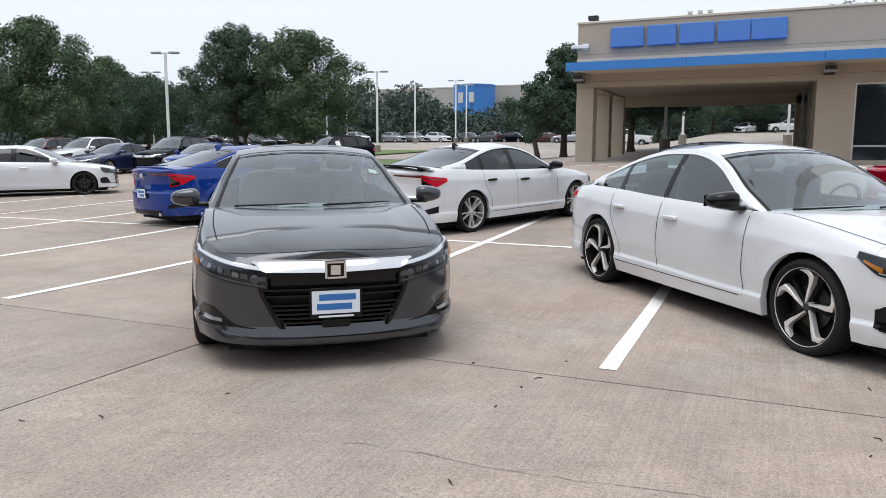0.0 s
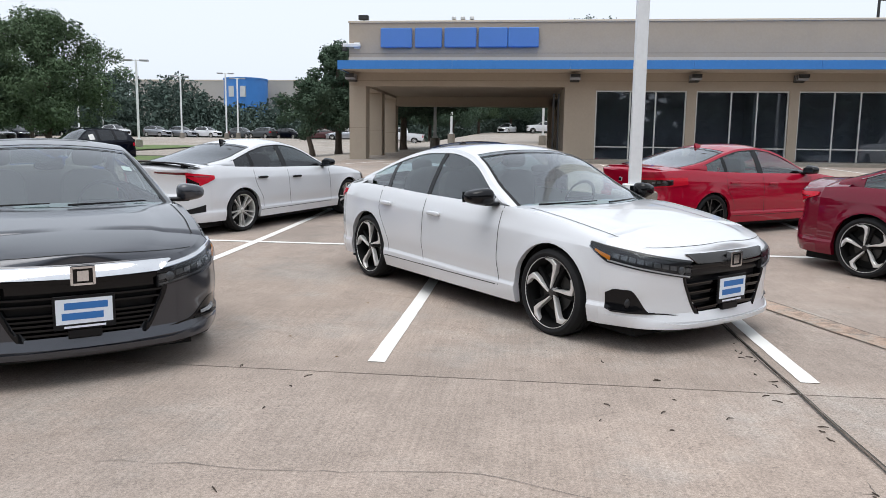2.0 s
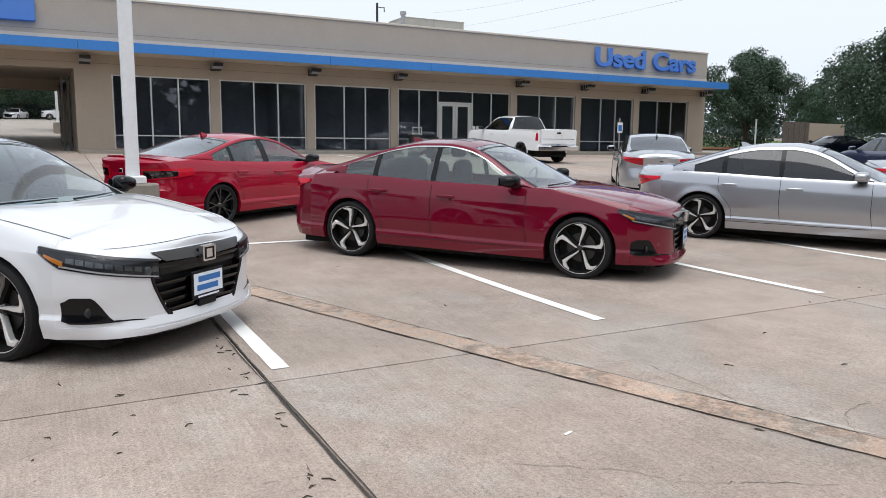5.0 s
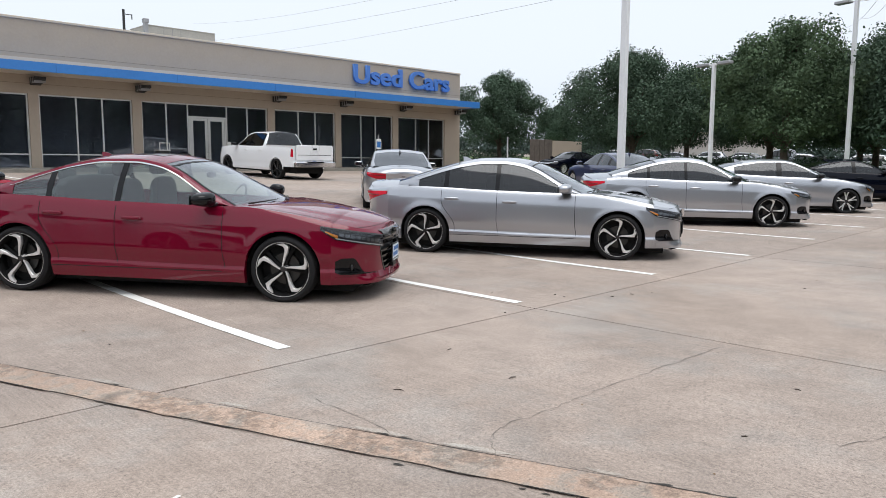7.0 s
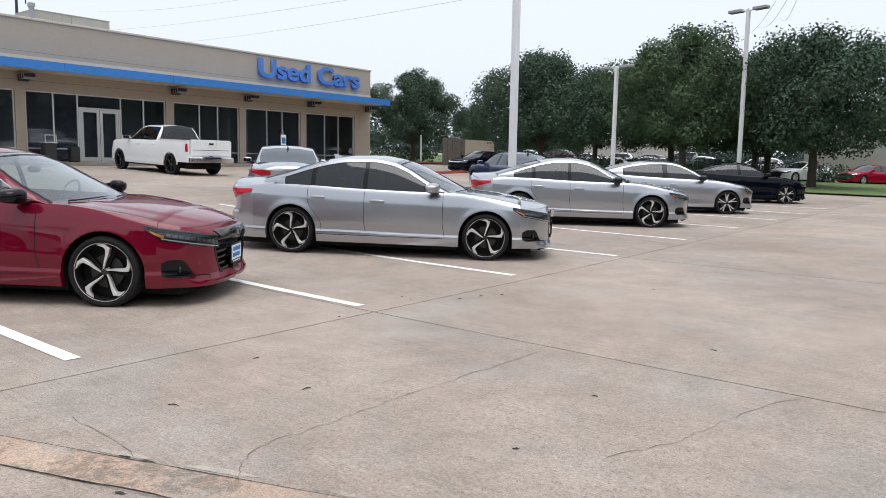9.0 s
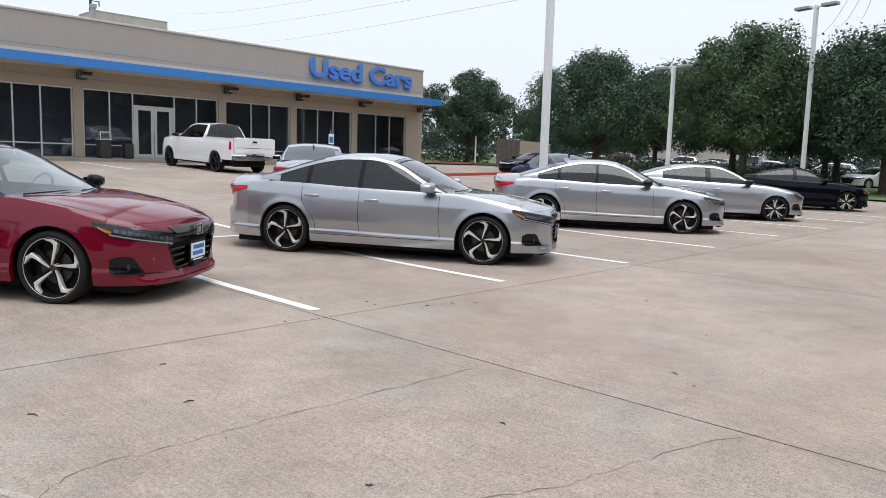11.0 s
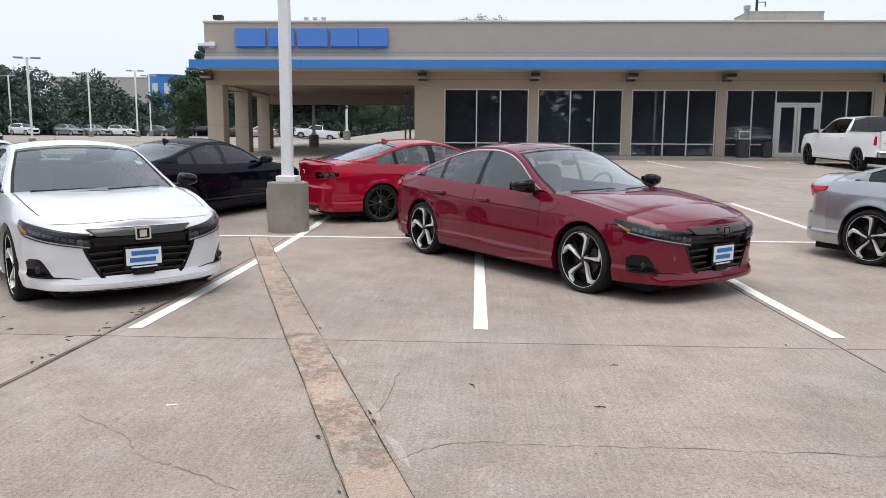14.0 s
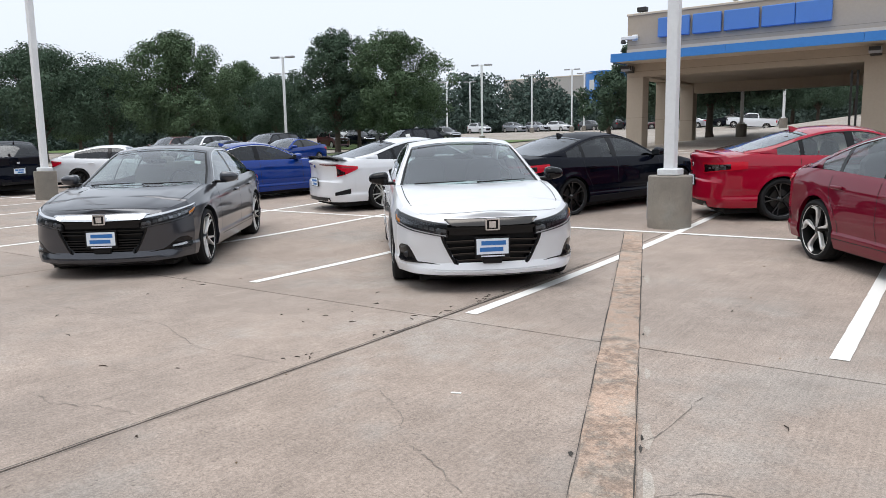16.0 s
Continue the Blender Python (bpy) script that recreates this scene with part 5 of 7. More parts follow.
    for sg in (1, -1):
        for i in range(len(cols) - 1):
            xm = (O[i][0] + O[i + 1][0]) / 2
            on_side = S["xrs"] < xm < S["xfs"]
            for part_rows in ((0, 3), (3, len(cols[0]) - 1)):
                key = None
                if part_rows[0] == 3 and on_side and dC < xm < dA and lod == 0:
                    key = ("front_door" if xm > dB else "rear_door", sg)
                bag = body if key is None else doors.setdefault(key, Bag())
                a, c = cols[i], cols[i + 1]
                r0, r1 = part_rows
                if open_grille and xm > S["xfs"] and key is None:
                    for r in range(r0, r1):
                        zz = [a[r][2], a[r + 1][2], c[r][2], c[r + 1][2]]
                        inside = min(zz) > 0.268 and max(zz) < 0.66 and SL[i + 1] < min(gh_(min(zz)), gh_(max(zz))) - 0.004
                        if not inside:
                            bag.grid([[(p[0], sg * p[1], p[2]) for p in a[r:r + 2]], [(p[0], sg * p[1], p[2]) for p in c[r:r + 2]]])
                    continue
                bag.grid([[(p[0], sg * p[1], p[2]) for p in a[r0:r1 + 1]], [(p[0], sg * p[1], p[2]) for p in c[r0:r1 + 1]]])
    # bonnet and boot lid
    front_i = [i for i in range(len(O)) if O[i][0] >= S["cowl"] - 0.30]
    rear_i = [i for i in range(len(O)) if O[i][0] <= S["deckx"] + 0.30]
    nt = 20 if lod == 0 else 5

    def lid(idx, cz, crown):
        rows = []
        for i in idx:
            ex, ey, ez = cols[i][-1]
            h = cz(ex)
            row = []
            for k in range(-nt, nt + 1):
                s_ = k / nt
                a = abs(s_)
                row.append((ex, s_ * ey, ez + (h - ez) * (1 - a ** crown) + (0.011 * step(0.70, 0.60, a) * step(0.0, 0.5, abs(ex) - 1.0) * step(2.3, 1.9, ex) if kind == "sedan" and ex > 0 else 0.0)))
            rows.append(row)
        return rows
    hood = Bag().grid(lid(front_i, hoodz, 2.4))
    part("bonnet", hood, paint, car, angle=75)
    if kind == "pickup_truck":
        part("load_bed", Bag().box(S["xr"] + 0.10, S["deckx"] - 0.02, -0.86, 0.86, 0.80, 0.86).box(S["xr"] + 0.06, S["deckx"], 0.86, 0.97, 0.8, 1.36).box(S["xr"] + 0.06, S["deckx"], -0.97, -0.86, 0.8, 1.36).box(S["xr"] + 0.06, S["xr"] + 0.12, -0.9, 0.9, 0.8, 1.375), paint, car, "", False)
        tg = part("tailgate", Bag().box(S["xr"] - 0.015, S["xr"] + 0.06, -0.86, 0.86, 0.78, 1.385, 0.012), paint, car, "white tailgate")
        part("tailgate_handle", Bag().box(S["xr"] - 0.025, S["xr"] - 0.015, -0.12, 0.12, 1.20, 1.27), BLACK_TRIM, tg, "", False)
        part("tailgate_groove", Bag().box(S["xr"] - 0.019, S["xr"] - 0.015, -0.80, 0.80, 0.99, 1.005), BLACK_TRIM, tg, "", False)
        part("rear_bumper", Bag().box(S["xr"] - 0.14, S["xr"] + 0.02, -0.98, 0.98, 0.52, 0.72, 0.03), CHROME, car, "chrome step bumper")
        part("bumper_step", Bag().box(S["xr"] - 0.145, S["xr"] - 0.02, -0.40, 0.40, 0.722, 0.735), BLACK_TRIM, car, "", False)
        for sg in (1, -1):
            part("bed_rail", Bag().box(S["xr"] + 0.05, S["deckx"], min(sg * 0.84, sg * 0.98), max(sg * 0.84, sg * 0.98), 1.36, 1.39, 0.01), BLACK_TRIM, car)
    else:
        part("boot_lid", Bag().grid(lid(rear_i, deckz, 2.4)), paint, car, angle=50)
    part("body", body, paint, car, angle=11.5 if lod == 0 and S["wb"] > 2.8 else 28)
    for (nm, sg), bag in doors.items():
        part(nm, bag, paint, car, angle=11.5 if S["wb"] > 2.8 else 28)
    # greenhouse
    ng = 44 if lod == 0 else 22
    gx = [S["cowl"] + (S["deckx"] - S["cowl"]) * i / ng for i in range(ng + 1)]
    bow = curve([(S["deckx"], -0.10), (S["rhead"], -0.05), ((S["header"] + S["rhead"]) / 2, 0.0), (S["header"], 0.07), (S["cowl"], 0.25)])
    gh = []
    for v in gx:
        zt = roofz(v)
        xe = v - bow(v)
        zb = belt(xe) - 0.004
        yb = (sidey(max(S["xrs"], min(S["xfs"], xe))) - 0.088) * taper(xe)
        hgt = max(0.0, zt - zb)
        ze = max(zb + 0.002, zt - 0.055 * min(1, hgt / 0.2))
        ye = yb - S["tumble"] * (ze - zb) / 0.42
        gh.append((v, xe, zb, yb, ze, ye, zt))

    def side_pt(g, v, off=0.0, sg=1):
        _, xe, zb, yb, ze, ye, zt = g
        bul = 0.018 * math.sin(math.pi * v)
        return (xe, sg * (yb + (ye - yb) * v + bul + off), zb + (ze - zb) * v)

    def top_pt(g, s_, off=0.0):
        v, xe, zb, yb, ze, ye, zt = g
        return (v - bow(v) * s_ * s_, s_ * ye, zt - (zt - ze) * abs(s_) ** 2.3 + off)
    vt = lambda g: max(0.0, 1 - 0.036 / max(0.06, g[4] - g[2]))
    xA, xB0, xB1, xC0, xC1, xD = S["wins"]
    shells = {1: Bag(), -1: Bag()}
    glassm = {"f": CARGLASS, "r": rearglass or TINTGLASS}
    if lod == 2:
        glassm = {"f": FARGLASS, "r": FARGLASS}
    trimb = Bag()
    for sg in (1, -1):
        shell = shells[sg]
        bpil = {"b_pillar": Bag(), "c_pillar_trim": Bag()}
        panes = {"front_window": Bag(), "rear_window": Bag(), "quarter_window": Bag()}
        for i in range(ng):
            g0, g1 = gh[i], gh[i + 1]
            xm = (g0[1] + g1[1]) / 2
            v0, v1 = vt(g0), vt(g1)
            n = 3 if lod == 0 else 1
            shell.grid([[side_pt(g, w + (1 - w) * k / n, 0, sg) for k in range(n + 1)] for g, w in ((g0, v0), (g1, v1))])
            tgt = None
            if xm < xA and v0 > 0.02 and xm > xB0:
                tgt = panes["front_window"]
            elif xB1 > xm > xC0:
                tgt = panes["rear_window"]
            elif xC1 > xm > xD:
                tgt = panes["quarter_window"]
            n = 5 if lod == 0 else 2
            strip = [[side_pt(g, w * k / n, 0.0 if tgt is None else -0.004, sg) for k in range(n + 1)] for g, w in ((g0, v0), (g1, v1))]
            if tgt is not None:
                tgt.grid(strip)
            elif xA >= xm >= xD:
                bpil["b_pillar" if xm > (xB1 + xC0) / 2 else "c_pillar_trim"].grid(strip)
            else:
                shell.grid(strip)
            if xA + 0.1 > xm > xD - 0.06 and lod == 0:
                trimb.grid([[side_pt(g, w - 0.012, 0.003, sg), side_pt(g, w - 0.004, 0.007, sg), side_pt(g, w + 0.016, 0.007, sg), side_pt(g, w + 0.024, 0.003, sg)] for g, w in ((g0, v0), (g1, v1))])
        for nm, bag in bpil.items():
            if bag.f:
                part(nm, bag, GLOSS_BLACK, car, "gloss black pillar trim")
        for nm, bag in panes.items():
            if bag.f:
                part(nm, bag, glassm["r"] if lod == 2 else SIDEGLASS if glassm["r"] == CARGLASS else glassm["r"], car)
    nrow = 8 if lod == 0 else 4
    ws, rw, roof = Bag(), Bag(), Bag()
    sw = lambda g: max(0.6, 1 - 0.040 / max(0.3, g[5]))
    for i in range(ng):
        g0, g1 = gh[i], gh[i + 1]
        xm = (g0[0] + g1[0]) / 2
        isw, isr = xm > S["header"], xm < S["rhead"]
        a0, a1 = sw(g0), sw(g1)
        mid = [[top_pt(g, a * (k / nrow * 2 - 1), -0.003 if (isw or isr) else 0) for k in range(nrow + 1)] for g, a in ((g0, a0), (g1, a1))]
        (ws if isw else rw if isr else roof).grid(mid)
        for sg in (1, -1):
            shells[sg].grid([[top_pt(g, sg * a), top_pt(g, sg * (a + 1) / 2), top_pt(g, sg * 1.0)] for g, a in ((g0, a0), (g1, a1))])
    if lod == 0:
        for rng_, nm in (([i for i in range(ng + 1) if gx[i] > S["header"] - 0.01], "windscreen_border"), ([i for i in range(ng + 1) if gx[i] < S["rhead"] + 0.01], "rear_screen_border")):
            for sg in (1, -1):
                part(nm, Bag().grid([[top_pt(gh[i], sg * (sw(gh[i]) - 0.022), 0.001), top_pt(gh[i], sg * (sw(gh[i]) + 0.012), 0.002)] for i in rng_]), BLACK_TRIM, car)
            e = rng_[-1] if nm == "windscreen_border" else rng_[0]
            f_ = e - 1 if nm == "windscreen_border" else e + 1
            near = [top_pt(gh[e], sw(gh[e]) * (k / 5 - 1), 0.0015) for k in range(11)]
            next_ = [top_pt(gh[f_], sw(gh[f_]) * (k / 5 - 1), 0.0015) for k in range(11)]
            part(nm, Bag().grid([near, [tuple(u * 0.7 + w * 0.3 for u, w in zip(p0, p1)) for p0, p1 in zip(near, next_)]]), BLACK_TRIM, car)
    part("windscreen", ws, glassm["f"], car, "clear windscreen")
    if sticker == "screen":
        k0 = [i for i in range(ng + 1) if S["header"] + 0.30 < gx[i] < S["header"] + 0.42]
        part("window_sticker", Bag().grid([[top_pt(gh[i], 0.74 + 0.05 * k, -0.008) for k in range(3)] for i in k0]), PAPER, car, "white price sticker behind the glass")
    if sticker == "side":
        k0 = [i for i in range(ng + 1) if xB0 + 0.10 < gh[i][1] < xB0 + 0.50]
        for sg in (1, -1):
            part("window_sticker", Bag().grid([[side_pt(gh[i], 0.12 + 0.25 * k, 0.012, sg) for k in range(3)] for i in k0]), PAPER, car, "white price sheet on the side glass")
    part("rear_screen", rw, glassm["r"], car)
    if roofglass:
        i0 = [i for i in range(ng) if gx[i] < S["header"] - 0.22 and gx[i] > S["header"] - 0.66]
        sr = Bag().grid([[top_pt(gh[i], -0.56 + 1.12 * k / 6, 0.002) for k in range(7)] for i in i0])
        part("sunroof", sr, GLOSS_BLACK, car, "dark glass sunroof")
    part("roof", roof, paint, car, angle=60)
    for sg in (1, -1):
        part("pillar", shells[sg], paint, car, angle=60)
    if lod == 0:
        part("window_trim", trimb, bright or BLACK_TRIM, car)
    # underside, wheels and wells
    ub = Bag()
    ub.box(S["xr"] + 0.3, S["xf"] - 0.3, -0.60, 0.60, S["sill"] + 0.02, belt(0) - 0.35)
    ub.box(axles[1] + A + 0.02, axles[0] - A - 0.02, -0.83, 0.83, S["sill"] + 0.015, S["sill"] + 0.2)
    # set extra low to block light and deepen the shade under the car
    ub.box(S["xr"] + 0.30, S["xf"] - 0.30, -0.66, 0.66, S["sill"] - 0.085, S["sill"] + 0.1)
    ub.box(axles[1] + A + 0.04, axles[0] - A - 0.04, -0.74, 0.74, S["sill"] - 0.06, S["sill"] + 0.1)
    ub.box(axles[0] + A + 0.02, S["xf"] - 0.30, -0.70, 0.70, S["lipz"] - 0.012, 0.5)
    ub.box(S["xr"] + 0.3, axles[1] - A - 0.02, -0.56, 0.56, S["rearz"] + 0.02, 0.5)
    # unseen low box added to darken the ground below the nose
    if kind != "pickup_truck":
        ub.box(axles[0] - 0.45, S["xf"] - 0.46, -0.60, 0.60, S["lipz"] - 0.055, 0.3)
    part("underbody", ub, WELL, car, "", False)
    for a in axles:
        for sg in (1, -1):
            wl_ = Bag()
            rows = []
            for yy in (0.60, 0.83):
                rows.append([(a + (A + 0.006) * math.cos(math.pi * k / 14 * 1.16 - 0.25), sg * yy, S["R"] + (A + 0.006) * math.sin(math.pi * k / 14 * 1.16 - 0.25)) for k in range(15)])
            wl_.grid(rows)
            part("wheel_well", wl_, WELL, car)
    yw = sidey(axles[0]) - 0.125
    yw2 = sidey(axles[1]) - 0.125
    k = 0
    for a, y_ in ((axles[0], yw), (axles[1], yw2)):
        for sg in (1, -1):
            add_wheel(car, a, sg * y_, sg, wheels, S["R"], lod, 17 + 41 * k)
            k += 1

    def patch(fn, s0, s1, lo, hi, ns, nz, o0, o1, sg=1):
        """A moulded piece on the wall between two curves, standing from offset o0 out to o1."""
        G = [[fn(s0 + (s1 - s0) * i / ns, lo(i / ns) + (hi(i / ns) - lo(i / ns)) * j / nz, o1, sg) for j in range(nz + 1)] for i in range(ns + 1)]
        B = [[fn(s0 + (s1 - s0) * i / ns, lo(i / ns) + (hi(i / ns) - lo(i / ns)) * j / nz, o0, sg) for j in range(nz + 1)] for i in range(ns + 1)]
        bag = Bag().grid(G)
        loop = lambda M_: [M_[i][0] for i in range(ns)] + [M_[ns][j] for j in range(nz)] + [M_[i][nz] for i in range(ns, 0, -1)] + [M_[0][j] for j in range(nz, 0, -1)]
        bag.grid([loop(G), loop(B)], True)
        return bag
    lin = lambda a, c: (lambda t: a + (c - a) * t)
    # front face
    barm = bar or CHROME
    g0, g1, gz0, gz1 = S["grille"]
    glo = lambda t: gz0 + (gz1 - gz0) * 0.80 * max(0.0, (abs(2 * t - 1) * g1 - g0) / max(0.02, g1 - g0))
    if open_grille:
        rows = []
        for k in range(25):
            z = gz0 + (0.640 - gz0) * k / 24
            rows.append([wall(gh_(z) * u, z, -0.055) for u in frange(-1, 1, 24)])
        grl = part("grille", Bag().grid(rows), BLACK_TRIM, car, "gloss black grille")
        rim_pts = [(gh_(gz0 + (0.640 - gz0) * k / 16), gz0 + (0.640 - gz0) * k / 16) for k in range(17)]
        ring = [(sg_, z) for sg_, z in rim_pts] + [(u * gh_(0.640), 0.640) for u in frange(0.9, -0.9, 12)] + [(-sg_, z) for sg_, z in reversed(rim_pts)] + [(u * gh_(gz0), gz0) for u in frange(-0.9, 0.9, 12)]
        zm = (gz0 + 0.640) / 2
        shr = lambda p, d: (p[0] - math.copysign(d, p[0]) * min(1.0, abs(p[0]) / 0.25), p[1] + (d if p[1] < zm else -d) * (1 if p[1] in (gz0, 0.640) or abs(p[1] - zm) > 0.14 else 0))
        rings = [[wall(p[0], p[1], -0.004) for p in ring], [wall(p[0], p[1], 0.004) for p in ring], [wall(*shr(p, 0.018), 0.006) for p in ring], [wall(*shr(p, 0.034), -0.004) for p in ring], [wall(*shr(p, 0.036), -0.056) for p in ring]]
        part("grille_surround", Bag().grid(rings, True), GLOSS_BLACK, car, "gloss black grille surround", angle=50)
        part("grille_shelf", patch(wall, -0.40, 0.40, lambda t: 0.560, lambda t: 0.632, 24, 3, -0.05, -0.012), GLOSS_BLACK, grl)
        sport = barm != CHROME
        zs_ = (0.325, 0.385, 0.445, 0.505) if sport else (0.29, 0.318, 0.346, 0.374, 0.402, 0.43, 0.49, 0.53)
        for z in zs_:
            half = gh_(z) - 0.030
            hh = 0.011 if sport else 0.006
            part("grille_bar", patch(wall, -half, half, lambda t, z=z: z - hh - 0.012 * abs(2 * t - 1) ** 2 * (1 if sport else 0), lambda t, z=z: z + hh - 0.012 * abs(2 * t - 1) ** 2 * (1 if sport else 0), 24, 2, -0.05, -0.004), GLOSS_BLACK, grl)
            if sport:
                part("grille_edge", patch(wall, -half, half, lambda t, z=z: z + 0.004 - 0.012 * abs(2 * t - 1) ** 2, lambda t, z=z: z + 0.011 - 0.012 * abs(2 * t - 1) ** 2, 24, 1, -0.006, 0.0), DARK_CHROME, grl, "dark chrome edge")
    else:
        part("grille", patch(wall, -g1, g1, glo, lambda t: gz1, 44, 14, -0.03, 0.006), GLOSS_BLACK, car, "gloss black grille")
    if lod < 2 and not open_grille:
        nb = 6 if lod == 0 else 3
        for k in range(nb):
            z = gz0 + 0.025 + (gz1 - gz0 - 0.05) * k / (nb - 1)
            half = g0 + (g1 - g0) * min(1, (z - gz0) / max(0.01, (gz1 - gz0) * 0.80)) - 0.025
            part("grille_bar", patch(wall, -half, half, lambda t: z - 0.013, lambda t: z + 0.013, 20, 2, 0.0, 0.024), GLOSS_BLACK, car)
    b0, b1 = S["bar"]
    s0, s1, a0, a1, c0, c1 = S["hl"]
    out = 0.030 if barm == CHROME else 0.014
    tip = s0 + (0.10 if barm == CHROME else 0.03)
    rows = []
    for k in range(41):
        u = abs(2 * k / 40 - 1)
        zl_ = b0 - 0.012 * (1 - u) + (b1 - b0) * 0.9 * step(0.80, 1.0, u)
        s_ = -tip + 2 * tip * k / 40
        rows.append([wall(s_, zl_, -0.01), wall(s_, zl_, 0.6 * out), wall(s_, zl_ + 0.006, out)] + [wall(s_, zl_ + (b1 + 0.002 - zl_) * q_, out - 0.8 * out * q_) for q_ in (0.35, 0.6, 0.85, 1.0)] + [wall(s_, b1 + 0.004, -0.01)])
    part("grille_trim", Bag().grid(rows), barm, car, "chrome grille bar" if barm == CHROME else "dark chrome grille bar" if barm == DARK_CHROME else "", angle=50)
    if lod < 2:
        ez = (b0 + b1) / 2 - 0.02
        em = Bag()
        px = wall(0, ez)[0] + 0.016
        for y0_, y1_, z0_, z1_ in ((-0.066, -0.052, -0.052, 0.052), (0.052, 0.066, -0.052, 0.052), (-0.056, 0.056, 0.042, 0.054), (-0.056, 0.056, -0.054, -0.042), (-0.030, 0.030, -0.030, 0.030)):
            em.box(px - 0.01, px + 0.028, y0_, y1_, ez + z0_, ez + z1_)
        part("emblem", em, CHROME, car, "chrome badge frame", False)
        part("emblem_backing", Bag().box(px - 0.02, px + 0.018, -0.056, 0.056, ez - 0.045, ez + 0.045), GLOSS_BLACK, car, "", False)
    kink = 0.80
    llo = lambda t: a0 + (c0 - 0.095 - a0) * t / kink if t < kink else c0 - 0.095 + 0.095 * (t - kink) / (1 - kink)
    for sg in (1, -1):
        hl = part("headlamp", patch(wall, s0, s1, llo, lin(a1, c1), 20, 6, -0.02, 0.005, sg), LAMP_DARK, car, "slim headlamp with clear lens")
        if lod < 2:
            nn = 10
            for k in range(nn):
                t0, t1 = (k + 0.12) / nn * 0.76, (k + 0.90) / nn * 0.76
                sa, sb = s0 + (s1 - s0) * t0, s0 + (s1 - s0) * t1
                m0 = lambda t, t0=t0, t1=t1: llo(t0 + (t1 - t0) * t) + 0.36 * (a1 - a0)
                m1 = lambda t, t0=t0, t1=t1: llo(t0 + (t1 - t0) * t) + 0.62 * (a1 - a0)
                if k == 1:
                    cx, cy, cz = wall(s0 + 0.075, a0 + 0.52 * (a1 - a0), 0.0, sg)
                    lb = Bag()
                    blob(lb, (cx, cy, cz), (0.014, 0.034, 0.030), 2.0)
                    part("projector", lb, LAMP_INNER, hl, "round projector lens")
                    continue
                part("lamp_unit", patch(wall, sa, sb, m0, m1, 3, 2, 0.005, 0.009, sg), LAMP_LIT if barm == CHROME and k % 2 else LAMP_INNER, hl)
            se = s0 + (s1 - s0) * kink
            part("lamp_strip", patch(wall, s0 + 0.01, se, lambda t: llo(t * kink) + 0.010, lambda t: llo(t * kink) + 0.019, 14, 1, 0.003, 0.011, sg), ALLOY if barm != CHROME else LAMP_INNER, hl, "pale light strip")
            part("turn_lamp", patch(wall, se - 0.02, s1 - 0.05, lambda t: llo(kink + (0.66 - 0.0) * t * (1 - kink)) + 0.012, lambda t: llo(kink + 0.66 * t * (1 - kink)) + 0.045 - 0.022 * t, 4, 2, 0.003, 0.012, sg), AMBER, hl, "amber side lens")
            part("lens", patch(wall, s0, s1, llo, lin(a1, c1), 20, 6, 0.005, 0.017, sg), LAMP_CLEAR, hl).visible_shadow = False
        part("lamp_brow", patch(wall, s0, s1, lin(a1 - 0.004, c1 - 0.004), lin(a1 + (0.022 if barm == CHROME else 0.014), c1 + 0.008), 20, 2, 0.0, 0.014, sg), CHROME if barm == CHROME else LAMP_DARK, car)
        fz = S["grille"][2]
        if pods:
            base = lambda t: fz + 0.006 + 0.030 * step(0.0, 0.45, t)
            if pods == "chrome":
                up = lambda t: base(t) + 0.010 + 0.115 * step(0.36, 0.74, t) - 0.035 * step(0.86, 1.0, t)
            else:
                up = lambda t: base(t) + 0.008 + 0.155 * step(0.52, 0.74, t) - 0.03 * step(0.90, 1.0, t)
            dn = lambda t: base(t) + 0.02 * step(0.92, 1.0, t)
            fp = part("fog_recess", patch(wall, 0.36, 1.04, dn, up, 26, 5, -0.03, 0.004, sg), GLOSS_BLACK, car, "black fog lamp recess")
            if pods == "chrome":
                part("fog_lamp", patch(wall, 0.74, 0.94, lambda t: fz + 0.062 + 0.012 * t, lambda t: fz + 0.082 + 0.016 * t, 6, 2, 0.0, 0.011, sg), LAMP_LIT, fp)
            else:
                lens_ = Bag()
                blob(lens_, wall(0.87, fz + 0.105, 0.0, sg), (0.012, 0.040, 0.034), 2.0)
                part("fog_lamp", lens_, LAMP_DARK, fp, "small round fog lamp")
            part("fog_frame", patch(wall, 0.68, 1.00, lambda t: fz + 0.040, lambda t: fz + 0.048, 8, 1, 0.0, 0.012, sg), BLACK_TRIM, fp)
    if pods:
        part("lip_blade", patch(wall, -1.04, 1.04, lambda t: S["lipz"] + 0.018 + 0.022 * abs(2 * t - 1), lambda t: S["lipz"] + 0.060 + 0.050 * step(0.45, 0.75, abs(2 * t - 1)), 48, 2, -0.02, 0.008), paint, car, "body-coloured lower bumper blade")
    part("front_lip", patch(wall, -0.62, 0.62, lambda t: S["lipz"] - 0.012, lambda t: S["lipz"] + 0.018, 18, 1, -0.06, 0.002), BLACK_TRIM, car)
    if frontplate:
        px, _, _ = wall(0, S["plate_z"])
        px += 0.024
        z0 = S["plate_z"] - 0.076
        pl = part("number_plate", Bag().box(px - 0.012, px + 0.003, -0.165, 0.165, z0 - 0.03, z0 + 0.168, 0.004), BLACK_TRIM, car, "dealer plate in a black frame")
        part("plate_face", Bag().box(px + 0.003, px + 0.0045, -0.150, 0.150, z0 + 0.004, z0 + 0.150), PLATE, pl, "", False)
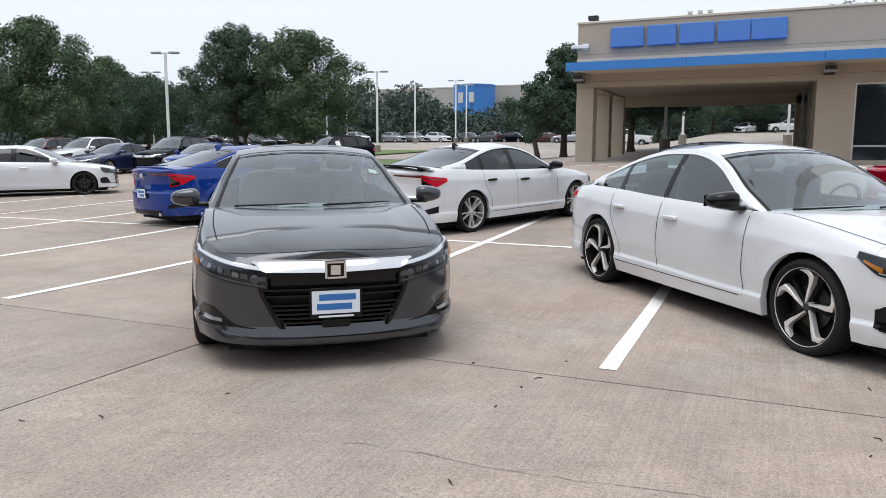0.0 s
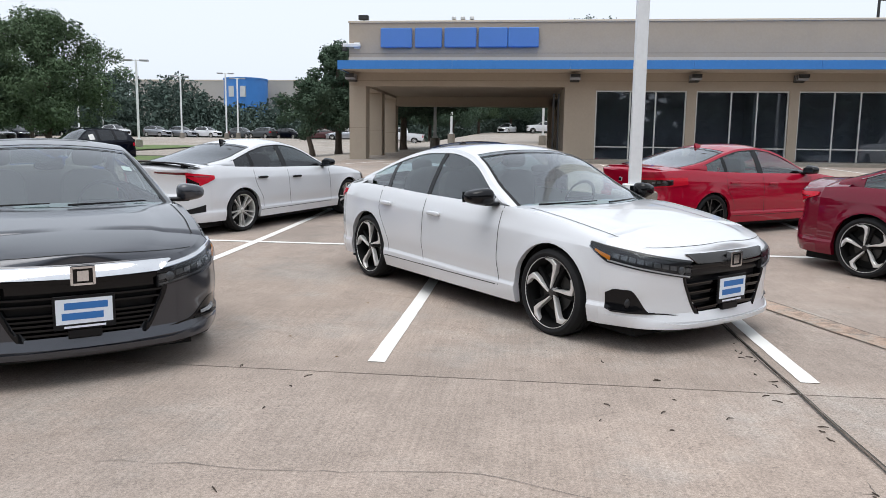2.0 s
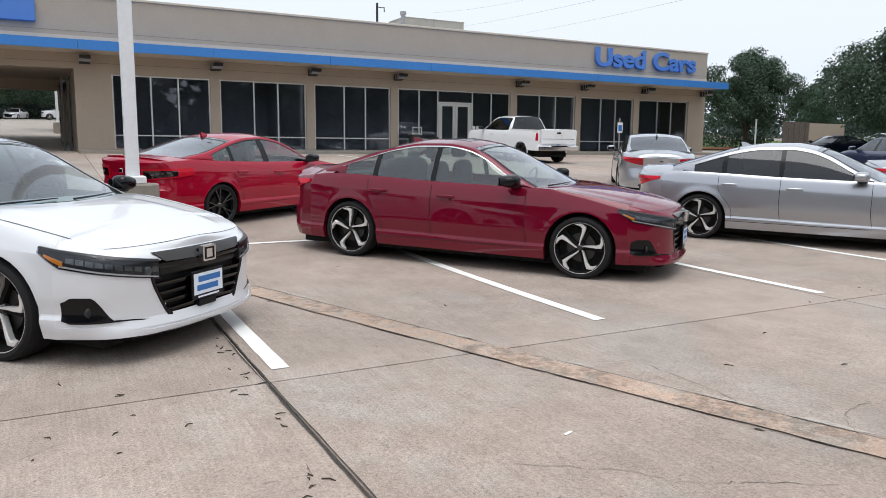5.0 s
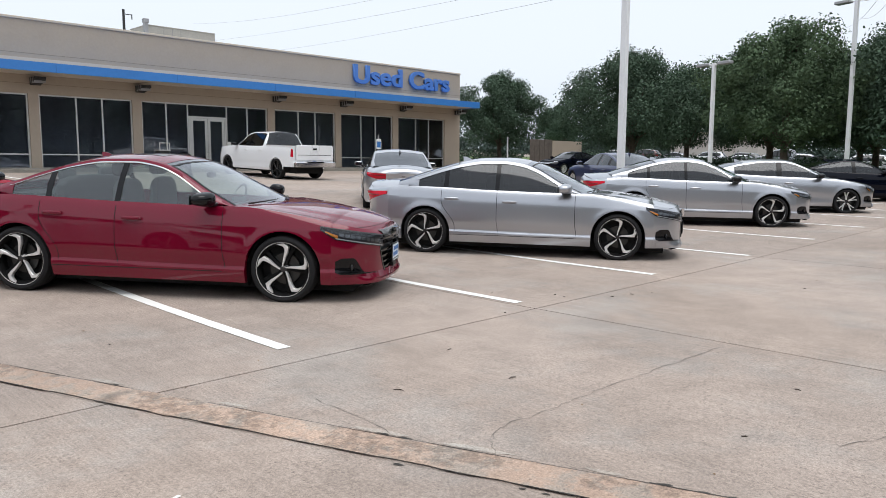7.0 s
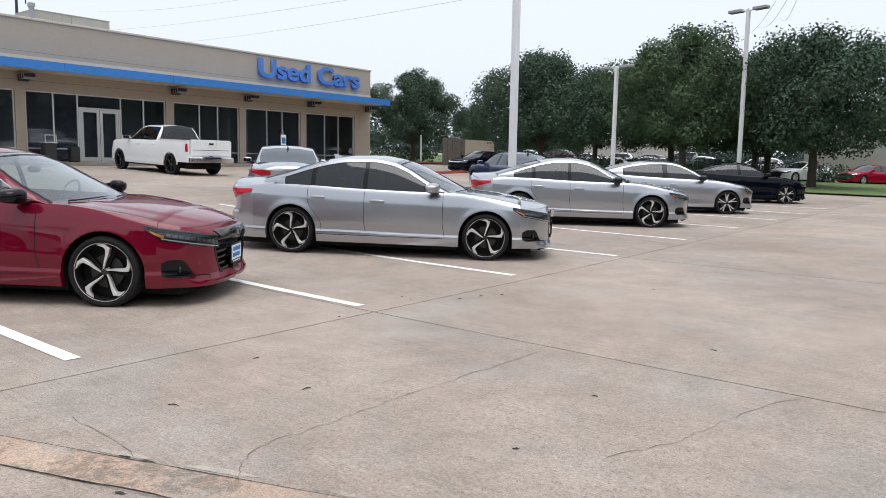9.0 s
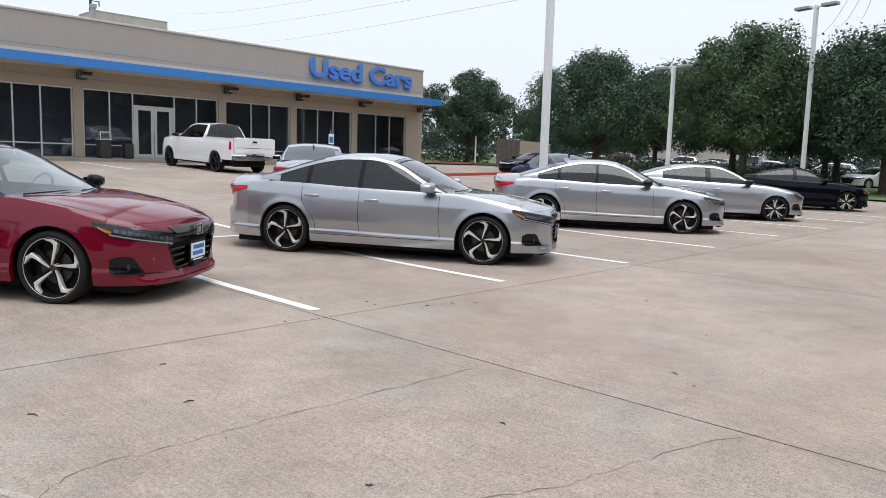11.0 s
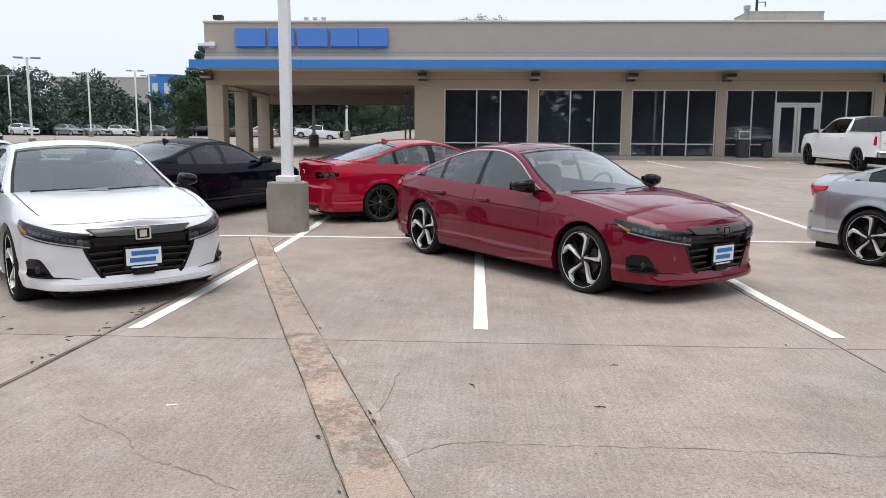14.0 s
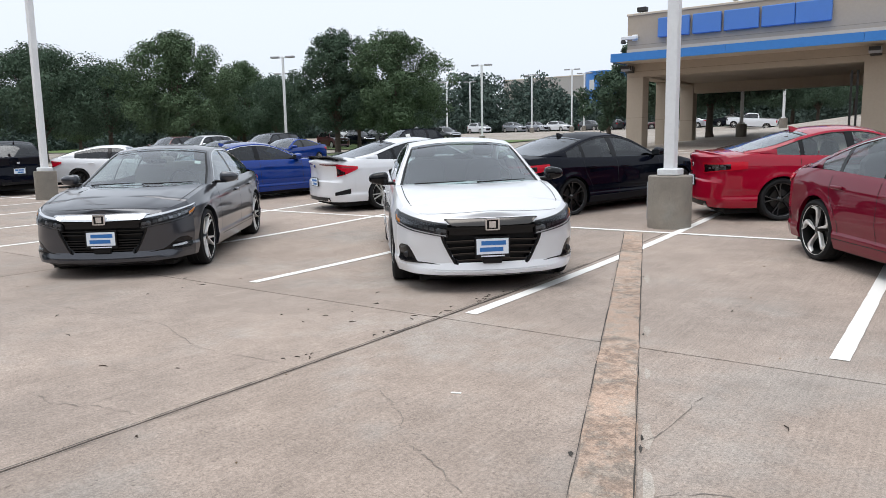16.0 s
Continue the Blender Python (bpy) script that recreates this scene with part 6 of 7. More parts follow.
        for ya, yb_, zz_, hh in ((-0.105, 0.125, 0.088, 0.040), (-0.12, 0.10, 0.028, 0.040)):
            part("writing_bar", Bag().box(px + 0.0045, px + 0.0058, ya, yb_, z0 + zz_, z0 + zz_ + hh), PLATE_INK, pl, "", False)
        part("writing_bar", Bag().box(px + 0.003, px + 0.0045, -0.11, 0.11, z0 - 0.020, z0 - 0.008), PLATE, pl, "", False)
        part("plate_bracket", Bag().box(px - 0.05, px - 0.004, -0.09, 0.09, z0 - 0.085, z0 - 0.03, 0.006), BLACK_TRIM, car)
    # rear face: s runs from the middle of the tail
    rwall = lambda s, z, off, sg: wall(ST - abs(s), z, off, sg if s >= 0 else -sg)
    s0, s1, a0, a1, c0, c1 = (0.36, 1.18, 0.715, 0.885, 0.80, 0.905) if smoked else S["tl"]
    civ = kind == "sedan" and S["wb"] < 2.75 and not smoked
    bend = 1.0 if smoked or kind in ("suv", "pickup_truck") else 1.5
    tlo, thi = (lambda t: a0 + (c0 - a0) * t ** bend), (lambda t: a1 + (c1 - a1) * t)
    for sg in (1, -1):
        tl = part("tail_lamp", patch(rwall, s0, s1, tlo, thi, 22, 10, -0.02, 0.014, sg), TAIL, car, "smoked red tail lamp" if smoked else "red tail lamp")
        if lod < 2 and smoked:
            part("lamp_core", patch(rwall, s0 + 0.03, s0 + (s1 - s0) * 0.70, lin(a0 + 0.022, a0 + (c0 - a0) * 0.7 + 0.022), lin(a1 - 0.030, a1 - 0.014), 18, 8, 0.010, 0.018, sg), TAIL_DARK, tl, "dark inner lens")
            for k in range(4):
                sa = s0 + 0.16 + 0.085 * k
                part("lamp_unit", patch(rwall, sa, sa + 0.05, lambda t: a0 + 0.075 + 0.012 * k, lambda t: a0 + 0.105 + 0.012 * k, 3, 2, 0.012, 0.020, sg), LAMP_INNER, tl)
        elif lod < 2:
            part("lamp_core", patch(rwall, s0 + 0.01, s0 + (s1 - s0) * 0.42, lambda t: a0 + 0.014 + 0.03 * t, lambda t: a0 + (0.17 - 0.09 * t if civ else 0.055 - 0.012 * t), 10, 6, 0.010, 0.016, sg), TAIL_DARK if civ else TAIL_DEEP, tl, "dark inner lens")
            part("lamp_ridge", patch(rwall, s0 + 0.01, s0 + (s1 - s0) * 0.80, lambda t: a1 - 0.052 + 0.4 * (c1 - a1) * t, lambda t: a1 - 0.040 + 0.4 * (c1 - a1) * t, 14, 1, 0.010, 0.019, sg), TAIL_DEEP, tl)
            if civ:
                part("lamp_arm", patch(rwall, 0.18, s0 + 0.04, lambda t: a1 - 0.018 - 0.020 * t, lambda t: a1 + 0.004, 10, 2, -0.02, 0.008, sg), TAIL_DEEP, tl, "dark red lens arm across the boot")
    if lod < 2:
        rp = lambda y_, z, off=0.0: rwall(y_, z, off, 1)
        part("rear_diffuser", patch(rwall, -0.50, 0.50, lambda t: S["rearz"] + 0.012, lambda t: S["rearz"] + 0.085, 18, 3, -0.02, 0.010), BLACK_TRIM, car)
        if kind == "sedan" and S["wb"] < 2.75 and not smoked:
            for sg in (1, -1):
                part("bumper_vent", patch(rwall, 0.66, 0.98, lambda t: S["rearz"] + 0.13 + 0.03 * t, lambda t: S["rearz"] + 0.19 + 0.07 * t, 10, 4, -0.02, 0.008, sg), BLACK_TRIM, car, "black bumper vent")
        px, _, _ = rp(0, a0 - 0.12)
        if rearplate:
            z0 = a0 - 0.19
            pl = part("number_plate", Bag().box(px - 0.03, px - 0.012, -0.16, 0.16, z0 - 0.01, z0 + 0.162, 0.004), BLACK_TRIM, car, "dealer plate in a black frame")
            part("plate_face", Bag().box(px - 0.033, px - 0.03, -0.15, 0.15, z0, z0 + 0.152), PLATE, pl, "", False)
            for y0_, y1_, z1_, h_ in ((-0.115, 0.03, 0.085, 0.04), (0.04, 0.115, 0.08, 0.05), (-0.10, 0.06, 0.02, 0.04)):
                part("writing_bar", Bag().box(px - 0.0345, px - 0.033, y0_, y1_, z0 + z1_, z0 + z1_ + h_), PLATE_INK, pl, "", False)
        part("emblem", Bag().box(px - 0.012, px + 0.005, -0.042, 0.042, a1 - 0.075, a1 - 0.012, 0.008), CHROME, car, "plain chrome badge", False)
        for sg in (1, -1):
            part("exhaust_tip", Bag().tube([(S["xr"] + 0.30, sg * 0.45, S["rearz"] + 0.03), (S["xr"] + 0.055, sg * 0.45, S["rearz"] + 0.03)], [0.034, 0.036], 12), CHROME, car)
        if kind != "pickup_truck":
            # aerial fin on the roof
            gi = min(range(len(gx)), key=lambda i: abs(gx[i] - (S["rhead"] + 0.06)))
            zt = gh[gi][6]
            fx = gx[gi]
            part("aerial_fin", Bag().add([(fx + 0.10, 0.0, zt - 0.006), (fx - 0.07, 0.028, zt - 0.02), (fx - 0.07, -0.028, zt - 0.02), (fx - 0.09, 0.006, zt + 0.055), (fx - 0.09, -0.006, zt + 0.055), (fx - 0.03, 0.004, zt + 0.05), (fx - 0.03, -0.004, zt + 0.05)], [(0, 1, 3, 5), (0, 6, 4, 2), (0, 5, 6), (5, 3, 4, 6), (1, 2, 4, 3)]), paint if paint != P_WHITE else BLACK_TRIM, car)
    if spoiler:
        zt = deckz(S["xr"] + 0.12)
        def boot_z(v, y_):
            best = min(rear_i, key=lambda i: abs(cols[i][-1][0] - v))
            ex, ey, ez = cols[best][-1]
            return ez + (deckz(ex) - ez) * (1 - min(1.0, abs(y_) / max(0.05, ey)) ** 2.4)
        if spoiler == "lip":
            rows = []
            for t in frange(-1, 1, 18):
                x0_ = S["xr"] + 0.10 + 0.17 * abs(t) ** 3
                y_, k_ = 0.68 * t, 1 - abs(t) ** 6
                rows.append([(x0_ + 0.16, y_, boot_z(x0_ + 0.16, y_) - 0.002), (x0_ + 0.06, y_, boot_z(x0_ + 0.06, y_) + 0.010 * k_), (x0_, y_, boot_z(x0_, y_) + 0.026 * k_), (x0_ - 0.008, y_, boot_z(x0_, y_) + 0.022 * k_), (x0_ + 0.005, y_, boot_z(x0_, y_) - 0.03)])
            part("boot_spoiler", Bag().grid(rows), paint, car)
        else:
            sp_ = part("boot_spoiler", Bag().grid([[(S["xr"] + 0.24 + 0.14 * abs(t) ** 3, 0.74 * t, zt + 0.030 - 0.05 * abs(t) ** 6), (S["xr"] + 0.14 + 0.14 * abs(t) ** 3, 0.74 * t, zt + 0.048 - 0.05 * abs(t) ** 6), (S["xr"] + 0.04 + 0.14 * abs(t) ** 3, 0.74 * t, zt + 0.052 - 0.05 * abs(t) ** 6), (S["xr"] + 0.045 + 0.14 * abs(t) ** 3, 0.74 * t, zt + 0.030 - 0.05 * abs(t) ** 6), (S["xr"] + 0.24 + 0.14 * abs(t) ** 3, 0.74 * t, zt + 0.012 - 0.05 * abs(t) ** 6)] for t in frange(-1, 1, 14)]), BLACK_TRIM, car, "raised black boot spoiler")
            for sg in (1, -1):
                part("spoiler_foot", Bag().box(S["xr"] + 0.14, S["xr"] + 0.24, sg * 0.62 - 0.02, sg * 0.62 + 0.02, zt - 0.03, zt + 0.025), BLACK_TRIM, car, "", False)
    # mirrors, handles, seams, wipers
    mm = mirror or paint
    mx = dA - 0.14
    zb = belt(mx)
    for sg in (1, -1):
        yb = sidey(mx)
        mb = Bag()
        blob(mb, (mx, sg * (yb + 0.080), zb + 0.068), (0.092, 0.112, 0.068), 3.0, 12, 18)
        mb.v = [(px_ - 0.02 * ((abs(py_) - yb - 0.08) / 0.11), py_, zb + 0.068 + (pz_ - zb - 0.068) * (1.0 - 0.22 * (abs(py_) - yb - 0.08) / 0.11)) for px_, py_, pz_ in mb.v]
        mo = part("mirror", mb, mm, car, "door mirror")
        part("mirror_stalk", Bag().box(mx - 0.05, mx + 0.075, min(sg * (yb - 0.09), sg * (yb + 0.06)), max(sg * (yb - 0.09), sg * (yb + 0.06)), zb - 0.004, zb + 0.028, 0.008), BLACK_TRIM, mo)
        part("mirror_glass", Bag().box(mx - 0.100, mx - 0.094, sg * (yb + 0.085) - 0.09, sg * (yb + 0.085) + 0.09, zb + 0.02, zb + 0.105), FARGLASS, mo, "", False)
        if lod < 2:
            for hx in (dB + 0.19, dC + 0.16):
                hz = belt(hx) - 0.155
                yh = wall(s_of_x(hx), hz)[1] * 1.0
                hb = Bag()
                blob(hb, (hx, sg * (yh + 0.022), hz), (0.110, 0.016, 0.020), 3.0, 8, 12)
                hb.box(hx - 0.095, hx - 0.07, min(sg * (yh - 0.005), sg * (yh + 0.02)), max(sg * (yh - 0.005), sg * (yh + 0.02)), hz - 0.012, hz + 0.012)
                hb.box(hx + 0.07, hx + 0.095, min(sg * (yh - 0.005), sg * (yh + 0.02)), max(sg * (yh - 0.005), sg * (yh + 0.02)), hz - 0.012, hz + 0.012)
                part("door_handle", hb, handle or paint, car)
        if lod == 0:
            for dx in (dA, dB, dC):
                sm = Bag()
                rows = []
                for k in range(13):
                    z = zbot(dx, 3) + 0.004 if dx == dC else S["sill"] + 0.11
                    z = max(z, S["sill"] + 0.11)
                    z = S["sill"] + 0.11 + (belt(dx) - S["sill"] - 0.11) * k / 12
                    bend = max(0.0, axles[1] + A + 0.075 - dx) * step(0.80, 0.42, z) if dx == dC else 0.03 * step(0.55, 0.30, z)
                    sA = s_of_x(dx + bend)
                    rows.append([wall(sA - 0.0035, z, 0.0018, sg), wall(sA + 0.0035, z, 0.0018, sg)])
                sm.grid(rows)
                part("door_seam", sm, WELL, car)
            sm = Bag()
            sm.grid([[wall(s_of_x(v), S["sill"] + 0.107, 0.0018, sg), wall(s_of_x(v), S["sill"] + 0.114, 0.0018, sg)] for v in frange(dA, max(dC, axles[1] + A + 0.005), 16)])
            part("sill_seam", sm, WELL, car)
            # bonnet shut line
            sm = Bag()
            rows = []
            for i in front_i:
                ex, ey, ez = cols[i][-1]
                if ex < S["cowl"] - 0.10 or ex > S["xf"] - 0.44:
                    continue
                h = hoodz(ex)
                rows.append([(ex, sg * s_ * ey, ez + (h - ez) * (1 - s_ ** 2.4) + 0.0022) for s_ in (0.915, 0.925)])
            sm.grid(rows)
            part("bonnet_seam", sm, WELL, car)
    if lod == 0:
        def lid_z(v, y_):
            k = max(i for i in front_i if cols[i][-1][0] >= v or i == front_i[0])
            k = min(k, front_i[-2])
            (xa, ya, za), (xb, yb_, zb_) = cols[k][-1], cols[k + 1][-1]
            t = max(0.0, min(1.0, (xa - v) / max(1e-6, xa - xb)))
            ey, ez = ya + (yb_ - ya) * t, za + (zb_ - za) * t
            return ez + (hoodz(v) - ez) * (1 - min(1.0, abs(y_) / max(0.05, ey)) ** 2.4)
        rows = []
        for k in range(-14, 15):
            y_ = 0.66 * k / 14
            v = S["xf"] - 0.078 - 0.165 * abs(y_ / 0.66) ** 2.2
            rows.append([(v - 0.002, y_, lid_z(v - 0.002, y_) + 0.002), (v + 0.002, y_, lid_z(v + 0.002, y_) + 0.002)])
        part("bonnet_seam", Bag().grid(rows), WELL, car)
        for sg, x0_ in ((1, 0.05), (-1, -0.62)):
            pts = []
            for k in range(5):
                y_ = x0_ + 0.56 * k / 4
                gi = 1
                p = top_pt(gh[gi], y_ / gh[gi][5])
                pts.append((p[0] + 0.030 + 0.04 * (1 - k / 4), y_, p[2] - 0.004 - 0.012 * (1 - k / 4)))
            part("wiper", Bag().tube(pts, [0.009, 0.008, 0.007, 0.006, 0.004], 6), BLACK_TRIM, car)
        part("cowl_panel", Bag().grid([[(top_pt(gh[0], s_)[0] + dx, s_ * gh[0][5] * 0.98, roofz(S["cowl"]) + dz - 0.02 * s_ * s_) for dx, dz in ((0.06, -0.012), (0.0, 0.0), (-0.02, 0.006))] for s_ in frange(-0.97, 0.97, 14)]), BLACK_TRIM, car)
    # cabin
    if lod < 2:
        cl = INTERIOR_PALE if pale else INTERIOR
        zf = belt(0) - 0.42
        dz = belt(0) - 0.945
        part("dashboard", Bag().box(dA - 0.33, S["cowl"] - 0.05, -0.70, 0.70, zf + 0.1, belt(0) - 0.05, 0.04), INTERIOR, car)
        part("cabin_floor", Bag().box(S["deckx"] + 0.2, dA, -0.66, 0.66, zf - 0.05, zf), INTERIOR, car, "", False)
        part("parcel_shelf", Bag().box(S["deckx"] + 0.02, dC - 0.02, -0.64, 0.64, belt(dC) - 0.03, belt(dC) + 0.01), INTERIOR, car, "", False)
        for sy in (0.37, -0.37):
            b_ = Bag()
            b_.box(dB - 0.12, dB + 0.40, sy - 0.25, sy + 0.25, zf, zf + 0.17, 0.05)
            for lo_, hi_, x0_, w_ in ((zf + 0.12, zf + 0.64, dB - 0.16, 0.24), (zf + 0.66, zf + 0.82, dB - 0.22, 0.13)):
                blob(b_, (x0_, sy, (lo_ + hi_) / 2), (0.075, w_, (hi_ - lo_) / 2), 3.5, 8, 12)
            part("front_seat", b_, cl, car)
        b_ = Bag().box(dC + 0.05, dC + 0.5, -0.62, 0.62, zf, zf + 0.16, 0.05)
        blob(b_, (dC + 0.02, 0, zf + 0.36), (0.09, 0.62, 0.30), 4, 8, 16)
        for sy in (0.36, -0.36):
            blob(b_, (dC - 0.04, sy, zf + 0.66), (0.05, 0.12, 0.075), 3)
        part("rear_seat", b_, cl, car)
        st = Bag()
        rows = []
        for i in range(20):
            a = 2 * math.pi * i / 20
            rows.append([(dA - 0.37 + 0.06 * math.sin(a) + 0.016 * math.cos(2 * math.pi * j / 6) * 0.4, 0.37 + (0.18 + 0.016 * math.cos(2 * math.pi * j / 6)) * math.cos(a), belt(0) - 0.02 + (0.18 + 0.016 * math.cos(2 * math.pi * j / 6)) * math.sin(a) * 0.92 + 0.016 * math.sin(2 * math.pi * j / 6) * 0.3) for j in range(6)])
        st.grid(rows + [rows[0]], True)
        st.box(dA - 0.38, dA - 0.35, 0.20, 0.54, belt(0) - 0.05, belt(0) + 0.0)
        part("steering_wheel", st, INTERIOR, car)
        gi = min(range(len(gx)), key=lambda i: abs(gx[i] - (S["header"] + 0.16)))
        mb = Bag()
        blob(mb, (gx[gi] - 0.06, 0, gh[gi][6] - 0.10), (0.015, 0.11, 0.035), 3)
        part("rear_view_mirror", mb, BLACK_TRIM, car)
    return car


# the display row
DISPLAY = "cars parked askew in the display row"
make_car("sedan", SEDAN, P_GREY, -5.73, 1.10, -51.5, "dark grey four-door sedan with a chrome grille bar parked on concrete", 0, "twotone", CHROME, CHROME, None, CARGLASS, True, True, True, pods="chrome", group=DISPLAY, pale=True, sticker="screen")
make_car("sedan", SEDAN, P_WHITE, -1.80, 2.54, -49.0, "pearl white four-door sedan with black mirrors and twisted-spoke wheels", 0, "swirl", P_WHITE, DARK_CHROME, GLOSS_BLACK, CARGLASS, True, True, False, "lip", group=DISPLAY, sticker="screen")
make_car("sedan", SEDAN, P_WINE, 3.55, 3.28, -53.0, "wine red four-door sedan with black mirrors and chrome window trim", 0, "swirl", CHROME, DARK_CHROME, GLOSS_BLACK, CARGLASS, True, True, True, "lip", group=DISPLAY)
make_car("sedan", SEDAN, P_SILVER, 8.86, 2.68, -57.8, "silver four-door sedan with dark tinted windows", 0, "swirl", P_SILVER, GLOSS_BLACK, P_SILVER, TINTGLASS, True, True, False, "lip", group=DISPLAY)
make_car("sedan", SEDAN, P_SILVER, 15.38, 3.05, -54.0, "silver-grey four-door sedan with dark tinted windows", 0, "swirl", CHROME, DARK_CHROME, GLOSS_BLACK, TINTGLASS, False, True, False, "lip", group=DISPLAY)
make_car("hatchback", HATCH, P_SILVER, 20.7, 3.07, -54, "silver hatchback with a black grille and black alloy wheels", 1, "twotone", None, GLOSS_BLACK, GLOSS_BLACK, None, True, False, group=DISPLAY)
make_car("sedan", COUPEISH, P_BLACK, 27.3, 3.2, -54, "black compact sedan with dark multi-spoke wheels", 1, "twotone", None, GLOSS_BLACK, None, None, False, False, group=DISPLAY)
# the row behind, facing the building
BEHIND = "cars parked tail-on in the second row"
make_car("sedan", COUPEISH, P_WHITE, -6.34, 7.74, 67.5, "white compact sedan with a raised boot spoiler and pale multi-spoke wheels", 0, "silver", None, GLOSS_BLACK, GLOSS_BLACK, TINTGLASS, False, True, False, "wing", group=BEHIND, handle=BLACK_TRIM)
make_car("sedan", COUPEISH, P_BLACK, -2.43, 8.05, 68, "black compact sedan with black wheels", 0, "black", None, GLOSS_BLACK, None, TINTGLASS, False, True, False, "lip", group=BEHIND, smoked=True)
make_car("sedan", COUPEISH, P_RED, 1.75, 8.34, 32, "bright red compact sedan with black wheels and smoked tail lamps", 0, "black", None, GLOSS_BLACK, GLOSS_BLACK, CARGLASS, False, True, False, "lip", group=BEHIND, smoked=True)
make_car("sedan", COUPEISH, P_BLUE, -11.05, 7.3, 72, "blue compact sedan with red tail lamps", 0, "silver", CHROME, GLOSS_BLACK, P_BLUE, TINTGLASS, False, True, False, "lip", group=BEHIND)
make_car("hatchback", HATCH, P_WHITE, -20.9, 9.8, 45, "white hatchback with black alloy wheels", 1, "black", None, GLOSS_BLACK, None, TINTGLASS, False, False, False, group=BEHIND)
make_car("sedan", SEDAN, P_SILVER, 12.80, 10.19, 52, "silver sedan seen parked beyond the display row", 1, "silver", None, None, P_SILVER, TINTGLASS, False, True, False, group=BEHIND)
make_car("pickup_truck", PICKUP, P_BRIGHT, 17.0, 23.0, 91, "white four-door pickup truck parked before the shop windows", 1, "black", None, CHROME, GLOSS_BLACK, TINTGLASS, False, True, False, pods=None)
make_car("sedan", SEDAN, P_NAVY, 22.42, 9.52, 60, "blue sedan beyond the display row", 1, "silver", None, None, P_NAVY, TINTGLASS, False, True, False, group=BEHIND)
make_car("suv", SUV, P_BLACK, -22.03, 6.26, 165, "black sport utility car with a pale sticker on its window", 1, "silver", CHROME, CHROME, None, TINTGLASS, False, True, False, sticker="side")
# the row across the aisle
ROW = "cars parked nose-out across the aisle"
make_car("suv", SUV, P_MAROON, -36.72, 22.42, -82, "maroon sport utility car with tinted glass", 1, "silver", None, None, None, None, group=ROW)
make_car("suv", SUV, P_WHITE, -33.11, 22.00, -82, "white sport utility car with a dark grille", 1, "silver", None, GLOSS_BLACK, None, None, group=ROW)
make_car("sedan", COUPEISH, P_NAVY, -28.96, 20.00, -84, "dark blue compact sedan with silver wheels", 1, "silver", None, CHROME, None, None, group=ROW)
make_car("suv", SUV, P_BLACK, -26.7, 21.4, -82, "black boxy sport utility car with a chrome grille", 1, "silver", None, CHROME, None, None, group=ROW)
make_car("sedan", COUPEISH, P_BLUE, -23.6, 19.9, -82, "bright blue compact sedan with a chrome grille bar", 1, "silver", CHROME, CHROME, None, None, group=ROW)
make_car("suv", SUV, P_BLACK, -21.5, 26.3, -112, "black sport utility car with a white price sheet in its window", 1, "twotone", CHROME, CHROME, None, None, group=ROW, sticker="side")
# cars of the far lots
FAR = "cars in the far lots"
LOT_WEST = [("suv", SUV, P_WHITE, -57.2, 95.0, -20), ("suv", SUV, P_SILVER, -53.4, 99.5, -20), ("suv", SUV, P_SILVER, -50.2, 101.0, -20), ("suv", SUV, P_WHITE, -46.6, 101.5, -20),
            ("suv", SUV, P_GREYSUV, -38.4, 101.5, 160), ("sedan", COUPEISH, P_BLACK, -61.0, 91.0, -20), ("sedan", SEDAN, P_GREYSUV, -64.5, 87.5, -20), ("suv", SUV, P_GREYSUV, -43.0, 64.0, -20),
            ("suv", SUV, P_MAROON, -68.0, 84.0, -20), ("sedan", SEDAN, P_WHITE, -72.0, 81.0, -20), ("pickup_truck", PICKUP, P_WHITE, -42.0, 112.0, -100), ("sedan", SEDAN, P_MAROON, -27.5, 93.0, 190),
            ("suv", SUV, P_BLACK, -49.0, 56.5, -20), ("suv", SUV, P_MAROON, -47.5, 50.5, -20), ("suv", SUV, P_GREYSUV, -54.5, 67.0, -20), ("suv", SUV, P_BLACK, -56.5, 72.5, -20),
            ("suv", SUV, P_GREYSUV, -42.0, 103.5, -20), ("suv", SUV, P_BLACK, -35.0, 104.0, -20)]
LOT_NORTH = [("suv", SUV, P_WHITE, 7.2, 108.0, 185), ("pickup_truck", PICKUP, P_WHITE, 3.2, 110.5, 185), ("sedan", SEDAN, P_WHITE, -2.6, 112.0, 250), ("pickup_truck", PICKUP, P_WHITE, -16.5, 92.0, 190),
            ("sedan", SEDAN, P_SILVER, -23.0, 88.0, 185), ("suv", SUV, P_BLACK, -19.6, 96.0, 180)]
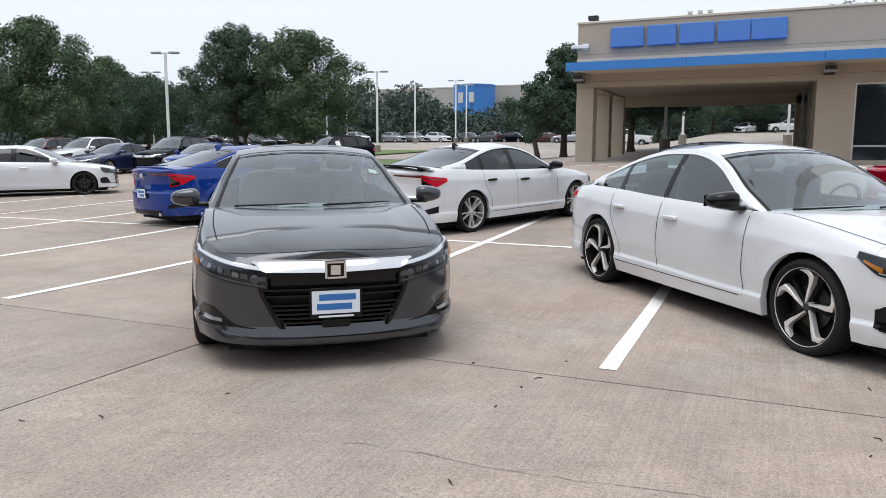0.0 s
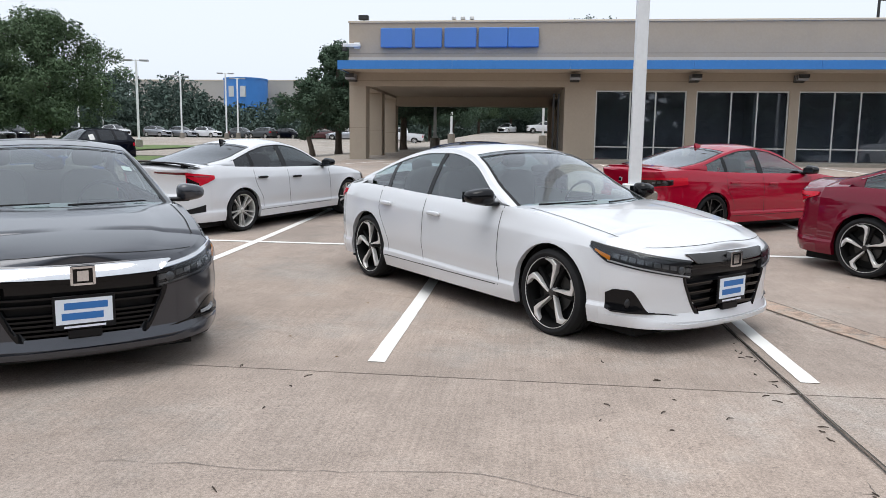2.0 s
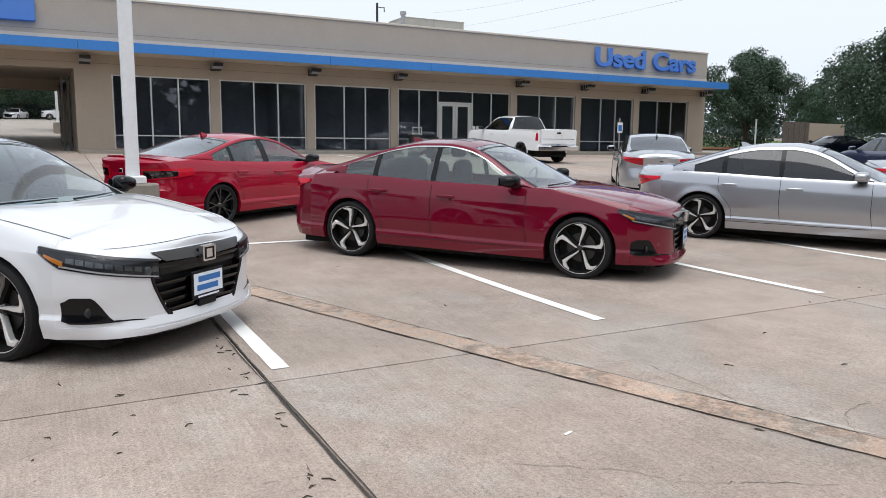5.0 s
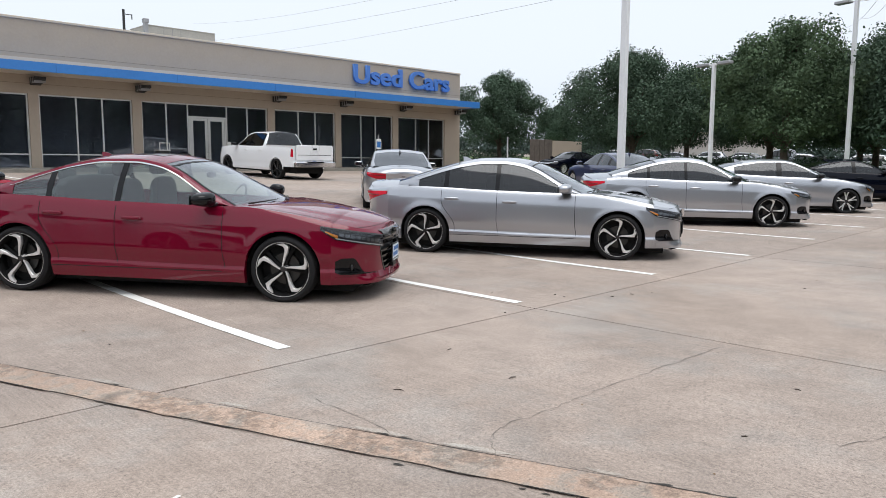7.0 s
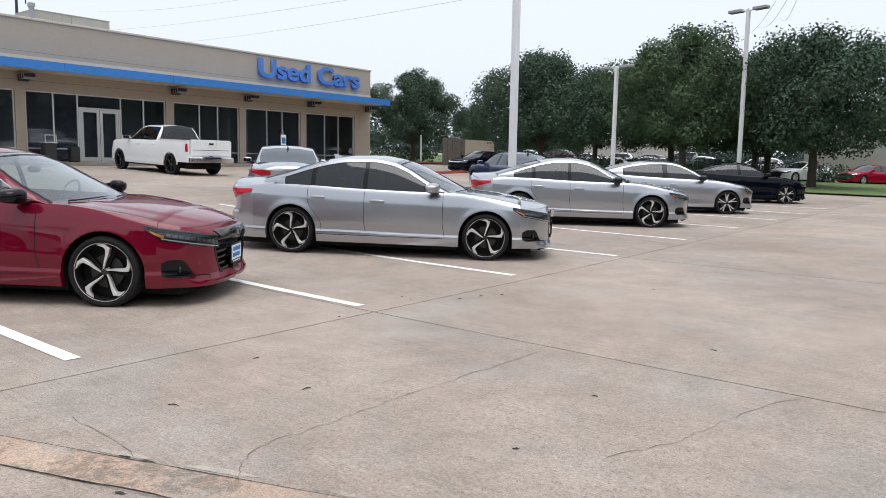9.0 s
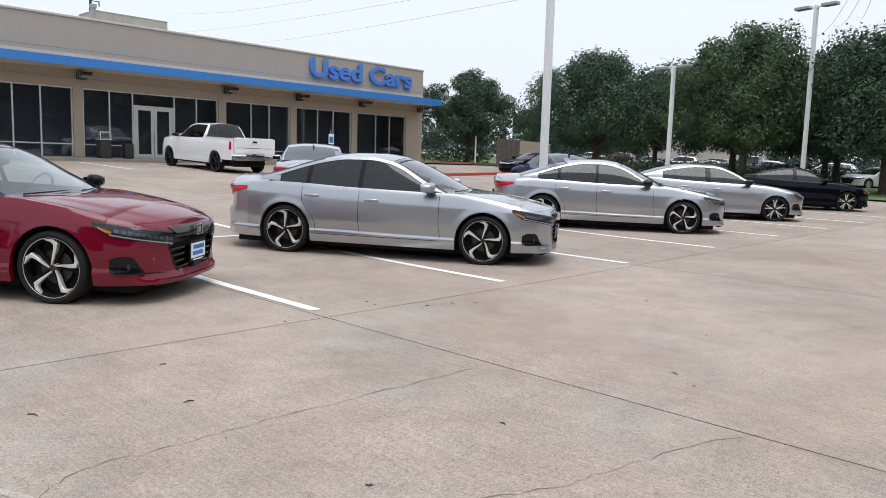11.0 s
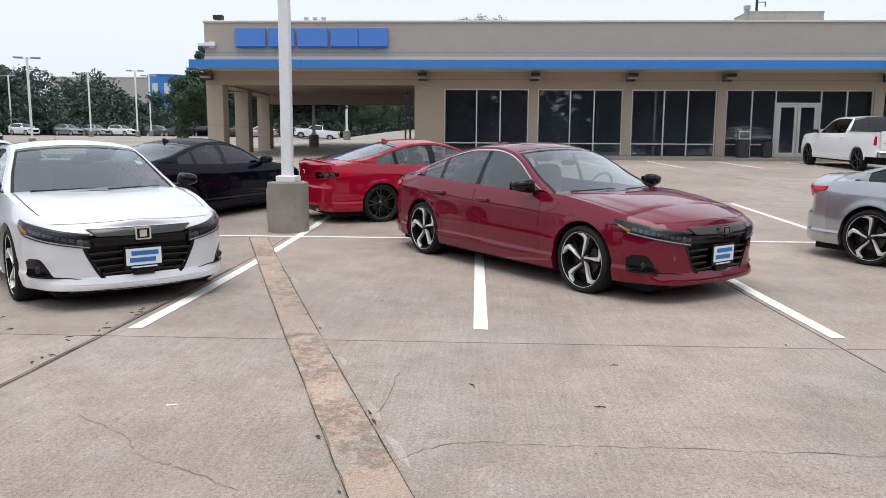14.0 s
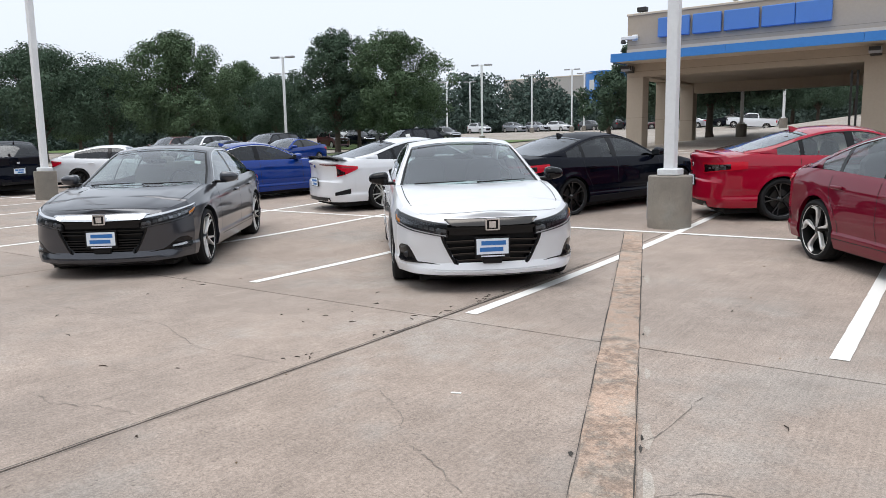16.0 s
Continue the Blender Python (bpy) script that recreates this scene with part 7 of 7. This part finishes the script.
LOT_EAST = [("suv", SUV, P_WHITE, 80.0, 31.0, 100), ("sedan", SEDAN, P_SILVER, 82.0, 36.0, 100), ("suv", SUV, P_MAROON, 84.0, 41.0, 100), ("sedan", SEDAN, P_WHITE, 86.0, 46.5, 100), ("suv", SUV, P_GREYSUV, 78.0, 26.5, 100),
            ("sedan", COUPEISH, P_BLACK, 38.2, 21.2, 170), ("sedan", SEDAN, P_WHITE, 57.0, 6.6, 150), ("sedan", SEDAN, P_RED, 61.0, 3.0, 150), ("suv", SUV, P_WHITE, 66.0, 12.0, 100),
            ("suv", SUV, P_SILVER, 68.0, 18.0, 100), ("sedan", SEDAN, P_WHITE, 70.0, 23.5, 100), ("pickup_truck", PICKUP, P_SILVER, 60.0, 16.0, 100), ("sedan", SEDAN, P_BLACK, 62.0, -3.0, 150),
            ("sedan", SEDAN, P_NAVY, 64.0, -9.0, 150)]
for kind, sp_, pt, x, y, h in LOT_WEST + LOT_NORTH + LOT_EAST:
    x, y = site(x, y)
    make_car(kind, sp_, pt, x, y, h, {"suv": "sport utility car parked in a far lot", "sedan": "sedan parked in a far lot", "pickup_truck": "pickup truck parked in a far lot"}[kind], 2, "steel", group=FAR, pods=None)


# ---- slabs of the lot ----
JX = [-0.11 + 5.40 * k for k in range(-8, 9)]
JY = [-0.29 + 5.45 * k for k in range(-4, 6)]
lot = root("lot_slabs", "broom-finished pale concrete slabs with dark joints", "", m=pose(0, 0, 0), kind="structure")
for i in range(len(JX) - 1):
    for j in range(len(JY) - 1):
        g = 0.0075
        xs = [JX[i] + g + (JX[i + 1] - JX[i] - 2 * g) * k / 8 for k in range(9)]
        ys = [JY[j] + g + (JY[j + 1] - JY[j] - 2 * g) * k / 8 for k in range(9)]
        b = Bag().grid([[(x, y, ground_z(x, y)) for x in xs] for y in ys])
        edge = [(x, ys[0]) for x in xs[:-1]] + [(xs[-1], y) for y in ys[:-1]] + [(x, ys[-1]) for x in xs[:0:-1]] + [(xs[0], y) for y in ys[:0:-1]]
        b.grid([[(x, y, ground_z(x, y)) for x, y in edge], [(x, y, ground_z(x, y) - 0.03) for x, y in edge]], True)
        part("slab", b, CONC, lot, angle=30)
b = Bag().grid([[(x, y, ground_z(x, y) - 0.012) for x in frange(JX[0] + 0.1, JX[-1] - 0.1, 40)] for y in frange(JY[0] + 0.1, JY[-1] - 0.1, 24)])
part("joint_bed", b, JOINT, lot)
# the worn yellow strip that crosses the lot at a slant, with broken edges
YS = [(1.305 - 0.363 * y, y) for y in frange(-9.0, 5.0, 28)]
ribbon("yellow_strip", YS, 0.25, YELLOW, 0.008, "worn yellow-painted concrete strip with cracked edges", wob=0.012, seed=5)
for s in (-1, 1):
    ribbon("strip_joint", [(x + s * 0.136, y) for x, y in YS], 0.0055, JOINT, 0.010, "dark broken joint beside the yellow strip", wob=0.003, seed=9 + s)
for dx, w_, sd in ((-0.014, 0.008, 21), (0.014, 0.007, 22)):
    ribbon("wide_joint", [(-0.11 + dx, 2.6), (-0.12 + dx, 0.4), (-0.11 + dx, -1.2), (-0.10 + dx, -4.8)], w_, JOINT, 0.007, "dark weathered joint between slabs", wob=0.003, seed=sd)

# crumbled spots along the strip's joints, and pale mortar beside them
MORTAR = concrete("pale_mortar", (0.365, 0.332, 0.300))
chips = root("strip_edge_chips", "crumbled dark and pale spots along the strip's joints", "", m=pose(0, 0, 0), kind="structure")
rc = random.Random(12)
for k in range(26):
    y0 = rc.uniform(-4.6, 3.4)
    sd = rc.choice((-1, 1))
    pale = k % 4 == 0
    off = 0.136 + (0.045 if pale else rc.uniform(0.008, 0.022))
    cx = 1.305 - 0.363 * y0 + sd * off * 1.06
    la, wa = (rc.uniform(0.10, 0.22), rc.uniform(0.020, 0.032)) if pale else (rc.uniform(0.012, 0.045), rc.uniform(0.006, 0.014))
    b = Bag()
    ring_ = []
    for i in range(11):
        a = 2 * math.pi * i / 11
        e = rc.uniform(0.6, 1.15)
        u, w = la * e * math.cos(a), wa * e * math.sin(a)
        x, y = cx - 0.341 * u + 0.94 * w, y0 + 0.94 * u + 0.341 * w
        ring_.append((x, y, ground_z(x, y) + (0.002 if pale else 0.004)))
    b.add(ring_, [tuple(range(11))])
    part("mortar_patch" if pale else "chip", b, MORTAR if pale else JOINT, chips, "", False)

# hairline cracks
for k, pts in enumerate(([(2.27, -2.39), (2.43, -2.21), (2.63, -2.12), (2.88, -2.13), (3.31, -2.14), (3.7, -2.13), (4.02, -2.15), (4.51, -2.17), (5.1, -2.2)],
                         [(0.59, -1.89), (0.98, -2.15), (1.08, -2.31), (1.25, -2.43), (1.41, -2.51), (1.7, -2.68)], [(2.18, -1.07), (2.17, -1.61), (2.1, -1.93)],
                         [(-0.46, -1.57), (-0.26, -1.58), (-0.25, -1.45)], [(-1.14, -3.03), (-0.78, -3.06), (-0.5, -2.93), (-0.24, -2.9)], [(3.61, -3.49), (4.06, -3.67), (4.39, -3.72), (4.98, -3.87), (5.5, -4.06)],
                         [(-2.6, -1.7), (-1.9, -1.62), (-1.1, -1.9), (-0.3, -1.85)], [(-4.6, -2.0), (-3.5, -1.72), (-2.6, -1.7)], [(5.8, -0.9), (7.2, -1.5), (8.4, -1.4), (9.9, -2.1)])):
    rr_ = random.Random(k)
    fine = []
    for (x0, y0), (x1, y1) in zip(pts, pts[1:]):
        for i in range(6):
            t = i / 6
            fine.append((x0 + (x1 - x0) * t + rr_.uniform(-0.012, 0.012), y0 + (y1 - y0) * t + rr_.uniform(-0.02, 0.02)))
    ribbon("crack", fine + [pts[-1]], 0.0031, CRACK, 0.003, "hairline crack in the concrete", wob=0.002, seed=k)
# twigs and leaf litter
TWIG = material("dry_twig", (0.05, 0.035, 0.025), 0.9, vary=0.3, scale=30)
DRYLEAF = material("dry_leaf", (0.16, 0.10, 0.05), 0.9, obj=0.5)
rnd = random.Random(42)
spots = [(-0.97, -0.98), (-1.26, -0.65), (-1.32, -0.89), (-0.97, -0.73), (-0.87, -0.51), (-1.2, 0.21), (-0.9, -0.14), (-3.04, -0.4), (-3.52, -0.26), (-0.91, -0.16), (-0.1, 0.6), (2.65, -1.27)]
spots += [(rnd.uniform(-6.5, 9), rnd.uniform(-3.2, 1.2)) for _ in range(26)]
for cx, cy, n_, sd in ((-0.24, -0.28, 6, 0.10), (-0.21, 0.55, 7, 0.08), (-0.26, -1.66, 5, 0.07), (-0.22, -0.9, 3, 0.06)):
    spots += [(cx + rnd.gauss(0, sd * 0.6), cy + rnd.gauss(0, sd * 1.5)) for _ in range(n_)]
for k, (x, y) in enumerate(spots):
    l_ = rnd.uniform(0.010, 0.034)
    tw = Bag().tube([(-l_, 0, 0.004), (0, rnd.uniform(-0.012, 0.012), 0.006), (l_, 0, 0.004)], [0.003, 0.0035, 0.002], 5)
    if k % 4 == 0:
        tw.tube([(0, 0, 0.005), (l_ * 0.5, l_ * 0.45, 0.006)], [0.0025, 0.0015], 5)
    o = part("twig", tw, TWIG, None)
    o.matrix_world = on_ground(x, y, rnd.uniform(0, 360))
    tagged(o, "small dry brown twig lying on the concrete", "twig", "twigs on the lot")
leaf_b = Bag().grid([[(-0.022, 0, 0.002), (-0.012, 0.008, 0.006), (0.0, 0.011, 0.008), (0.014, 0.007, 0.006), (0.024, 0, 0.003)], [(-0.022, 0, 0.002), (-0.012, 0, 0.003), (0.0, 0, 0.004), (0.014, 0, 0.003), (0.024, 0, 0.003)], [(-0.022, 0, 0.002), (-0.012, -0.008, 0.006), (0.0, -0.011, 0.008), (0.014, -0.007, 0.006), (0.024, 0, 0.003)]])
lm = mesh_of("dry_leaf", leaf_b, DRYLEAF)
for k in range(64):
    o = new("dry_leaf", lm)
    o.matrix_world = on_ground(rnd.uniform(-9, 12), rnd.uniform(-3.4, 4.6), rnd.uniform(0, 360)) @ Matrix.Scale(rnd.uniform(0.4, 0.85), 4)
    tagged(o, "small curled brown leaf on the concrete", "leaf", "dry leaves on the lot")
for x, y in ((1.01, -1.71), (-4.9, -2.9)):
    o = part("paper_scrap", Bag().box(-0.03, 0.03, -0.008, 0.008, 0.001, 0.006, 0.001), PAPER, None)
    o.matrix_world = on_ground(x, y, 20)
    tagged(o, "white paper scrap on the concrete", "litter")
